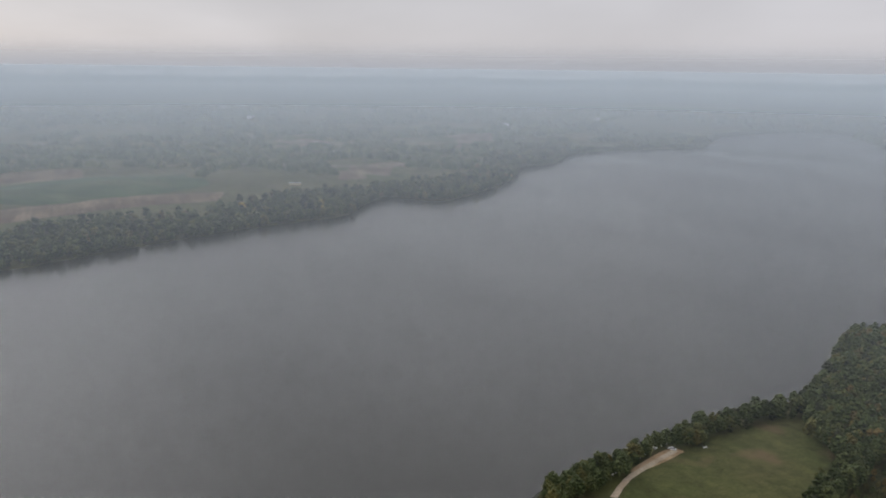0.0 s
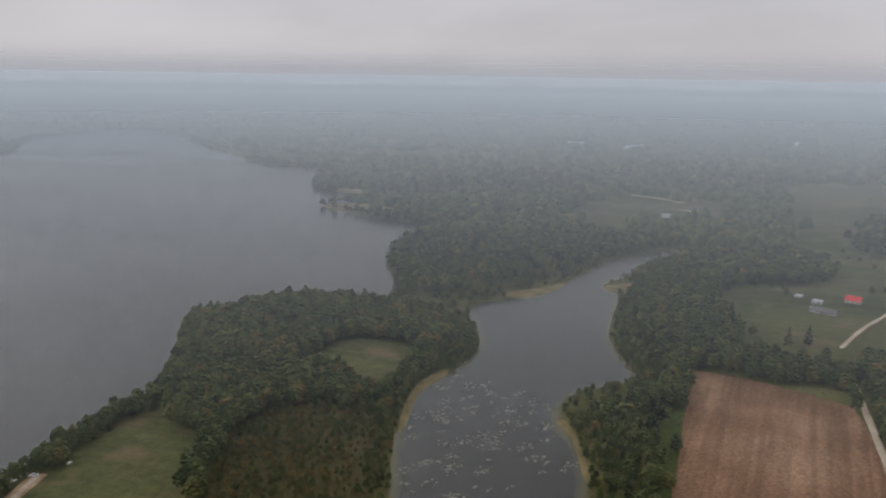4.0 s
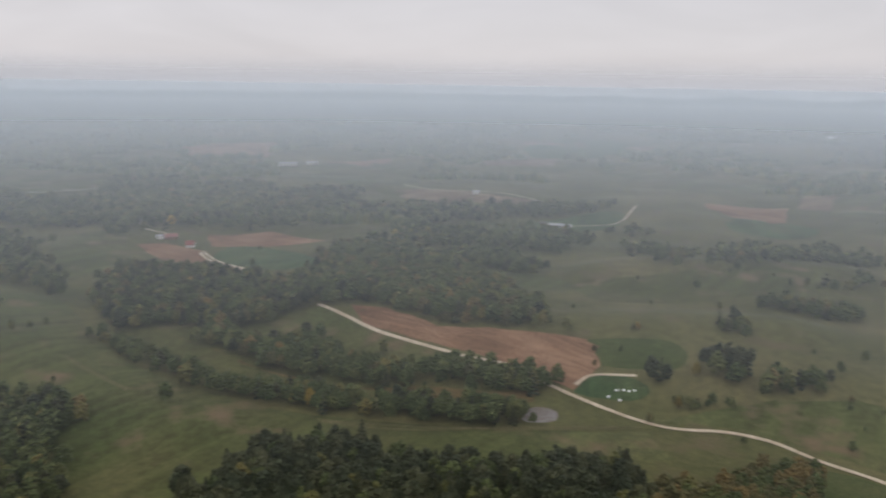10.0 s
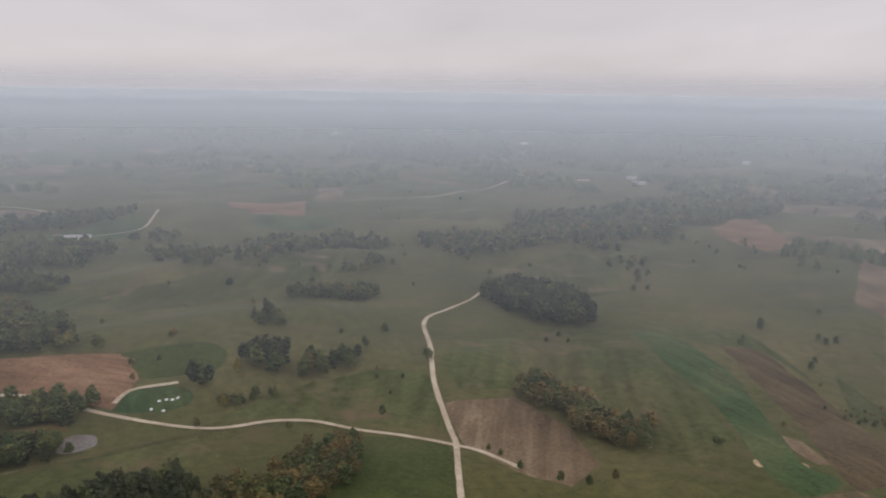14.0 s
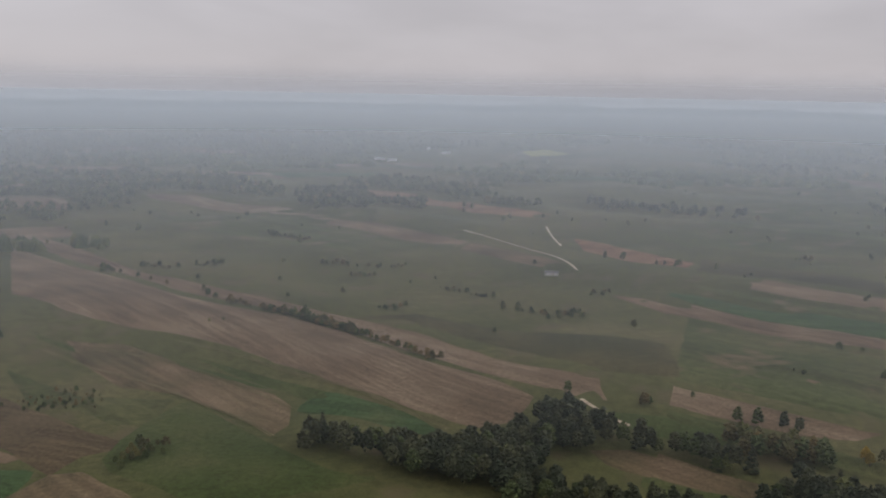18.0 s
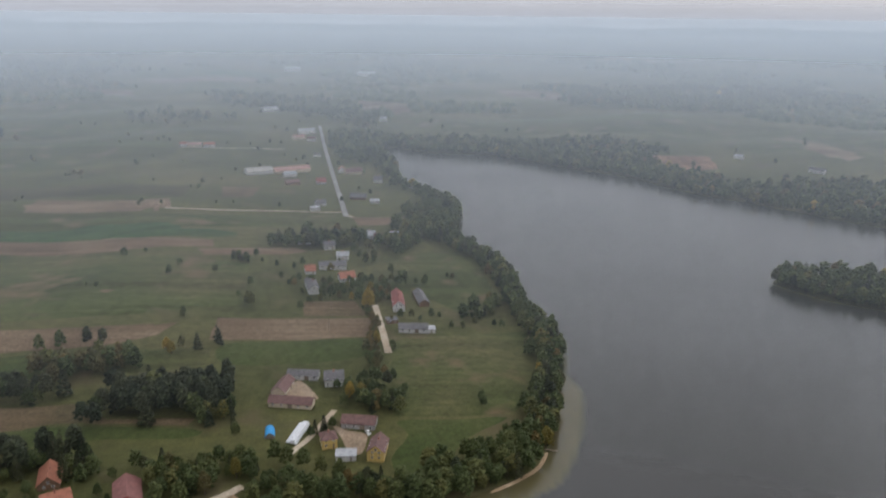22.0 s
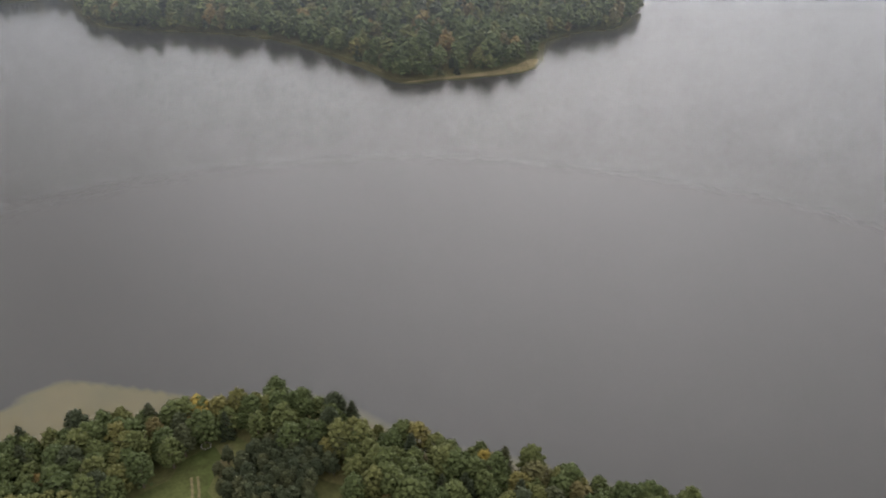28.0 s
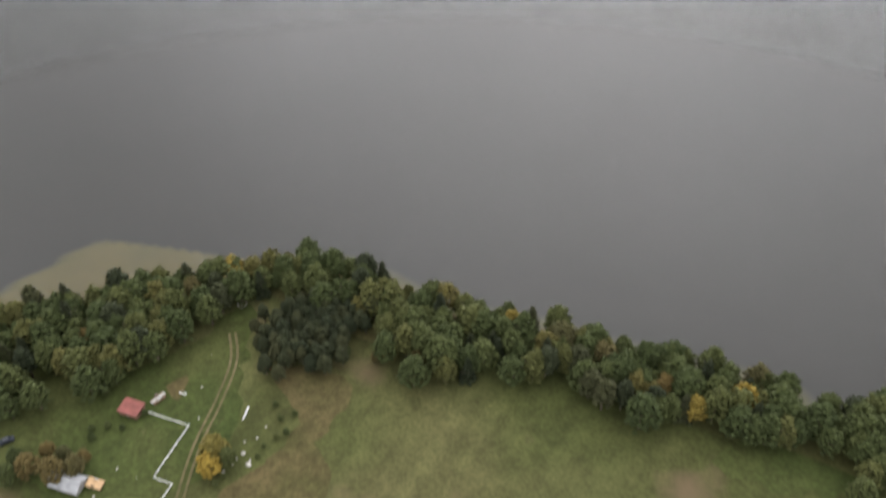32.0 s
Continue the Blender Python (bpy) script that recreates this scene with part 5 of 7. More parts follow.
lone([(-343, -219, 9, "y"), (-353, -220, 8, "b"), (-359, -232, 8, "b"), (-269, -254, 12, "s"), (-276, -272, 13, "s"), (-280, -268, 13, "s"), (-273, -281, 12, "s"), (-285, -257, 13, "s"), (-251, -224, 6, "y"), (-248, -228, 6, "y"), (-253, -221, 5, "y"), (-242, -230, 5, "y"), (-287, -230, 9, "b"), (-273, -207, 9, "b"), (-281, -191, 10, "a"), (-279, -206, 10, "b"), (-282, -199, 9, "b"), (-506, -138, 5, "u"), (-516, -133, 5, "u"), (-503, -145, 5, "u"), (-367, -347, 5, "a"), (-315, -175, 10, "b"), (-313, -168, 10, "b"), (-314, -160, 10, "b")])
lone([(-313, -151, 9, "b"), (-307, -189, 10, "b"), (-305, -182, 10, "b"), (-310, -141, 9, "b"), (-308, -126, 8, "b"), (-307, -117, 8, "b"), (-510, -183, 6, "b"), (-513, -176, 6, "b"), (-519, -164, 6, "b"), (-329, -204, 7, "b"), (-261, -175, 5, "b"), (-260, -168, 6, "b"), (-271, -177, 4, "u"), (-239, -212, 5, "b"), (-245, -205, 4, "u"), (-253, -197, 4, "u")])
lone([(-929, -700, 6, "b"), (-980, -710, 6, "b"), (-928, -865, 5, "b"), (-1211, -1016, 7, "b"), (-1416, -1247, 8, "b"), (-1217, -991, 7, "b"), (-1532, -1156, 8, "b"), (-1267, -849, 7, "b"), (-674, -697, 5, "b"), (-671, -652, 4, "u"), (-685, -656, 5, "u"), (-699, -527, 5, "b"), (-713, -511, 4, "u"), (-798, -522, 6, "b"), (-830, -538, 6, "b"), (-740, -465, 4, "u"), (-751, -452, 4, "u"), (-760, -404, 6, "b"), (-477, -410, 2.5, "u"), (-482, -404, 2.5, "u"), (-805, -537, 4, "u"), (-923, -549, 6, "b"), (-572, -341, 8, "p"), (-575, -348, 8, "p")])
lone([(-577, -338, 8, "b"), (-584, -328, 4, "u"), (-579, -312, 5, "b"), (-579, -297, 5, "b"), (-584, -197, 5, "b"), (-584, -191, 6, "b"), (-528, -145, 4, "u"), (-529, -138, 4, "u"), (-518, -114, 6, "b"), (-520, -120, 5, "b"), (-501, -186, 4, "u"), (-521, -159, 4, "u"), (-625, -248, 6, "b"), (-618, -253, 7, "b"), (-631, -263, 7, "b"), (-668, -236, 7, "b"), (-680, -235, 7, "b")])
lone([(-1036, -523, 7, "b"), (-1067, -556, 6, "b"), (-1006, -491, 7, "b"), (-1160, -529, 8, "b"), (-1034, -459, 7, "b"), (-1117, -500, 7, "b"), (-1091, -454, 8, "b"), (-994, -406, 7, "b"), (-1042, -408, 8, "b"), (-879, -352, 6, "b"), (-894, -372, 6, "b"), (-833, -367, 5, "u"), (-1269, -676, 8, "b"), (-1268, -654, 8, "b"), (-1159, -609, 7, "b"), (-1156, -626, 7, "b"), (-1118, -638, 6, "b"), (-1103, -668, 6, "b"), (-1300, -592, 8, "b"), (-1071, -764, 8, "b"), (-1078, -749, 8, "b"), (-1088, -766, 8, "b"), (-1486, -473, 9, "b"), (-1396, -311, 10, "b")])
lone([(-1418, -296, 8, "b"), (-1339, -256, 8, "b"), (-1422, -432, 8, "b"), (-1147, -3, 9, "b"), (-1149, 4, 9, "b"), (-1288, 54, 8, "b"), (-1223, 103, 8, "b"), (-1454, 162, 9, "b"), (-516, -245, 6, "b"), (-528, -236, 6, "a"), (-529, -227, 6, "y"), (-512, -252, 5, "b"), (-525, -264, 5, "b"), (-510, -183, 5, "b"), (-510, -169, 4, "u"), (-543, -209, 6, "b"), (-539, -202, 5, "b"), (-551, -221, 8, "y"), (-608, -175, 5, "a"), (-610, -180, 4, "u"), (-690, -271, 6, "b"), (-655, -275, 6, "b"), (-606, -270, 5, "b"), (-579, -239, 5, "b")])
lone([(-553, -254, 6, "b"), (-595, -210, 7, "b"), (-579, -211, 6, "b")])
lone([(-407, -100, 6, "b"), (-1182, -3, 9, "b"), (-1391, 156, 8, "b"), (-777, 474, 9, "b"), (-773, 485, 9, "b"), (-769, 496, 9, "b"), (-679, 516, 9, "p"), (-679, 533, 9, "p"), (-680, 546, 9, "b"), (-649, 566, 10, "p"), (-647, 583, 10, "p"), (-637, 587, 10, "p")])

lone([(9, -1095, 6, "a"), (-6, -1119, 6, "b"), (-55, -913, 8, "b"), (-134, -787, 6, "a"), (-200, -684, 9, "b"), (-93, -841, 5, "a"), (-105, -818, 5, "a"), (-147, -728, 5, "a"), (-158, -722, 5, "a"), (-170, -710, 5, "a"), (-178, -703, 5, "a"), (-186, -696, 6, "a"), (-229, -642, 6, "a"), (-235, -619, 6, "a"), (-241, -597, 6, "a"), (-242, -577, 6, "a"), (-247, -556, 7, "a"), (-255, -543, 7, "a"), (-605, -808, 6, "b"), (-618, -789, 8, "b"), (-642, -720, 7, "b"), (-619, -732, 5, "b"), (-629, -729, 5, "b"), (-335, -592, 5, "b")])
lone([(-386, -3622, 7, "b"), (-620, -1180, 9, "b"), (-617, -1202, 9, "b"), (-634, -1086, 9, "b"), (-719, -1086, 8, "b"), (-500, -797, 6, "b"), (-885, -3414, 8, "b"), (-299, -1039, 7, "b"), (-380, -405, 4, "u"), (-306, -441, 8, "b"), (106, -1097, 12, "b"), (92, -1015, 9, "b"), (50, -959, 5, "b"), (185, -1493, 8, "b"), (32, -682, 6, "b"), (229, -845, 8, "a"), (230, -884, 8, "b"), (259, -910, 7, "b"), (296, -958, 7, "b"), (350, -985, 5, "b"), (257, -1154, 7, "b"), (286, -1135, 8, "b"), (322, -1006, 10, "b"), (317, -1022, 10, "b")])
lone([(330, -1001, 9, "b"), (155, -1097, 7, "b"), (177, -1146, 6, "b"), (231, -1137, 5, "b"), (212, -1114, 5, "b"), (73, -1187, 6, "b"), (25, -1142, 6, "b"), (6, -1081, 6, "b"), (-32, -1275, 6, "b"), (-85, -1285, 6, "b"), (-278, -1099, 7, "b"), (-300, -1040, 7, "b"), (454, -687, 7, "b"), (526, -714, 6, "b"), (540, -888, 5, "b"), (522, -897, 5, "b"), (285, -924, 7, "b"), (266, -1139, 8, "b"), (256, -1155, 8, "b"), (196, -1075, 6, "b"), (90, -1022, 8, "b"), (74, -992, 10, "b"), (87, -690, 8, "b"), (94, -642, 6, "b")])
lone([(498, -564, 6, "b"), (489, -569, 6, "b"), (422, -361, 5, "a"), (300, -461, 4, "a"), (428, -726, 4, "u"), (580, -667, 5, "b"), (596, -558, 5, "b"), (1081, 369, 6, "b"), (820, 254, 5, "b"), (973, 353, 6, "b"), (972, 340, 6, "b"), (805, 361, 6, "b"), (780, 340, 7, "b"), (1091, 309, 8, "b"), (1083, 296, 8, "b"), (1091, 320, 8, "b"), (689, -4, 7, "b"), (668, -22, 6, "b"), (952, -297, 5, "b"), (1106, 70, 5, "b"), (958, 28, 6, "b"), (914, 14, 6, "b"), (558, -39, 4, "b"), (762, -20, 5, "b")])
lone([(-413, -153, 7, "b"), (-709, -531, 5, "b"), (-687, -710, 5, "b"), (-586, -350, 7, "b"), (-550, -234, 8, "b"), (-445, -182, 8, "a"), (-432, -169, 8, "a"), (-489, -91, 8, "a"), (-450, -76, 9, "y"), (-369, -197, 5, "b"), (-277, -235, 6, "b"), (-132, 91, 5, "b"), (-143, 46, 2, "u"), (-137, 49, 2, "u"), (-167, 1, 2.2, "u"), (-163, 15, 2, "u"), (-162, -8, 4.5, "a"), (-170, -19, 4.5, "b"), (-158, -4, 4, "a"), (-166, -11, 4.5, "a"), (-133, 37, 1.6, "u"), (-131, 34, 1.6, "u"), (-141, 79, 3.5, "a"), (-159, 85, 7, "b")])
lone([(-150, 90, 6, "b")])

# ---- loose things ----
def on(x, y, turn=0.0, up=0.0):
    return pose(x, y, at_ground(x, y) + up, 0, 0, turn)


def tube(name, a, b, r, mat, parent=None, sides=7, label="", category=""):
    a, b = Vector(a), Vector(b)
    q = (b - a).to_track_quat("Z", "Y").to_matrix()
    v, f = [], []
    for k, p in enumerate((a, b)):
        for i in range(sides):
            t = 6.2832 * i / sides
            v.append(p + q @ Vector((math.cos(t) * r, math.sin(t) * r, 0)))
    f = [(i, (i + 1) % sides, sides + (i + 1) % sides, sides + i) for i in range(sides)] + [tuple(range(sides))[::-1], tuple(range(sides, 2 * sides))]
    ob = new(name, mesh_from(name, v, f, mat))
    if parent:
        ob.parent = parent
    if label:
        tagged(ob, label, category)
    return ob


def car(x, y, turn, paint, label):
    ob = tagged(new("car"), label, "car")
    ob.matrix_world = on(x, y, turn, 0.4)
    prof = [(-2.15, 0.25), (-2.15, 0.75), (-1.35, 0.9), (-0.75, 1.4), (0.75, 1.42), (1.5, 0.95), (2.1, 0.8), (2.15, 0.25)]
    v = [(px, sy * (0.85 if pz < 1.2 else 0.68), pz) for sy in (-1, 1) for px, pz in prof]
    n = len(prof)
    f = [tuple(range(n)), tuple(range(2 * n - 1, n - 1, -1))] + [(i, (i + 1) % n + 0, (i + 1) % n + n, i + n) for i in range(n)]
    part("body", v, [tuple(reversed(q)) for q in f], paint, ob)
    for sy in (-1, 1):
        part("side_window", [(-1.1, sy * 0.87, 0.92), (1.25, sy * 0.87, 0.95), (0.7, sy * 0.72, 1.34), (-0.7, sy * 0.72, 1.33)], [(0, 1, 2, 3)], PANE, ob)
        for px in (-1.35, 1.35):
            wheel = tube("wheel", (px, sy * 0.7, 0.3), (px, sy * 0.9, 0.3), 0.32, PANE, ob, 12)
    part("windscreen", [(1.48, -0.7, 0.98), (1.48, 0.7, 0.98), (0.82, 0.6, 1.43), (0.82, -0.6, 1.43)], [(0, 1, 2, 3)], PANE, ob)


WHITE = plain("white_paint", (0.75, 0.75, 0.74), 0.35, 0.0, 0.05)
car(127, 430, -28, WHITE, "white car parked by the sandy lakeside track")
car(-352, -143.5, 40, WHITE, "white car parked in the farm yard")
car(-178, -19.5, 80, plain("dark_paint", (0.03, 0.035, 0.045), 0.3, 0.0, 0.05), "dark blue car half under the trees")

# white log barrier along the shore track
for (x, y), (x2, y2) in zip([(88, 399), (96, 408), (104, 416.5), (110, 422), (118, 431)], [(92, 403), (100, 412), (107.5, 420), (114, 427), (122.5, 435)]):
    tube("log", (x, y, at_ground(x, y) + 0.75), (x2, y2, at_ground(x2, y2) + 0.75), 0.35, TRIM, None, 7, "pale barked log laid along the track", "log")


def bench(x, y, turn, long, mat, label):
    ob = tagged(new("bench"), label, "bench")
    ob.matrix_world = on(x, y, turn, 0.1)
    part("seat", *box(-long / 2, long / 2, -0.25, 0.25, 0.45, 0.53), mat, ob)
    for px in (-long / 2 + 0.2, long / 2 - 0.32):
        part("leg", *box(px, px + 0.12, -0.2, 0.2, -0.1, 0.45), mat, ob)
    part("backrest", *box(-long / 2, long / 2, 0.27, 0.33, 0.6, 0.95), mat, ob)


bench(145.5, 431.5, 25, 3.0, TRIM, "pale bench in the lakeside meadow")
bench(-192, 59, 50, 5.0, TIMBER, "long weathered timber bench by the campfire")
bench(-157, 51, 50, 1.8, plain("red_paint", (0.3, 0.05, 0.04), 0.6), "red bench at the edge of the young trees")


def blob(name, x, y, r, mat, label, category, seed, flat_=0.6, group=""):
    rng = np.random.default_rng(seed)
    v, f = BALL[0] * (1 + (rng.random((len(BALL[0]), 1)) - 0.5) * 0.5) * (r, r * 0.8, r * flat_), BALL[1]
    ob = tagged(new(name, mesh_from(name, v, f, mat)), label, category, group)
    ob.matrix_world = on(x, y, rng.random() * 360, r * flat_ * 0.5)
    return ob


def ball_shape():
    bm = bmesh.new()
    bmesh.ops.create_icosphere(bm, subdivisions=2, radius=1)
    v = np.array([tuple(p.co) for p in bm.verts])
    f = [tuple(q.index for q in p.verts) for p in bm.faces]
    bm.free()
    return v, f


BALL = ball_shape()
ROCK = plain("pale_field_stone", (0.42, 0.4, 0.37), 0.85)
for k, (x, y, r) in enumerate([(-134.6, 31.3, 0.9), (-130.5, 30.9, 1.1), (-131.5, 31.8, 0.6), (-136.7, 36.7, 0.6), (-138.5, 40.4, 0.5), (-132.6, 24.4, 0.7), (-152.6, 26.6, 0.5), (-172.8, 40, 0.45), (-162.7, 32.1, 0.6), (-150.6, 1.9, 0.6), (-146.2, -6.3, 0.7), (-133.2, 27.5, 0.5), (-137.8, 33.4, 0.5), (-134.1, 29.2, 0.5), (-145, 5, 0.4)]):
    blob("field_stone", x, y, r * 0.7, ROCK, "pale field stone lying in the grass", "stone", k, 0.6, "field stones by the lakeside meadow")
for k in range(10):
    a = 0.628 * k
    blob("fire_stone", -187.1 + 1.5 * math.cos(a), 57.4 + 1.5 * math.sin(a), 0.32, ROCK, "stone of a round campfire ring", "stone", 40 + k, 0.7, "stones of the campfire ring")
for a, b in (((-196, 18.1), (-196.5, 20.2)), ((-191.2, 26), (-190.4, 28)), ((-188.4, 26), (-187.4, 27.4)), ((-164.6, 26), (-163, 27.4)), ((-144.6, 36.4), (-147.6, 39.7)), ((-193, 62), (-191, 65))):
    tube("log", (*a, at_ground(*a) + 0.32), (*b, at_ground(*b) + 0.32), 0.22, TRIM, None, 7, "pale peeled log lying in the grass", "log")

# rail fence of the garden
fence = tagged(new("rail_fence"), "low white rail fence round a garden plot", "fence")
line = [(-164.4, 15.0), (-151.6, 23.3), (-142.1, 8.9), (-140.2, 9.7), (-137.1, 11.9), (-134.0, 7.0)]
for (ax, ay), (bx, by) in zip(line, line[1:]):
    k = max(1, round(math.hypot(bx - ax, by - ay) / 2.2))
    for i in range(k):
        p, q = [(ax + (bx - ax) * t / k, ay + (by - ay) * t / k) for t in (i, i + 1)]
        zp, zq = at_ground(*p), at_ground(*q)
        tube("post", (*p, zp - 0.2), (*p, zp + 1.0), 0.09, TRIM, fence, 6)
        tube("rail", (*p, zp + 0.85), (*q, zq + 0.85), 0.13, TRIM, fence, 5)

# things round the garden
building("shed", (-167.4, 9.2), (-162.6, 12.4), 4.2, 2.2, "red", "wood")
building("shed", (-166.3, 18.0), (-166.9, 20.6), -1.8, 1.1, "pale", "wood")
building("barn", (-156.0, -14.5), (-149.0, -9.5), 4.5, 2.2, "sheet", "grey")
building("shed", (-150.2, -6.5), (-147.4, -4.4), 2.0, 1.3, "sandroof", "wood")


def boat(x, y, turn, label):
    ob = tagged(new("rowing_boat"), label, "boat")
    ob.matrix_world = on(x, y, turn, 0.1)
    rim = [(-1.9, 0.45), (-1.9, -0.45), (0, -0.75), (1.3, -0.55), (2.2, 0), (1.3, 0.55), (0, 0.75)]
    v = [(px, py, 0.55) for px, py in rim] + [(px * 0.85, py * 0.6, 0.0) for px, py in rim]
    n = len(rim)
    part("hull", v, [(i, (i + 1) % n, n + (i + 1) % n, n + i) for i in range(n)] + [tuple(range(n, 2 * n))], WHITE, ob)
    for px in (-1.0, 0.4):
        part("thwart", *box(px - 0.14, px + 0.14, -0.6, 0.6, 0.38, 0.43), TIMBER, ob)


boat(-201, 58.6, 40, "white rowing boat pulled up under the trees")
boat(-282, -161, 10, "white rowing boat pulled up on the beach")

# blue storage tent
tent = tagged(new("storage_tent"), "bright blue arched storage tent on the grass", "tent")
tent.matrix_world = on(-336, -189, 28)
n = 9
arc = [(2.4 * math.cos(math.pi * i / n), 3.0 * math.sin(math.pi * i / n)) for i in range(n + 1)]
BLUE = plain("blue_tarpaulin", (0.03, 0.26, 0.55), 0.5)
part("cover", [(x, y, z) for x in (-4.5, 4.5) for y, z in arc], [(i, i + 1, n + 2 + i, n + 1 + i) for i in range(n)], BLUE, tent)
for x in (-4.4, 4.4):
    part("end_panel", [(x, y, z) for y, z in arc], [tuple(range(n + 1))], TIMBER, tent)

# stack of wrapped bales
rng_b = np.random.default_rng(3)
FOIL = plain("white_bale_wrap", (0.72, 0.73, 0.74), 0.35, 0.0, 0.08)
for i in range(13):
    for j in range(4):
        for k in range(2 if j in (1, 2) else 1):
            x, y = -332 - 1.5 * i + rng_b.normal(0, 0.1), -173 - 1.4 * j - 0.15 * i + 0.7 * (k > 0)
            z = at_ground(x, y) + 0.62 + 1.1 * k
            tube("bale", (x, y - 0.62, z), (x, y + 0.62, z), 0.68, FOIL, None, 10, "white plastic wrapped hay bale in a stack", "bale")["group"] = "stack of wrapped bales"

# sheep-white bales in the small paddock
for k, (x, y) in enumerate([(387, -356), (384, -358), (383, -361.5), (385, -342), (378, -345), (389, -352)]):
    tube("bale", (x, y - 0.7, at_ground(x, y) + 0.85), (x, y + 0.7, at_ground(x, y) + 0.85), 0.75, FOIL, None, 10, "white wrapped bale in a small paddock", "bale")["group"] = "bales in the paddock"

# jetty on the village shore
jetty = tagged(new("jetty"), "narrow wooden jetty over the shallows", "jetty")
jetty.matrix_world = pose(-369.5, -58, 0, 0, 0, 92)
for i in range(10):
    part("plank", *box(0.6 * i, 0.6 * i + 0.55, -0.6, 0.6, 0.5, 0.56), TIMBER, jetty)
for i in (0, 3, 6):
    for sy in (-0.5, 0.5):
        part("post", *box(0.6 * i + 0.2, 0.6 * i + 0.35, sy - 0.07, sy + 0.07, -2.2, 0.5), TIMBER, jetty)

# utility poles along the village road
for x, y in [(-505, -232), (-540, -246), (-470, -218), (-600, -268), (-660, -290)]:
    ob = tagged(new("utility_pole"), "grey wooden utility pole by the road", "pole", "poles along the road")
    ob.matrix_world = on(x, y, 20)
    tube("post", (0, 0, -0.3), (0, 0, 8.5), 0.16, TIMBER, ob, 7)
    part("crossarm", *box(-0.9, 0.9, -0.06, 0.06, 7.9, 8.05), TIMBER, ob)
    for px in (-0.8, 0, 0.8):
        tube("insulator", (px, 0, 8.05), (px, 0, 8.3), 0.07, TRIM, ob, 6)

# small pond among the alders
m, n, l, b = material("still_pond")
l.new(spread(n, l, grain(n, l, 0.4, 4), [(0.35, (0.09, 0.06, 0.04)), (0.6, (0.14, 0.13, 0.13))]), b.inputs["Base Color"])
b.inputs["Roughness"].default_value = 0.35
b.inputs["IOR"].default_value = 1.33
drape("pond", [(391, -280), (394, -293), (384, -300), (372, -291), (373, -279), (379, -273)], m, 0.3, "small still pond with rusty edges", "pond", 3)

# floating leaves on the bay
v, f = [], []
rng_l = np.random.default_rng(8)
for _ in range(150):
    cx, cy, r = 250 + 150 * rng_l.random(), 250 + 150 * rng_l.random(), 1.0 + 3.5 * rng_l.random() ** 2
    if float(shore(np.array([cx]), np.array([cy]))[0]) > -5:
        continue
    for _ in range(int(4 * r)):
        px, py, q = cx + rng_l.normal(0, r), cy + rng_l.normal(0, r * 0.6), 0.3 + 0.5 * rng_l.random()
        o = len(v)
        v += [(px + q * math.cos(1.047 * i), py + q * math.sin(1.047 * i), 0.03) for i in range(6)]
        f.append(tuple(range(o, o + 6)))
tagged(new("water_lilies", mesh_from("water_lilies", v, f, plain("lily_leaf", (0.19, 0.185, 0.14), 0.5))), "patches of pale floating lily leaves on the bay", "water lily", kind="stuff")

# patchwork of fields on the far land
rng_f = np.random.default_rng(21)
for _ in range(60):
    heading, d = radians(105 + 165 * rng_f.random()), 1250 + 2300 * rng_f.random()
    cx, cy = math.sin(heading) * d, math.cos(heading) * d
    if float(shore(np.array([cx]), np.array([cy]))[0]) < 260:
        continue
    long, deep, tilt = 120 + 260 * rng_f.random(), 50 + 110 * rng_f.random(), heading + rng_f.normal(0, 0.35)
    ux, uy = math.cos(tilt), -math.sin(tilt)
    field(("stubble", "meadow_light", "crop", "meadow_light", "stubble")[int(rng_f.integers(5))],
          [(cx + ux * a * long - uy * c * deep, cy + uy * a * long + ux * c * deep) for a, c in ((-0.5, -0.5), (0.5, -0.42), (0.46, 0.5), (-0.5, 0.45))])

# ---- trees ----
rs = np.random.default_rng(11)
OCTA_V = np.array([(1, 0, 0), (-1, 0, 0), (0, 1, 0), (0, -1, 0), (0, 0, 1), (0, 0, -1)], float)
OCTA_F = np.array([(0, 2, 4), (2, 1, 4), (1, 3, 4), (3, 0, 4), (2, 0, 5), (1, 2, 5), (3, 1, 5), (0, 3, 5)])


def finer(v, f):
    """Each triangle split into four, on the unit ball."""
    v = [tuple(p) for p in v]
    seen = {}
    out = []

    def mid(a, b):
        k = (min(a, b), max(a, b))
        if k not in seen:
            p = np.array(v[a]) + np.array(v[b])
            seen[k] = len(v)
            v.append(tuple(p / np.linalg.norm(p)))
        return seen[k]
    for a, b, c in f:
        ab, bc, ca = mid(a, b), mid(b, c), mid(c, a)
        out += [(a, ab, ca), (ab, b, bc), (ca, bc, c), (ab, bc, ca)]
    return np.array(v), np.array(out)


BALL_V, BALL_F = finer(OCTA_V, OCTA_F)


def lumps(centres, radii, rng, fine, squash=0.8, rough=0.3):
    """Clumps of foliage: small crumpled balls."""
    bv, bf = (BALL_V, BALL_F) if fine else (OCTA_V, OCTA_F)
    vs, fs = [], []
    for i, (c, r) in enumerate(zip(centres, radii)):
        q = Matrix.Rotation(rng.random() * 6.28, 3, "Z") @ Matrix.Rotation(rng.random() * 0.8, 3, "X")
        p = bv @ np.array(q).T * (1 + (rng.random((len(bv), 1)) - 0.5) * 2 * rough) * r
        p[:, 2] *= squash
        vs.append(p + c)
        fs.append(bf + i * len(bv))
    return np.concatenate(vs), np.concatenate(fs)


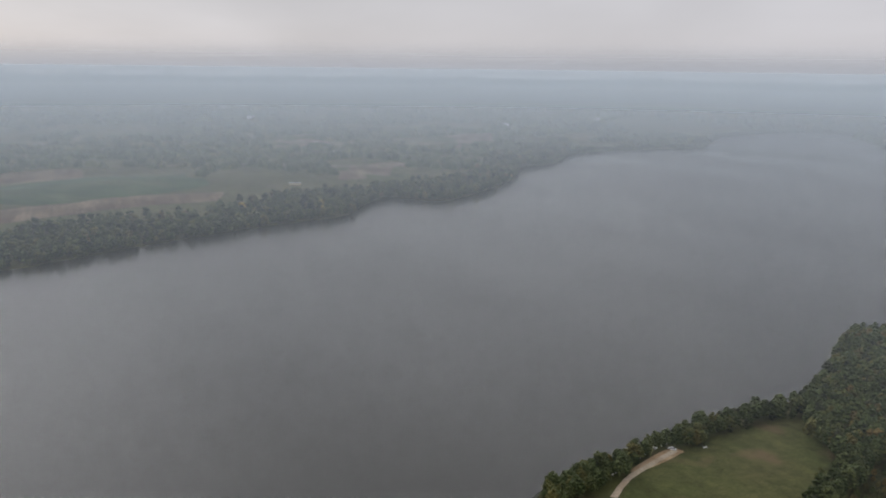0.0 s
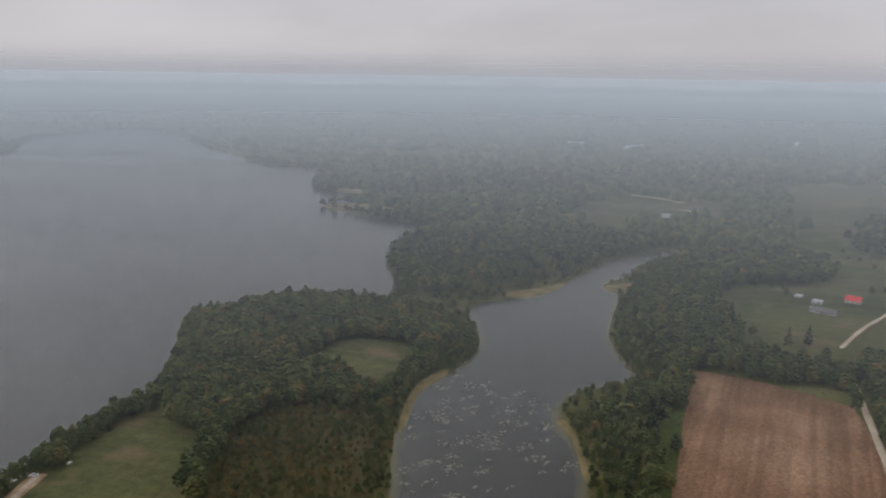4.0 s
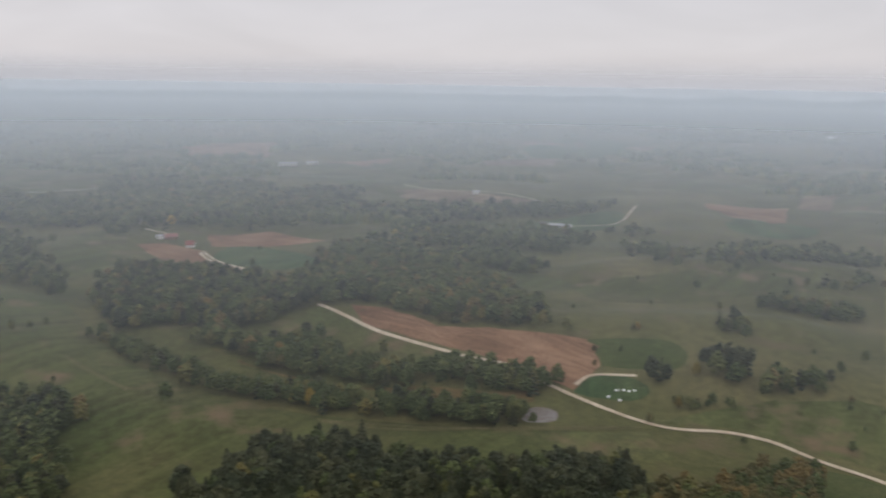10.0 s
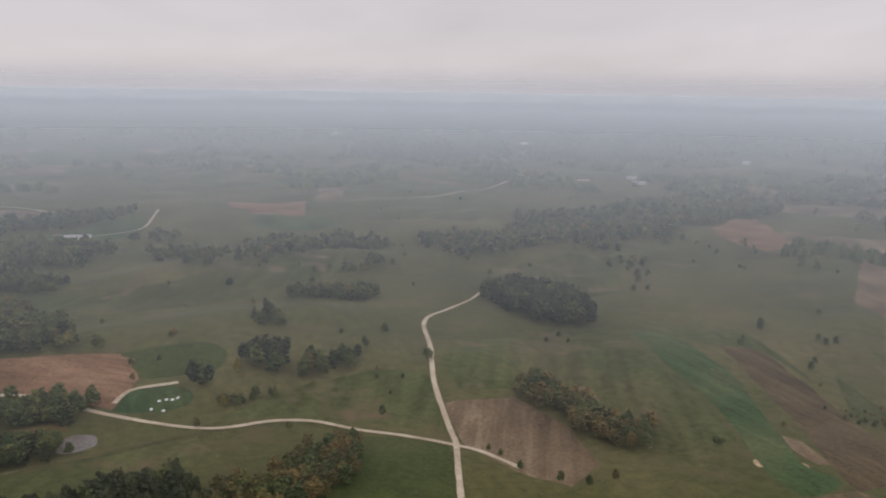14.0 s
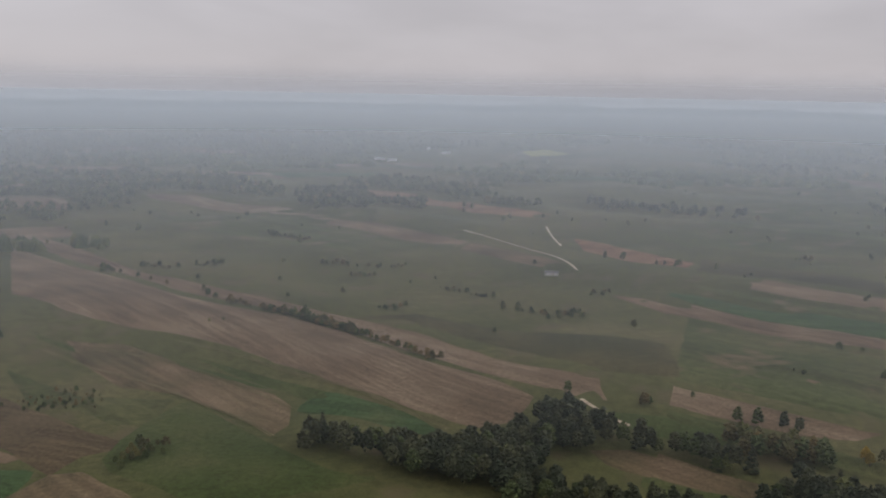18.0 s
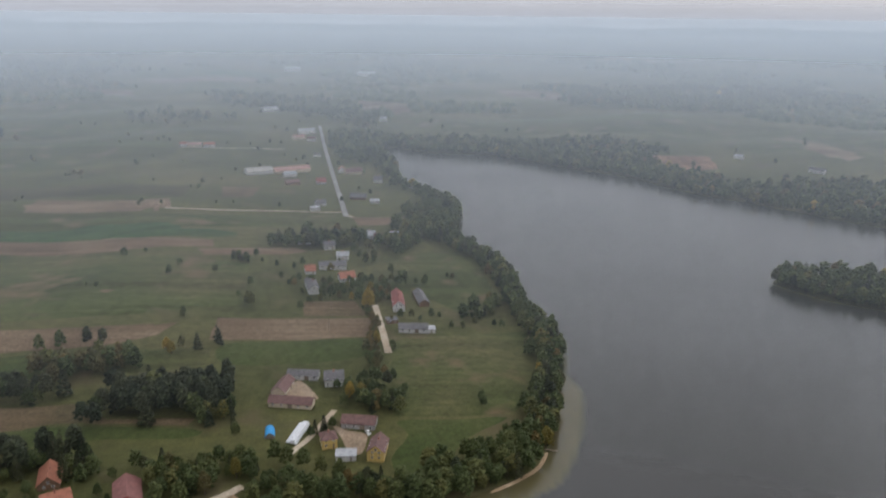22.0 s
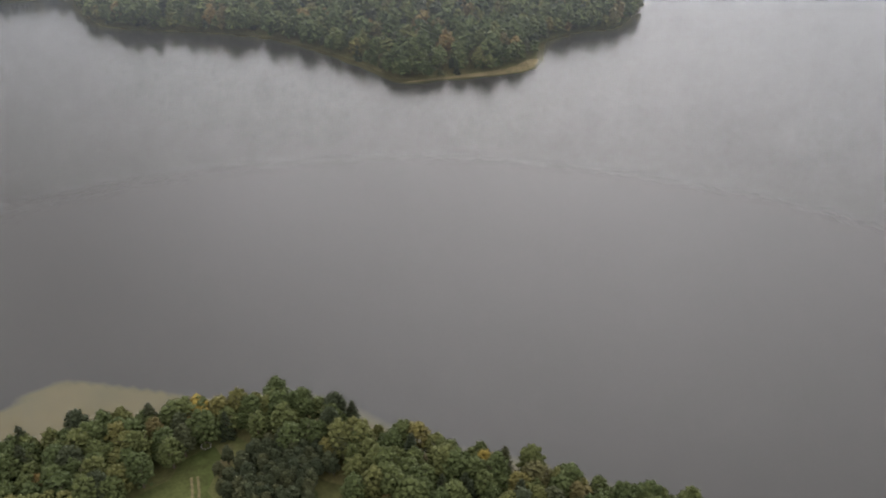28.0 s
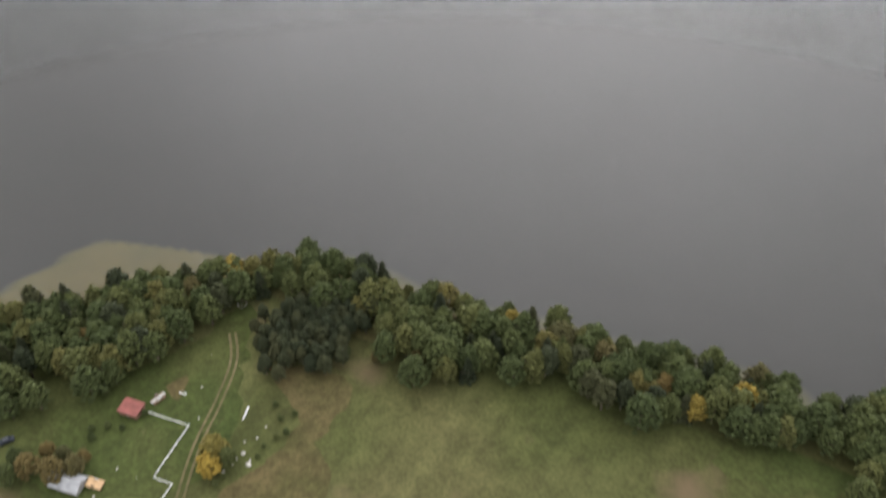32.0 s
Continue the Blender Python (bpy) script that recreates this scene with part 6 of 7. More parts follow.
def leaves(centres, radii, rng, count, size):
    """Loose sprays of leaves standing off the clumps."""
    vs, fs = [], []
    for k in range(count):
        i = rng.integers(len(centres))
        d = rng.normal(size=3)
        d[2] = abs(d[2]) * 0.9 - 0.15
        d /= np.linalg.norm(d)
        p = centres[i] + d * radii[i] * (0.85 + 0.35 * rng.random())
        u = np.cross(d, rng.normal(size=3))
        u /= np.linalg.norm(u) + 1e-9
        w = np.cross(d, u) + d * (rng.random() - 0.5)
        s = size * (0.6 + 0.8 * rng.random())
        vs.append([p - u * s, p + w * s * 0.6 + d * s * 0.2, p + u * s, p - w * s * 0.6 + d * s * 0.2])
        fs += [(4 * k, 4 * k + 1, 4 * k + 2), (4 * k, 4 * k + 2, 4 * k + 3)]
    return np.concatenate(vs), np.array(fs)


def crown_plan(rng, kind, n):
    """Centres and radii of a crown's clumps for a tree one unit high."""
    c, r = [], []
    if kind in ("broad", "pine"):
        wide, mid, tall = (0.245, 0.54, 0.40) if kind == "broad" else (0.19, 0.60, 0.36)
        turn = rng.random() * 6.283
        for k in range(n):
            up = 1 - 1.75 * (k + 0.5) / n
            ring = math.sqrt(max(0.0, 1 - up * up)) * (1 - 0.3 * up)
            a = turn + k * 2.39996
            s = 0.62 + 0.44 * rng.random()
            c.append((math.cos(a) * ring * wide * s, math.sin(a) * ring * wide * s, mid + up * tall * s))
            r.append((0.08 + 0.055 * rng.random()) * (22 / max(n, 1)) ** 0.45)
    else:
        for k in range(n):
            z = 0.08 + 0.88 * (k + rng.random()) / n
            a, d = k * 2.4, 0.19 * (1 - z) ** 0.85
            c.append((np.cos(a) * d, np.sin(a) * d, z))
            r.append((0.035 + 0.11 * (1 - z)) * (22 / max(n, 1)) ** 0.45)
    return np.array(c), np.array(r)


def trunk_mesh(rng, kind, top):
    """A tapered trunk with limbs."""
    vs, fs = [], []

    def stick(a, b, ra, rb, sides=6):
        a, b = np.array(a, float), np.array(b, float)
        d = (b - a) / np.linalg.norm(b - a)
        u = np.cross(d, (0.3, 0.9, 0.1))
        u /= np.linalg.norm(u)
        w = np.cross(d, u)
        o = len(vs)
        for p, r in ((a, ra), (b, rb)):
            for i in range(sides):
                t = 6.283 * i / sides
                vs.append(p + (u * math.cos(t) + w * math.sin(t)) * r)
        fs.extend((o + i, o + (i + 1) % sides, o + sides + (i + 1) % sides, o + sides + i) for i in range(sides))
    bend = (rng.normal(0, 0.02), rng.normal(0, 0.02), 0.4)
    stick((0, 0, -0.03), bend, 0.022, 0.016)
    stick(bend, (0, 0, top), 0.016, 0.005)
    for _ in range(5 if kind != "spruce" else 2):
        a = rng.random() * 6.283
        z = 0.3 + 0.35 * rng.random()
        stick((bend[0] * z, bend[1] * z, z), (math.cos(a) * 0.2, math.sin(a) * 0.2, z + 0.18), 0.009, 0.003, 4)
    return vs, fs


def near_template(kind, seed):
    rng = np.random.default_rng(seed)
    c, r = crown_plan(rng, kind, 96 if kind != "spruce" else 60)
    v1, f1 = lumps(c, r, rng, False, 0.9 if kind != "spruce" else 0.55, 0.36)
    v2, f2 = leaves(c, r, rng, 620, 0.019)
    crown = mesh_from(kind + "_crown", np.concatenate([v1, v2]), np.concatenate([f1, f2 + len(v1)]), LEAF[{"broad": "broad", "autumn": "rust"}.get(kind, "dark"), False])
    tv, tf = trunk_mesh(rng, kind, 0.8 if kind != "spruce" else 0.97)
    return crown, mesh_from(kind + "_trunk", tv, tf, BARK)


def stock(kind, seed, n, fine, sprays=0):
    rng = np.random.default_rng(seed)
    c, r = crown_plan(rng, kind, n)
    v, f = lumps(c, r * 1.12, rng, fine, 0.9 if kind != "spruce" else 0.6, 0.3)
    if sprays:
        v2, f2 = leaves(c, r, rng, sprays, 0.032)
        v, f = np.concatenate([v, v2]), np.concatenate([f, f2 + len(v)])
    return v, f


def planted(stocks, spots, rng):
    """Many trees joined into one mesh. Spots: x, y, z, height, width factor."""
    vs, fs, ts, o = [], [], [], 0
    pick = rng.integers(len(stocks), size=len(spots))
    for k, (v, f) in enumerate(stocks):
        s = spots[pick == k]
        if not len(s):
            continue
        a = rng.random(len(s)) * 6.283
        ca, sa = np.cos(a)[:, None], np.sin(a)[:, None]
        hw = (s[:, 3] * s[:, 4])[:, None]
        x = (v[None, :, 0] * ca - v[None, :, 1] * sa) * hw + s[:, :1]
        y = (v[None, :, 0] * sa + v[None, :, 1] * ca) * hw + s[:, 1:2]
        z = v[None, :, 2] * s[:, 3:4] + s[:, 2:3]
        vs.append(np.stack([x, y, z], -1).reshape(-1, 3))
        fs.append((f[None] + (np.arange(len(s)) * len(v))[:, None, None]).reshape(-1, 3) + o)
        ts.append(np.repeat(rng.random(len(s)), len(v)))
        o += len(s) * len(v)
    return np.concatenate(vs), np.concatenate(fs), np.concatenate(ts)


WOODS = []      # kind, outline
BELTS = []      # width, line


def wood(kind, pts):
    WOODS.append((kind, loop(pts, True, 3)))


def belt(width, pts):
    BELTS.append((width, loop(pts, False, 6)))


wood("mixed", [(624, -80), (587, -94), (548, -110), (510, -124), (486, -151), (457, -175), (433, -200), (405, -222), (384, -247), (374, -269), (384, -275), (405, -261), (427, -234), (451, -208), (480, -184), (501, -156), (525, -129), (566, -111), (603, -98), (642, -84)])
wood("olive", [(607, -144), (556, -159), (530, -177), (512, -197), (484, -212), (465, -231), (460, -252), (468, -256), (485, -241), (511, -221), (556, -213), (567, -194), (566, -170), (605, -156)])
wood("mixed", [(461, -253), (442, -267), (422, -289), (412, -308), (408, -327), (419, -330), (440, -319), (440, -301), (467, -282), (475, -269)])
wood("dark", [(677, -88), (658, -123), (636, -150), (608, -171), (607, -196), (617, -237), (608, -259), (638, -268), (735, -286), (734, -249), (776, -226), (810, -205), (863, -167), (868, -137), (864, -118)])
wood("olive", [(621, -241), (608, -259), (588, -283), (542, -298), (512, -319), (489, -344), (479, -364), (509, -377), (601, -410), (688, -442), (736, -446), (818, -451), (868, -435), (890, -395), (875, -355), (736, -284)])
wood("mixed", [(761, -419), (761, -461), (723, -479), (672, -500), (677, -512), (678, -505), (747, -525), (799, -514), (807, -474), (776, -428)])
wood("mixed", [(923, -432), (852, -470), (828, -533), (794, -557), (769, -585), (741, -575), (764, -605), (799, -663), (836, -683), (895, -694), (892, -663), (947, -665), (948, -628), (971, -579), (969, -535), (947, -475)])
wood("mixed", [(1089, -152), (1092, -188), (1135, -243), (1102, -296), (1075, -367), (1057, -426), (1111, -381), (1237, -383), (1494, -484), (1545, -440), (1589, -373), (1675, -316), (1641, -236)])
wood("dark", [(1171, -377), (1119, -439), (1077, -505), (1020, -563), (1016, -649), (1078, -683), (1140, -630), (1166, -605), (1169, -530), (1332, -584), (1382, -544), (1378, -455)])
wood("mixed", [(1041, -665), (1013, -753), (947, -859), (953, -864), (1045, -843), (1081, -803), (1088, -699)])
wood("mixed", [(823, -729), (811, -751), (794, -776), (806, -782), (831, -769), (838, -745)])
wood("olive", [(693, -635), (619, -607), (607, -636), (610, -662), (624, -653), (620, -657), (686, -671), (730, -677), (723, -652)])
wood("mixed", [(608, -658), (595, -710), (581, -749), (633, -859), (549, -795), (558, -870), (587, -909), (638, -922), (658, -927), (672, -875), (701, -845), (676, -754)])
wood("olive", [(514, -733), (499, -755), (488, -794), (497, -807), (513, -784), (518, -752)])
wood("mixed", [(520, -894), (485, -915), (454, -947), (478, -992), (496, -956), (517, -946), (520, -904)])
wood("dark", [(420, -466), (410, -481), (405, -497), (409, -498), (420, -489), (422, -473)])
wood("pine", [(375, -411), (365, -419), (358, -439), (360, -439), (370, -430), (376, -415)])
wood("pine", [(388, -375), (382, -379), (379, -388), (380, -386), (386, -383), (388, -377)])
wood("garden", [(364, -367), (355, -372), (344, -382), (336, -403), (341, -403), (357, -384), (362, -366)])
wood("garden", [(343, -416), (329, -433), (332, -435), (344, -423)])
wood("pine", [(380, -77), (316, -94), (275, -125), (247, -159), (233, -204), (241, -237), (266, -260), (287, -274), (300, -260), (311, -251), (313, -231), (329, -212), (336, -196), (353, -180), (369, -170), (391, -161), (401, -147), (407, -125), (383, -98)])
wood("autumn", [(258, -259), (237, -274), (232, -329), (237, -352), (255, -361), (265, -348), (266, -327), (260, -299), (274, -280)])
wood("mixed", [(447, -883), (392, -906), (362, -1004), (326, -1122), (275, -1130), (282, -1183), (331, -1247), (389, -1269), (441, -1240), (430, -1098), (460, -1051), (452, -916)])
wood("dark", [(528, -912), (493, -919), (464, -947), (483, -977), (503, -968), (531, -943)])
wood("dark", [(328, -975), (313, -987), (307, -1020), (320, -1047), (335, -1040), (337, -1006)])
wood("mixed", [(312, -1336), (226, -1364), (175, -1395), (203, -1566), (296, -1649), (364, -1595)])
wood("mixed", [(273, -927), (244, -933), (250, -949), (276, -953)])
wood("olive", [(501, -616), (473, -624), (426, -640), (448, -668), (484, -648)])
wood("garden", [(235, -600), (206, -608), (208, -609), (233, -601)])
wood("olive", [(345, -423), (324, -446), (307, -470), (311, -472), (333, -451), (348, -430)])
wood("scrub", [(32, -549), (1, -527), (-23, -534), (-22, -560), (5, -562), (28, -554)])
wood("garden", [(-24, -449), (-37, -435), (-54, -457), (-51, -458), (-38, -461), (-26, -448)])
wood("pine", [(-122, -426), (-144, -414), (-152, -393), (-175, -371), (-194, -345), (-218, -342), (-244, -371), (-276, -369), (-302, -360), (-318, -340), (-336, -316), (-334, -311), (-309, -340), (-297, -355), (-278, -366), (-290, -388), (-288, -409), (-270, -416), (-247, -392), (-224, -394), (-202, -392), (-180, -404), (-150, -413), (-140, -443), (-125, -436)])
wood("pine", [(-222, -353), (-237, -333), (-257, -308), (-257, -304), (-239, -332), (-222, -347)])
wood("dark", [(-388, -1315), (-424, -1266), (-470, -1251), (-528, -1405), (-502, -1498), (-475, -1586)])
wood("dark", [(-516, -1268), (-553, -1232), (-577, -1291), (-544, -1325)])
wood("mixed", [(-582, -1663), (-637, -1494), (-694, -1460), (-721, -1328), (-799, -1496), (-771, -1624), (-707, -1720), (-622, -1741)])
wood("dark", [(-902, -1254), (-974, -1152), (-1066, -1033), (-1060, -1030), (-973, -1152), (-905, -1250)])
wood("mixed", [(-664, -1222), (-697, -1143), (-724, -1197), (-688, -1247)])
wood("mixed", [(-914, -1646), (-975, -1542), (-1017, -1615), (-947, -1666)])
wood("mixed", [(38, -1378), (-36, -1358), (-173, -1575), (-316, -1505), (-392, -1485), (-419, -1626), (-328, -1660), (-259, -1923), (-115, -1816), (-14, -1845), (45, -1820)])
wood("dark", [(-634, -336), (-643, -316), (-663, -298), (-678, -280), (-686, -285), (-679, -322), (-656, -343)])
wood("dark", [(-310, -354), (-321, -334), (-334, -314), (-334, -313), (-328, -339), (-316, -359)])
wood("mixed", [(-658, -269), (-679, -229), (-752, -248), (-757, -250), (-698, -252), (-665, -261)])
wood("mixed", [(-730, -261), (-727, -223), (-771, -219), (-841, -238), (-847, -274), (-782, -277)])
wood("garden", [(-1250, -970), (-1314, -794), (-1348, -819), (-1357, -913), (-1289, -986)])
wood("mixed", [(-898, 256), (-818, 270), (-807, 341), (-837, 454), (-843, 563), (-842, 706), (-970, 796), (-1037, 684), (-1040, 516), (-1078, 369), (-1112, 221), (-1072, 97), (-1025, 134), (-979, 264)])
wood("firs", [(-261, -297), (-265, -272), (-269, -244), (-285, -248), (-287, -251), (-284, -269), (-278, -282), (-263, -294)])
wood("grove", [(-272, -210), (-279, -195), (-291, -179), (-311, -185), (-308, -187), (-300, -199), (-295, -211), (-281, -215)])
wood("grove", [(-332, -229), (-334, -217), (-341, -213), (-352, -220), (-355, -231), (-349, -236)])
wood("garden", [(-223, -248), (-233, -232), (-251, -218), (-254, -221), (-242, -239), (-230, -253)])
wood("garden", [(-245, -278), (-253, -255), (-265, -264), (-261, -263), (-253, -276), (-247, -279)])
wood("garden", [(-536, -283), (-539, -265), (-529, -221), (-551, -230), (-558, -256), (-549, -284)])
wood("garden", [(-565, -235), (-579, -195), (-586, -202), (-576, -235)])
wood("olive", [(309, 612), (362, 621), (415, 621), (462, 549), (476, 469), (447, 422), (390, 382), (347, 383), (299, 342), (247, 287), (220, 261), (161, 299), (168, 341), (199, 389), (212, 436), (231, 490)])
wood("mixed", [(526, 610), (633, 714), (719, 739), (853, 730), (880, 669), (911, 529), (834, 524), (701, 521), (594, 517), (533, 515), (519, 576)])
wood("thicket", [(238, 411), (279, 411), (299, 363), (245, 288), (220, 261), (161, 299), (171, 339), (199, 376)])
wood("mixed", [(758, 919), (787, 826), (842, 821), (988, 753), (1073, 830), (909, 1016), (823, 1116), (797, 979)])
wood("mixed", [(838, 1168), (939, 1050), (1030, 795), (1115, 851), (1473, 683), (1742, 811), (1318, 1135), (1055, 1354), (956, 1334)])
wood("mixed", [(807, 475), (944, 433), (936, 366), (834, 325), (740, 384), (580, 276), (591, 206), (549, 190), (533, 246), (520, 279), (493, 271), (445, 247), (424, 258), (361, 209), (313, 183), (295, 207), (374, 287), (445, 280), (517, 353), (596, 399), (648, 447), (722, 457)])
wood("olive", [(618, 204), (646, 168), (649, 145), (745, 164), (837, 146), (899, 82), (804, 59), (644, 22), (600, 20), (507, 36), (508, 50), (544, 117), (488, 103), (421, 74), (358, 65), (363, 80), (416, 111), (482, 148), (549, 180)])
wood("mixed", [(527, 34), (543, -13), (507, -47), (491, -47), (474, -23), (441, -29), (399, -19), (391, 17), (452, 34), (492, 42)])
wood("scrub", [(552, 115), (508, 47), (459, 33), (385, 17), (362, 42), (428, 74)])
wood("mixed", [(1078, 242), (1152, 170), (1108, 102), (1072, 106), (1040, 196), (1056, 237)])
wood("mixed", [(1075, 389), (1314, 417), (1442, 354), (1345, 255), (1193, 327), (1086, 321), (1070, 278), (1009, 321)])
wood("mixed", [(1092, 62), (1161, -36), (864, -72), (810, -63), (926, -3)])
wood("mixed", [(1783, 57), (1431, -84), (1465, -265), (1411, -456), (1087, -377), (1171, -362), (1177, -213), (1187, -85), (1440, 29)])
wood("pine", [(350, -751), (294, -757), (231, -684), (218, -638), (256, -639), (298, -660)])
wood("autumn", [(205, -505), (178, -498), (115, -466), (109, -450), (134, -444), (182, -478), (201, -479)])
wood("mixed", [(529, -925), (476, -970), (464, -942), (519, -910)])
wood("mixed", [(463, -952), (340, -1279), (268, -1186), (361, -998), (441, -879)])
wood("mixed", [(318, -1358), (181, -1501), (181, -1384), (301, -1294)])
wood("pine", [(-535, -1577), (-539, -1431), (-479, -1272), (-413, -1365), (-463, -1529)])
wood("pine", [(-541, -1328), (-577, -1279), (-558, -1236), (-522, -1280)])
wood("pine", [(-899, -1249), (-974, -1191), (-1097, -1071), (-1074, -1047), (-942, -1151), (-875, -1215)])
wood("pine", [(-213, -341), (-254, -299), (-285, -270), (-279, -261), (-200, -326)])
wood("autumn", [(-347, -344), (-387, -313), (-375, -303), (-342, -334)])
wood("pine", [(-326, -282), (-362, -262), (-375, -239), (-362, -235), (-331, -253), (-314, -275)])
wood("firs", [(-261, -303), (-268, -289), (-276, -280), (-282, -257), (-283, -248), (-279, -248), (-270, -273), (-256, -299)])
wood("grove", [(-286, -221), (-297, -206), (-301, -185), (-291, -178), (-280, -190), (-274, -206), (-278, -216)])
wood("grove", [(-299, -181), (-304, -163), (-305, -141), (-305, -128), (-308, -109), (-301, -105), (-293, -136), (-287, -171)])
wood("grove", [(-393, -176), (-407, -158), (-385, -144), (-369, -140), (-373, -153), (-379, -166)])
wood("garden", [(-240, -277), (-252, -254), (-246, -248), (-236, -260), (-232, -274)])
wood("garden", [(-261, -238), (-266, -225), (-262, -222), (-259, -236)])
wood("pine", [(-339, -287), (-364, -249), (-362, -230), (-350, -219), (-337, -229), (-330, -279)])
wood("mixed", [(-1620, -1685), (-1816, -1734), (-1792, -1498), (-1818, -1366), (-1745, -1321), (-1632, -1530), (-1564, -1630)])
wood("mixed", [(-1295, -1009), (-1334, -958), (-1357, -819), (-1328, -793), (-1281, -864), (-1278, -955)])
wood("mixed", [(-1771, -1095), (-1710, -887), (-1750, -769), (-1527, -606), (-1375, -561), (-1484, -675), (-1498, -852)])
wood("mixed", [(-1288, -576), (-1292, -488), (-1232, -447), (-1125, -442), (-1054, -430), (-1144, -503)])
wood("mixed", [(-1267, -290), (-1359, -171), (-1289, -46), (-1201, -11), (-1195, -124), (-1207, -229)])
wood("mixed", [(-2273, -429), (-2344, -19), (-2292, 327), (-1887, 276), (-1841, -8), (-1847, -285)])
wood("mixed", [(-1287, -447), (-1304, -321), (-1299, -266), (-1226, -284), (-1233, -365)])
wood("mixed", [(-1138, -17), (-1147, 10), (-1144, 13), (-1134, -18)])
wood("mixed", [(-650, -341), (-686, -286), (-673, -281), (-652, -298), (-636, -334)])
wood("garden", [(-225, -249), (-232, -233), (-245, -211), (-242, -209), (-228, -236), (-221, -246)])
wood("mixed", [(-339, -228), (-343, -212), (-344, -213), (-337, -229)])
wood("oak", [(-364, 463), (-369, 411), (-369, 377), (-357, 348), (-384, 277), (-401, 274), (-444, 262), (-478, 246), (-510, 218), (-537, 187), (-564, 162), (-604, 161), (-640, 164), (-644, 209), (-713, 244), (-553, 660)])
wood("oak", [(-726, 229), (-742, 285), (-713, 359), (-629, 483), (-598, 557), (-519, 490), (-568, 290), (-627, 189)])
wood("mixed", [(67, -2685), (-125, -3045), (-336, -2901), (-432, -2632), (-251, -2316), (-146, -2181), (-10, -2113), (57, -2087)])
wood("mixed", [(-1968, -2426), (-2192, -1946), (-2147, -1575), (-2078, -1523), (-1925, -1808), (-1864, -2238)])
wood("mixed", [(1490, -2151), (1470, -2559), (1181, -2584), (980, -2155), (1080, -1893), (1280, -1889)])
wood("mixed", [(1475, -3584), (1081, -3750), (373, -3343), (-94, -2954), (-78, -2459), (476, -2912), (896, -2537), (1114, -2690)])
wood("mixed", [(220, -1947), (-68, -2145), (-389, -1870), (-309, -1585), (-135, -1566), (87, -1415), (172, -1611)])
wood("mixed", [(495, -1174), (414, -1266), (401, -1492), (259, -1565), (191, -1360), (279, -1202), (348, -1058), (421, -991)])
wood("mixed", [(-281, -2848), (-906, -2991), (-1303, -2523), (-1226, -2370), (-531, -2254), (-267, -2381)])
wood("mixed", [(1701, -2441), (1669, -3181), (1132, -3767), (305, -3728), (216, -2755), (659, -2221), (1021, -1953), (1365, -1987)])
wood("mixed", [(-685, 68), (-668, 84), (-659, 130), (-650, 165), (-673, 170), (-700, 171), (-710, 140), (-709, 90), (-703, 71)])
wood("mixed", [(-1201, -284), (-1141, -173), (-1102, -83), (-1036, -1), (-1005, 63), (-943, 161), (-917, 234), (-953, 216), (-1041, 66), (-1164, -71), (-1299, -230), (-1270, -298)])
wood("olive", [(-1078, 83), (-1108, 221), (-1014, 425), (-947, 628), (-891, 735), (-844, 699), (-823, 550), (-836, 419), (-814, 306), (-840, 277), (-927, 264), (-977, 250)])
wood("mixed", [(-1202, -458), (-1193, -383), (-1165, -207), (-1106, -47), (-1019, 56), (-980, 144), (-953, 233), (-998, 243), (-1048, 121), (-1086, 24), (-1159, -50), (-1236, -169), (-1245, -264), (-1282, -411), (-1290, -491)])
wood("mixed", [(-222, -7), (-215, 14), (-209, 34), (-199, 53), (-180, 64), (-186, 53), (-183, 34), (-181, 29), (-182, 13), (-187, -9), (-190, -18)])
wood("spruce", [(-165, 52), (-173, 63), (-166, 82), (-153, 82), (-146, 69), (-154, 54)])
wood("mixed", [(-178, 68), (-177, 81), (-167, 91), (-137, 105), (-115, 123), (-95, 136), (-75, 151), (-36, 182), (-17, 194), (-8, 178), (-23, 163), (-45, 152), (-58, 139), (-87, 124), (-108, 112), (-124, 91), (-137, 82), (-150, 82), (-164, 83)])
wood("mixed", [(-443, 820), (-386, 888), (-321, 969), (-208, 1077), (-135, 1138), (-83, 1297), (13, 1288), (115, 1495), (152, 1691), (239, 1791), (313, 2006), (273, 2117), (120, 1919), (80, 1615), (-81, 1410), (-244, 1268), (-294, 1128), (-419, 1054), (-519, 969)])
wood("mixed", [(214, 438), (204, 395), (195, 363), (210, 364), (329, 598), (302, 602), (232, 496)])
belt(6, [(-89, -928), (-127, -892), (-174, -898)])
belt(6, [(-295, -827), (-323, -818)])
belt(6, [(-270, -697), (-298, -697)])
belt(6, [(-366, -769), (-400, -710)])
belt(6, [(-388, -677), (-409, -630), (-440, -605)])
belt(6, [(-275, -1103), (-304, -1020)])
belt(6, [(-249, -1434), (-295, -1406)])
belt(6, [(-486, -668), (-509, -663)])
belt(6, [(-272, -891), (-354, -845)])
belt(6, [(-830, -731), (-845, -714)])
belt(12, [(48, 360), (64, 382), (85, 404), (110, 424), (132, 439), (162, 462), (193, 475), (227, 484)])
belt(14, [(-1301, -516), (-1039, -381), (-932, -299), (-813, -234), (-746, -220), (-680, -168), (-611, -128), (-546, -102), (-505, -78), (-462, -67), (-412, -61)])
belt(16, [(-491, -77), (-443, -65), (-398, -64), (-360, -71), (-330, -85), (-317, -92)])
belt(9, [(38, -1162), (-11, -1054), (-66, -913), (-114, -821), (-136, -774), (-194, -683), (-234, -624), (-258, -545)])
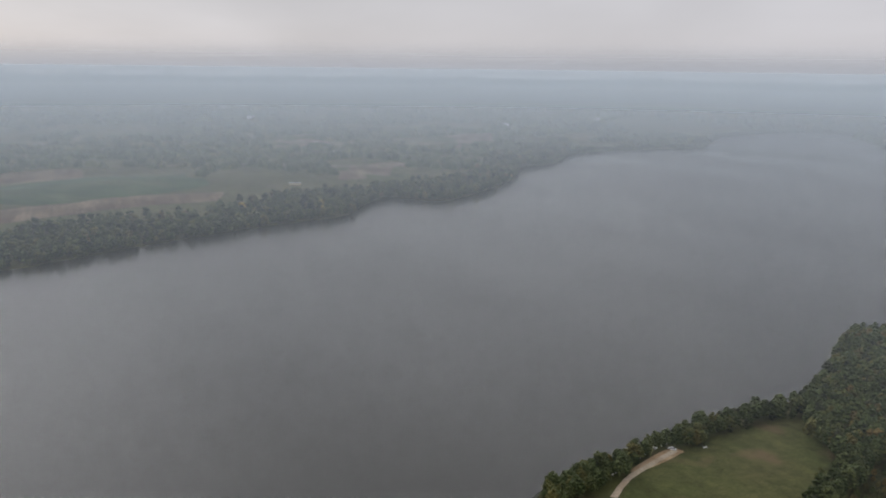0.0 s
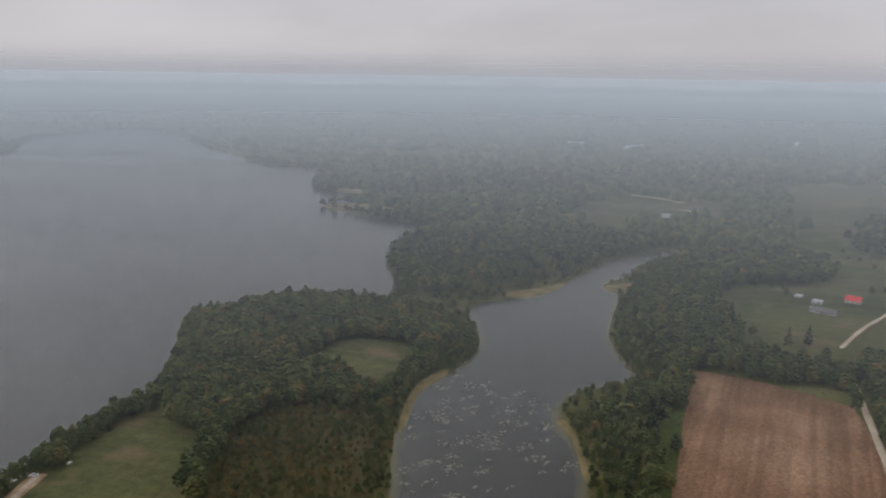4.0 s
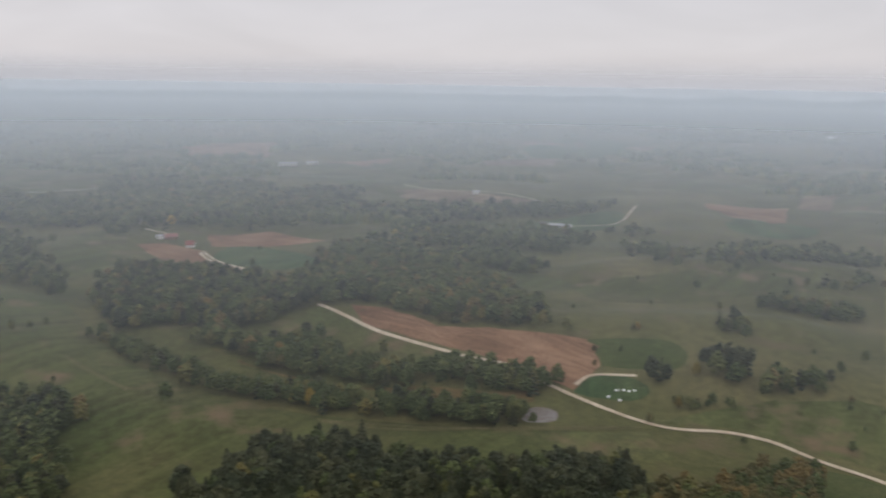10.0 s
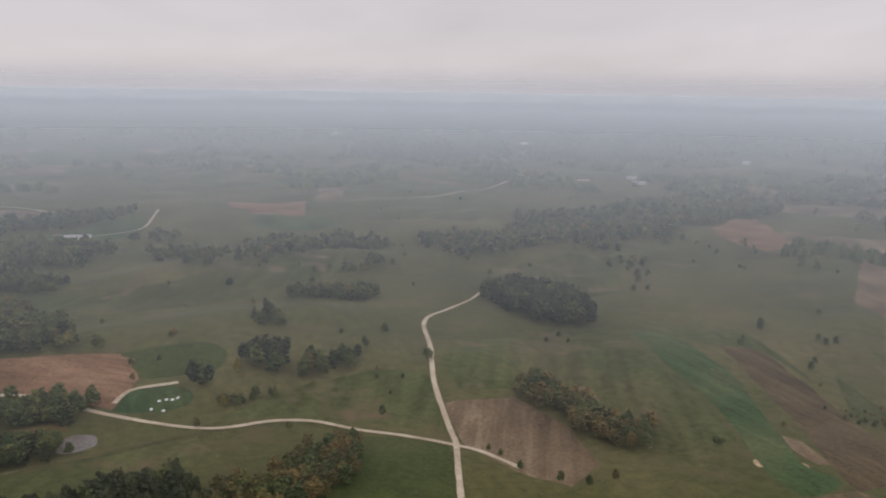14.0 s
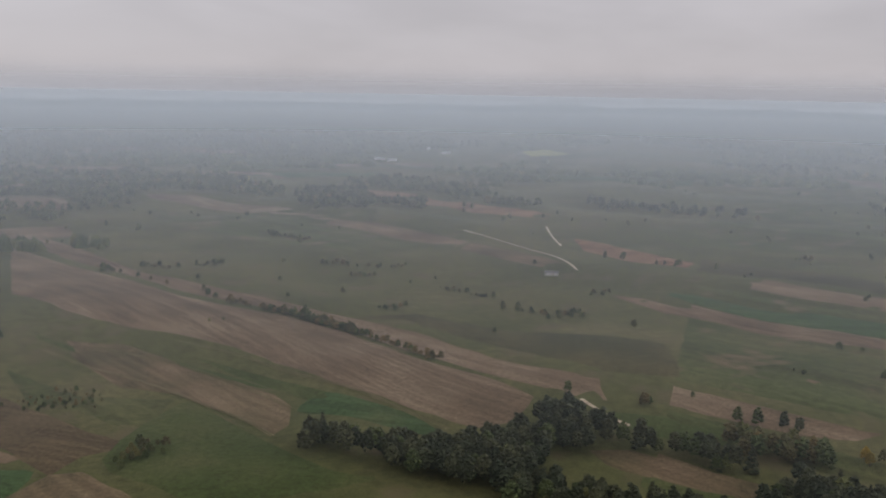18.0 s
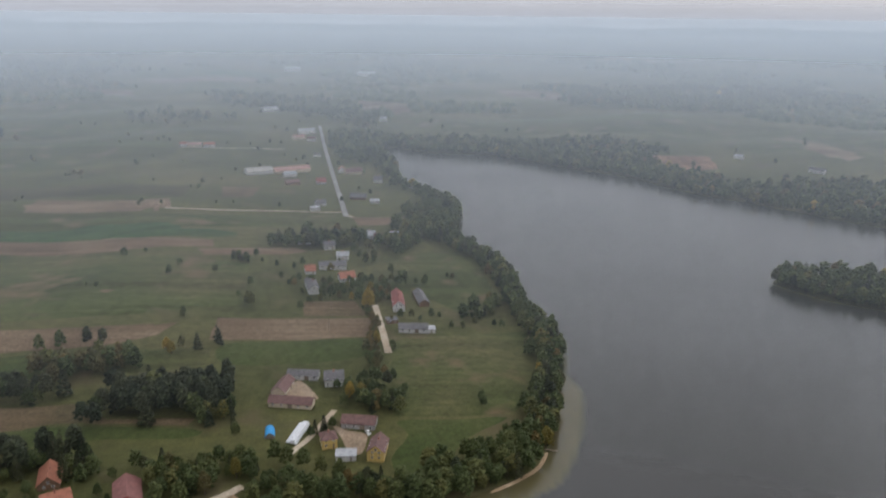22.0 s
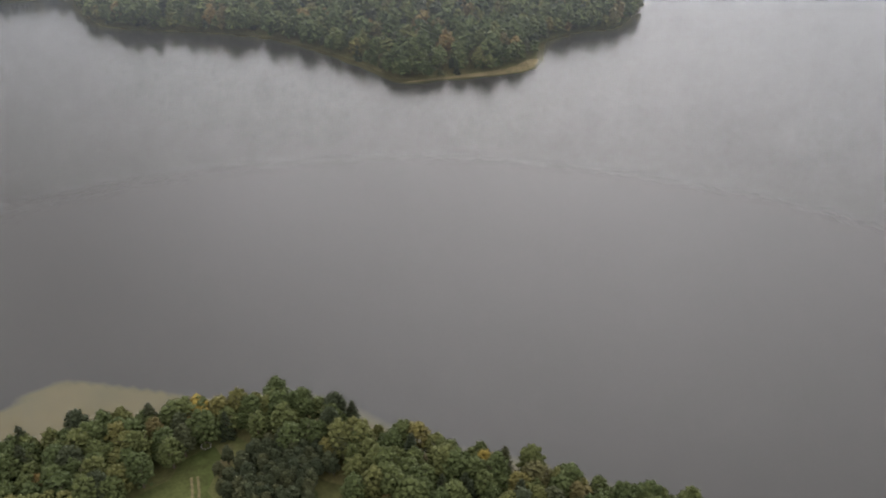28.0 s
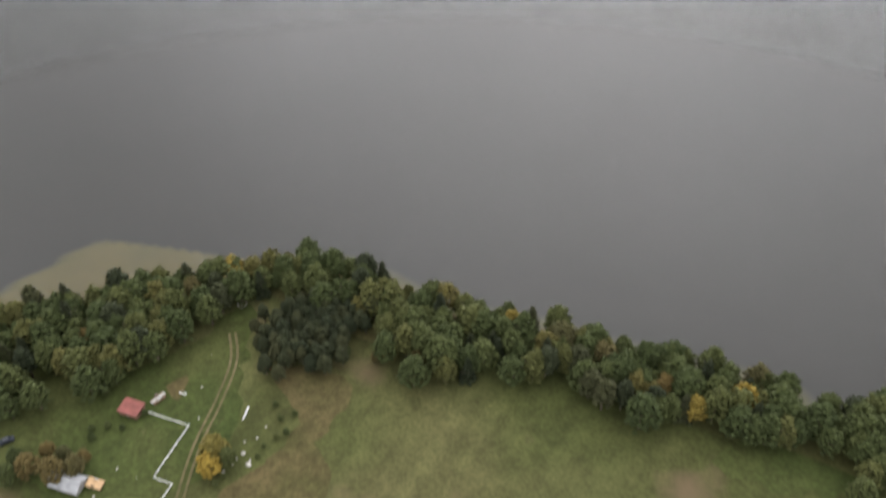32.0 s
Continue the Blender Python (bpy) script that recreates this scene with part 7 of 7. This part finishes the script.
belt(7, [(-555, -213), (-529, -210), (-477, -190), (-420, -165)])
belt(10, [(-524, -141), (-592, -109), (-522, -81), (-451, -65), (-387, -64), (-349, -82), (-328, -99)])

SPOTS = {"broad": [], "pine": [], "spruce": [], "autumn": [], "yellow": [], "bush": []}
TAKEN = set()


def sow(x, y, kind_of, gap, size=(9, 15), clear_roads=True):
    """Plants trees at those of the places that are free."""
    x, y = np.asarray(x, float), np.asarray(y, float)
    s = shore(x, y)
    ok = s > -0.3
    for e in CLEAR:
        lo, hi = e.min(0), e.max(0)
        m = ok & (x > lo[0]) & (x < hi[0]) & (y > lo[1]) & (y < hi[1])
        if m.any():
            ok[m] &= ~inside(x[m], y[m], e)
    for line, w in ROADLINES:
        lo, hi = line.min(0) - 20, line.max(0) + 20
        m = ok & (x > lo[0]) & (x < hi[0]) & (y > lo[1]) & (y < hi[1])
        if m.any():
            ok[m] &= edge_distance(x[m], y[m], line, False) > w * 0.5 + 2.2
    ok &= s > np.where(np.hypot(x, y) < 900, 1.5, -0.3)
    x, y, s = x[ok], y[ok], s[ok]
    z = height(x, y, s)
    low = np.clip(0.32 + edge_distance(x, y, WATERS[1]) / 45, 0.32, 1)
    for px, py, pz, short in zip(x, y, z, low):
        cell = (int(px // gap), int(py // gap), gap)
        if cell in TAKEN:
            continue
        TAKEN.add(cell)
        kind = kind_of()
        h = (size[0] + (size[1] - size[0]) * rs.random()) * short
        SPOTS[kind].append((px, py, pz - 0.2, h, (1.0 if px * px + py * py < 80000 else 0.84 if px * px + py * py < 360000 else 0.95) + 0.3 * rs.random()))


def mixer(kind):
    def choose():
        u = rs.random()
        if kind in ("mixed", "grove"):
            return "broad" if u < 0.80 else "spruce" if u < 0.90 else "pine" if u < 0.96 else "autumn" if u < 0.985 else "yellow" if u < 0.99 else "broad"
        if kind in ("olive", "oak"):
            return "broad" if u < 0.78 else "autumn" if u < 0.9 else "spruce" if u < 0.94 else "pine"
        if kind == "dark":
            return "broad" if u < 0.55 else "pine" if u < 0.8 else "spruce" if u < 0.93 else "autumn"
        if kind == "pine":
            return "pine" if u < 0.75 else "spruce" if u < 0.9 else "broad"
        if kind == "spruce":
            return "pine"
        if kind == "firs":
            return "spruce" if u < 0.7 else "broad"
        if kind == "garden":
            return "bush" if u < 0.5 else "broad" if u < 0.85 else "autumn"
        if kind == "autumn":
            return "autumn" if u < 0.6 else "broad"
        return "bush" if u < 0.35 else "autumn" if u < 0.9 else "broad"
    return choose


for kind, edge in WOODS:
    c = edge.mean(0)
    d = float(np.hypot(*c))
    lo, hi = edge.min(0) - 8, edge.max(0) + 8
    gap = 4.7 if d < 350 else 5.4 if d < 600 else 6.6 if d < 900 else 11.0 if d < 1500 else 17.0 if d < 2300 else 26.0
    if kind == "thicket":
        gap = 4.6
    if kind == "scrub":
        gap *= 0.95
    if kind == "oak":
        gap = 8.2 if d < 900 else 11.0
    if kind == "spruce":
        gap = 2.7
    xs, ys = np.meshgrid(np.arange(lo[0], hi[0], gap), np.arange(lo[1], hi[1], gap))
    xs = xs.ravel() + (rs.random(xs.size) - 0.5) * gap * 0.9
    ys = ys.ravel() + (rs.random(ys.size) - 0.5) * gap * 0.9
    ragged = gap * 0.9
    ok = inside(xs + rs.normal(0, ragged, xs.size), ys + rs.normal(0, ragged, ys.size), edge)
    if kind != "scrub":
        for k2, e2 in WOODS:
            if k2 in ("scrub", "thicket") and k2 != kind:
                ok &= ~inside(xs, ys, e2)
    big = {"scrub": (1.4, 4.5), "thicket": (3.5, 6), "spruce": (7.5, 9.5), "pine": (14, 19), "oak": (14, 20), "firs": (8, 14), "grove": (7, 12), "garden": (4, 8)}.get(kind, (11, 16) if d < 1200 else (13, 18))
    sow(xs[ok], ys[ok], mixer(kind), gap * 0.8, big)
for width, line in BELTS:
    seg = np.linalg.norm(np.diff(line, axis=0), axis=1).sum()
    width *= 1.5
    count = int(seg * max(width, 8) / (26 if width > 14 else 34 if width < 10 else 10))
    t = rs.random(count) * (len(line) - 1)
    i = np.minimum(t.astype(int), len(line) - 2)
    p = line[i] + (line[i + 1] - line[i]) * (t - i)[:, None] + (rs.random((count, 2)) - 0.5) * width
    if width < 14:
        sow(p[:, 0], p[:, 1], lambda: "bush" if rs.random() < 0.45 else "autumn", 3.0, (3, 8))
        continue
    sow(p[:, 0], p[:, 1], mixer("mixed"), 5.0, (7, 14))

# trees all along the water's edge
edge_spots = {True: [], False: []}
for poly in WATERS:
    ends = np.roll(poly, -1, 0)
    for p, q in zip(poly, ends):
        length = np.hypot(*(q - p))
        if length > 140:
            continue
        far = np.hypot(*p) > 700
        k = int(length * (0.7 if not far else 0.36)) + 1
        t = rs.random(k)[:, None]
        d = (q - p) / (length + 1e-9)
        off = (rs.random(k) ** 1.5 * (15 if not far else 22))[:, None]
        for sign in (-1, 1):
            edge_spots[bool(far)].append(p + (q - p) * t + np.array([-d[1], d[0]]) * off * sign)
for far, g in edge_spots.items():
    g = np.concatenate(g)
    sow(g[:, 0], g[:, 1], mixer("mixed"), 8.0 if far else 5.5, (8, 15))

for x, y, h, k in LONE:
    SPOTS[{"b": "broad", "s": "spruce", "p": "pine", "a": "autumn", "y": "yellow", "u": "bush"}[k]].append((x, y, at_ground(x, y) - 0.2, h * (1.4 if x * x + y * y < 109000 else 1.25), (1.7 if k == "y" else 1.25) if x * x + y * y < 109000 else 0.95))

# loose trees and bushes over the meadows
a = rs.random(1700) * 6.283
d = 450 + 2300 * rs.random(1700) ** 0.8
lx, ly = np.cos(a) * d, np.sin(a) * d
thin_out = waves(lx, ly, 500) + 0.6 * waves(ly, lx, 150) > 0.25
sow(lx[thin_out], ly[thin_out], lambda: "bush" if rs.random() < 0.6 else "broad", 12.0, (4, 9))

# far woods, coarser with distance
far_spots = []
for k in range(60):
    r0, r1 = 1050 * (4850 / 1050) ** (k / 60), 1050 * (4850 / 1050) ** ((k + 1) / 60)
    rm = (r0 + r1) / 2
    gap = rm / 88
    count = int(math.pi * (r1 * r1 - r0 * r0) / gap ** 2)
    a = rs.random(count) * 6.283
    d = r0 + (r1 - r0) * rs.random(count)
    x, y = np.cos(a) * d, np.sin(a) * d
    heading = np.degrees(np.arctan2(x, y)) % 360
    open_land = np.interp(heading, (0, 60, 100, 130, 170, 230, 290, 330, 360), (-0.35, -0.75, -0.5, 0.1, 0.2, 0.5, 0.15, -0.1, -0.35))
    cover = waves(x, y * 1.6, 1300) + 0.7 * waves(y, x, 560) + 0.4 * waves(x + y, y - x, 240)
    ok = cover > open_land
    s = shore(x, y)
    ok &= s > 12
    ok &= (d > 1700) | (cover > open_land + np.interp(heading, (0, 40, 60, 70, 140, 260, 330, 360), (0.3, 0.1, 0.15, 1.6, 0.9, 0.8, 0.7, 0.3)))
    for e in CLEAR:
        if np.hypot(*e.mean(0)) > 800:
            ok &= ~inside(x, y, e)
    for e in OPEN:
        if np.hypot(*e.mean(0)) > 700:
            ok &= ~inside(x, y, e)
    for line, w in ROADLINES:
        if np.hypot(*line.mean(0)) > 800:
            ok &= edge_distance(x, y, line[::4], False) > 10
    x, y, s = x[ok], y[ok], s[ok]
    far_spots.append(np.column_stack([x, y, height(x, y, s) - 1, 11 + 6 * rs.random(len(x)), np.full(len(x), gap / 15) * (0.7 + 0.5 * rs.random(len(x)))]))
far_spots = np.concatenate(far_spots)
dome = []
for k in range(5):
    rng = np.random.default_rng(60 + k)
    top = np.array([f for f in BALL_F if BALL_V[f][:, 2].min() > -0.01])
    dome.append((BALL_V * (0.62, 0.62, 0.95) * (1 + (rng.random((len(BALL_V), 1)) - 0.5) * 0.55), top))
v, f, t = planted(dome, far_spots, np.random.default_rng(5))
tagged(new("far_woods", big_mesh("far_woods", v, f, LEAF["broad", True], t, True)), "hazy dark green woods on the far land", "forest", kind="stuff")

NAMES = {"broad": ("broadleaf_tree", "leafy green broadleaf tree with a rounded crown", "broad"),
         "pine": ("pine_tree", "dark green pine with a bare lower trunk", "dark"),
         "spruce": ("spruce_tree", "dark green pointed spruce", "dark"),
         "autumn": ("autumn_tree", "broadleaf tree turning yellow and rust", "rust"),
         "yellow": ("yellow_tree", "broadleaf tree with bright yellow autumn leaves", "gold"),
         "bush": ("bush", "low rounded green bush in the meadow", "broad")}
for kind, spots in SPOTS.items():
    if not spots:
        continue
    spots = np.array(spots)
    spots = spots[np.argsort(np.hypot(spots[:, 0], spots[:, 1]))]
    name, label, leaf = NAMES[kind]
    shape = {"autumn": "broad", "bush": "broad", "yellow": "broad"}.get(kind, kind)
    single = {"broad": 300, "pine": 260, "spruce": 150, "autumn": 60, "yellow": 40, "bush": 60}[kind]
    models = []
    for k in range(5):
        crown, trunk = near_template(shape, 100 + 7 * k + len(kind))
        if kind in ("autumn", "yellow"):
            crown.materials.clear()
            crown.materials.append(LEAF[leaf, False])
        models.append((crown, trunk))
    for k, (x, y, z, h, w) in enumerate(spots[:single]):
        crown, trunk = models[k % 5]
        tree = tagged(new(name), label, "bush" if kind == "bush" else "tree", name.replace("_", " ") + "s near the lake")
        tree.matrix_world = Matrix.LocRotScale((x, y, z), Euler((0, 0, rs.random() * 6.28)), (h * w, h * w, h))
        for part_name, me in (("trunk", trunk), ("crown", crown)):
            p = new(part_name, me)
            p.parent = tree
    rest = spots[single:]
    d = np.hypot(rest[:, 0], rest[:, 1]) if len(rest) else np.zeros(0)
    for lo, hi, count, fine, sprays in ((0, 480, 34, False, 60), (480, 900, 20, False, 16), (900, 9000, 7, False, 0)):
        s = rest[(d >= lo) & (d < hi)] if len(rest) else rest
        if not len(s):
            continue
        v, f, t = planted([stock(shape, 300 + 9 * k + count, count, fine and shape != "spruce", sprays) for k in range(6)], s, np.random.default_rng(count))
        tagged(new(kind + "_woods", big_mesh(kind + "_woods", v, f, LEAF[leaf, True], t, lo > 800)), "dense woods of " + name.replace("_", " ") + "s", "forest", kind="stuff")
    print(kind, len(spots))
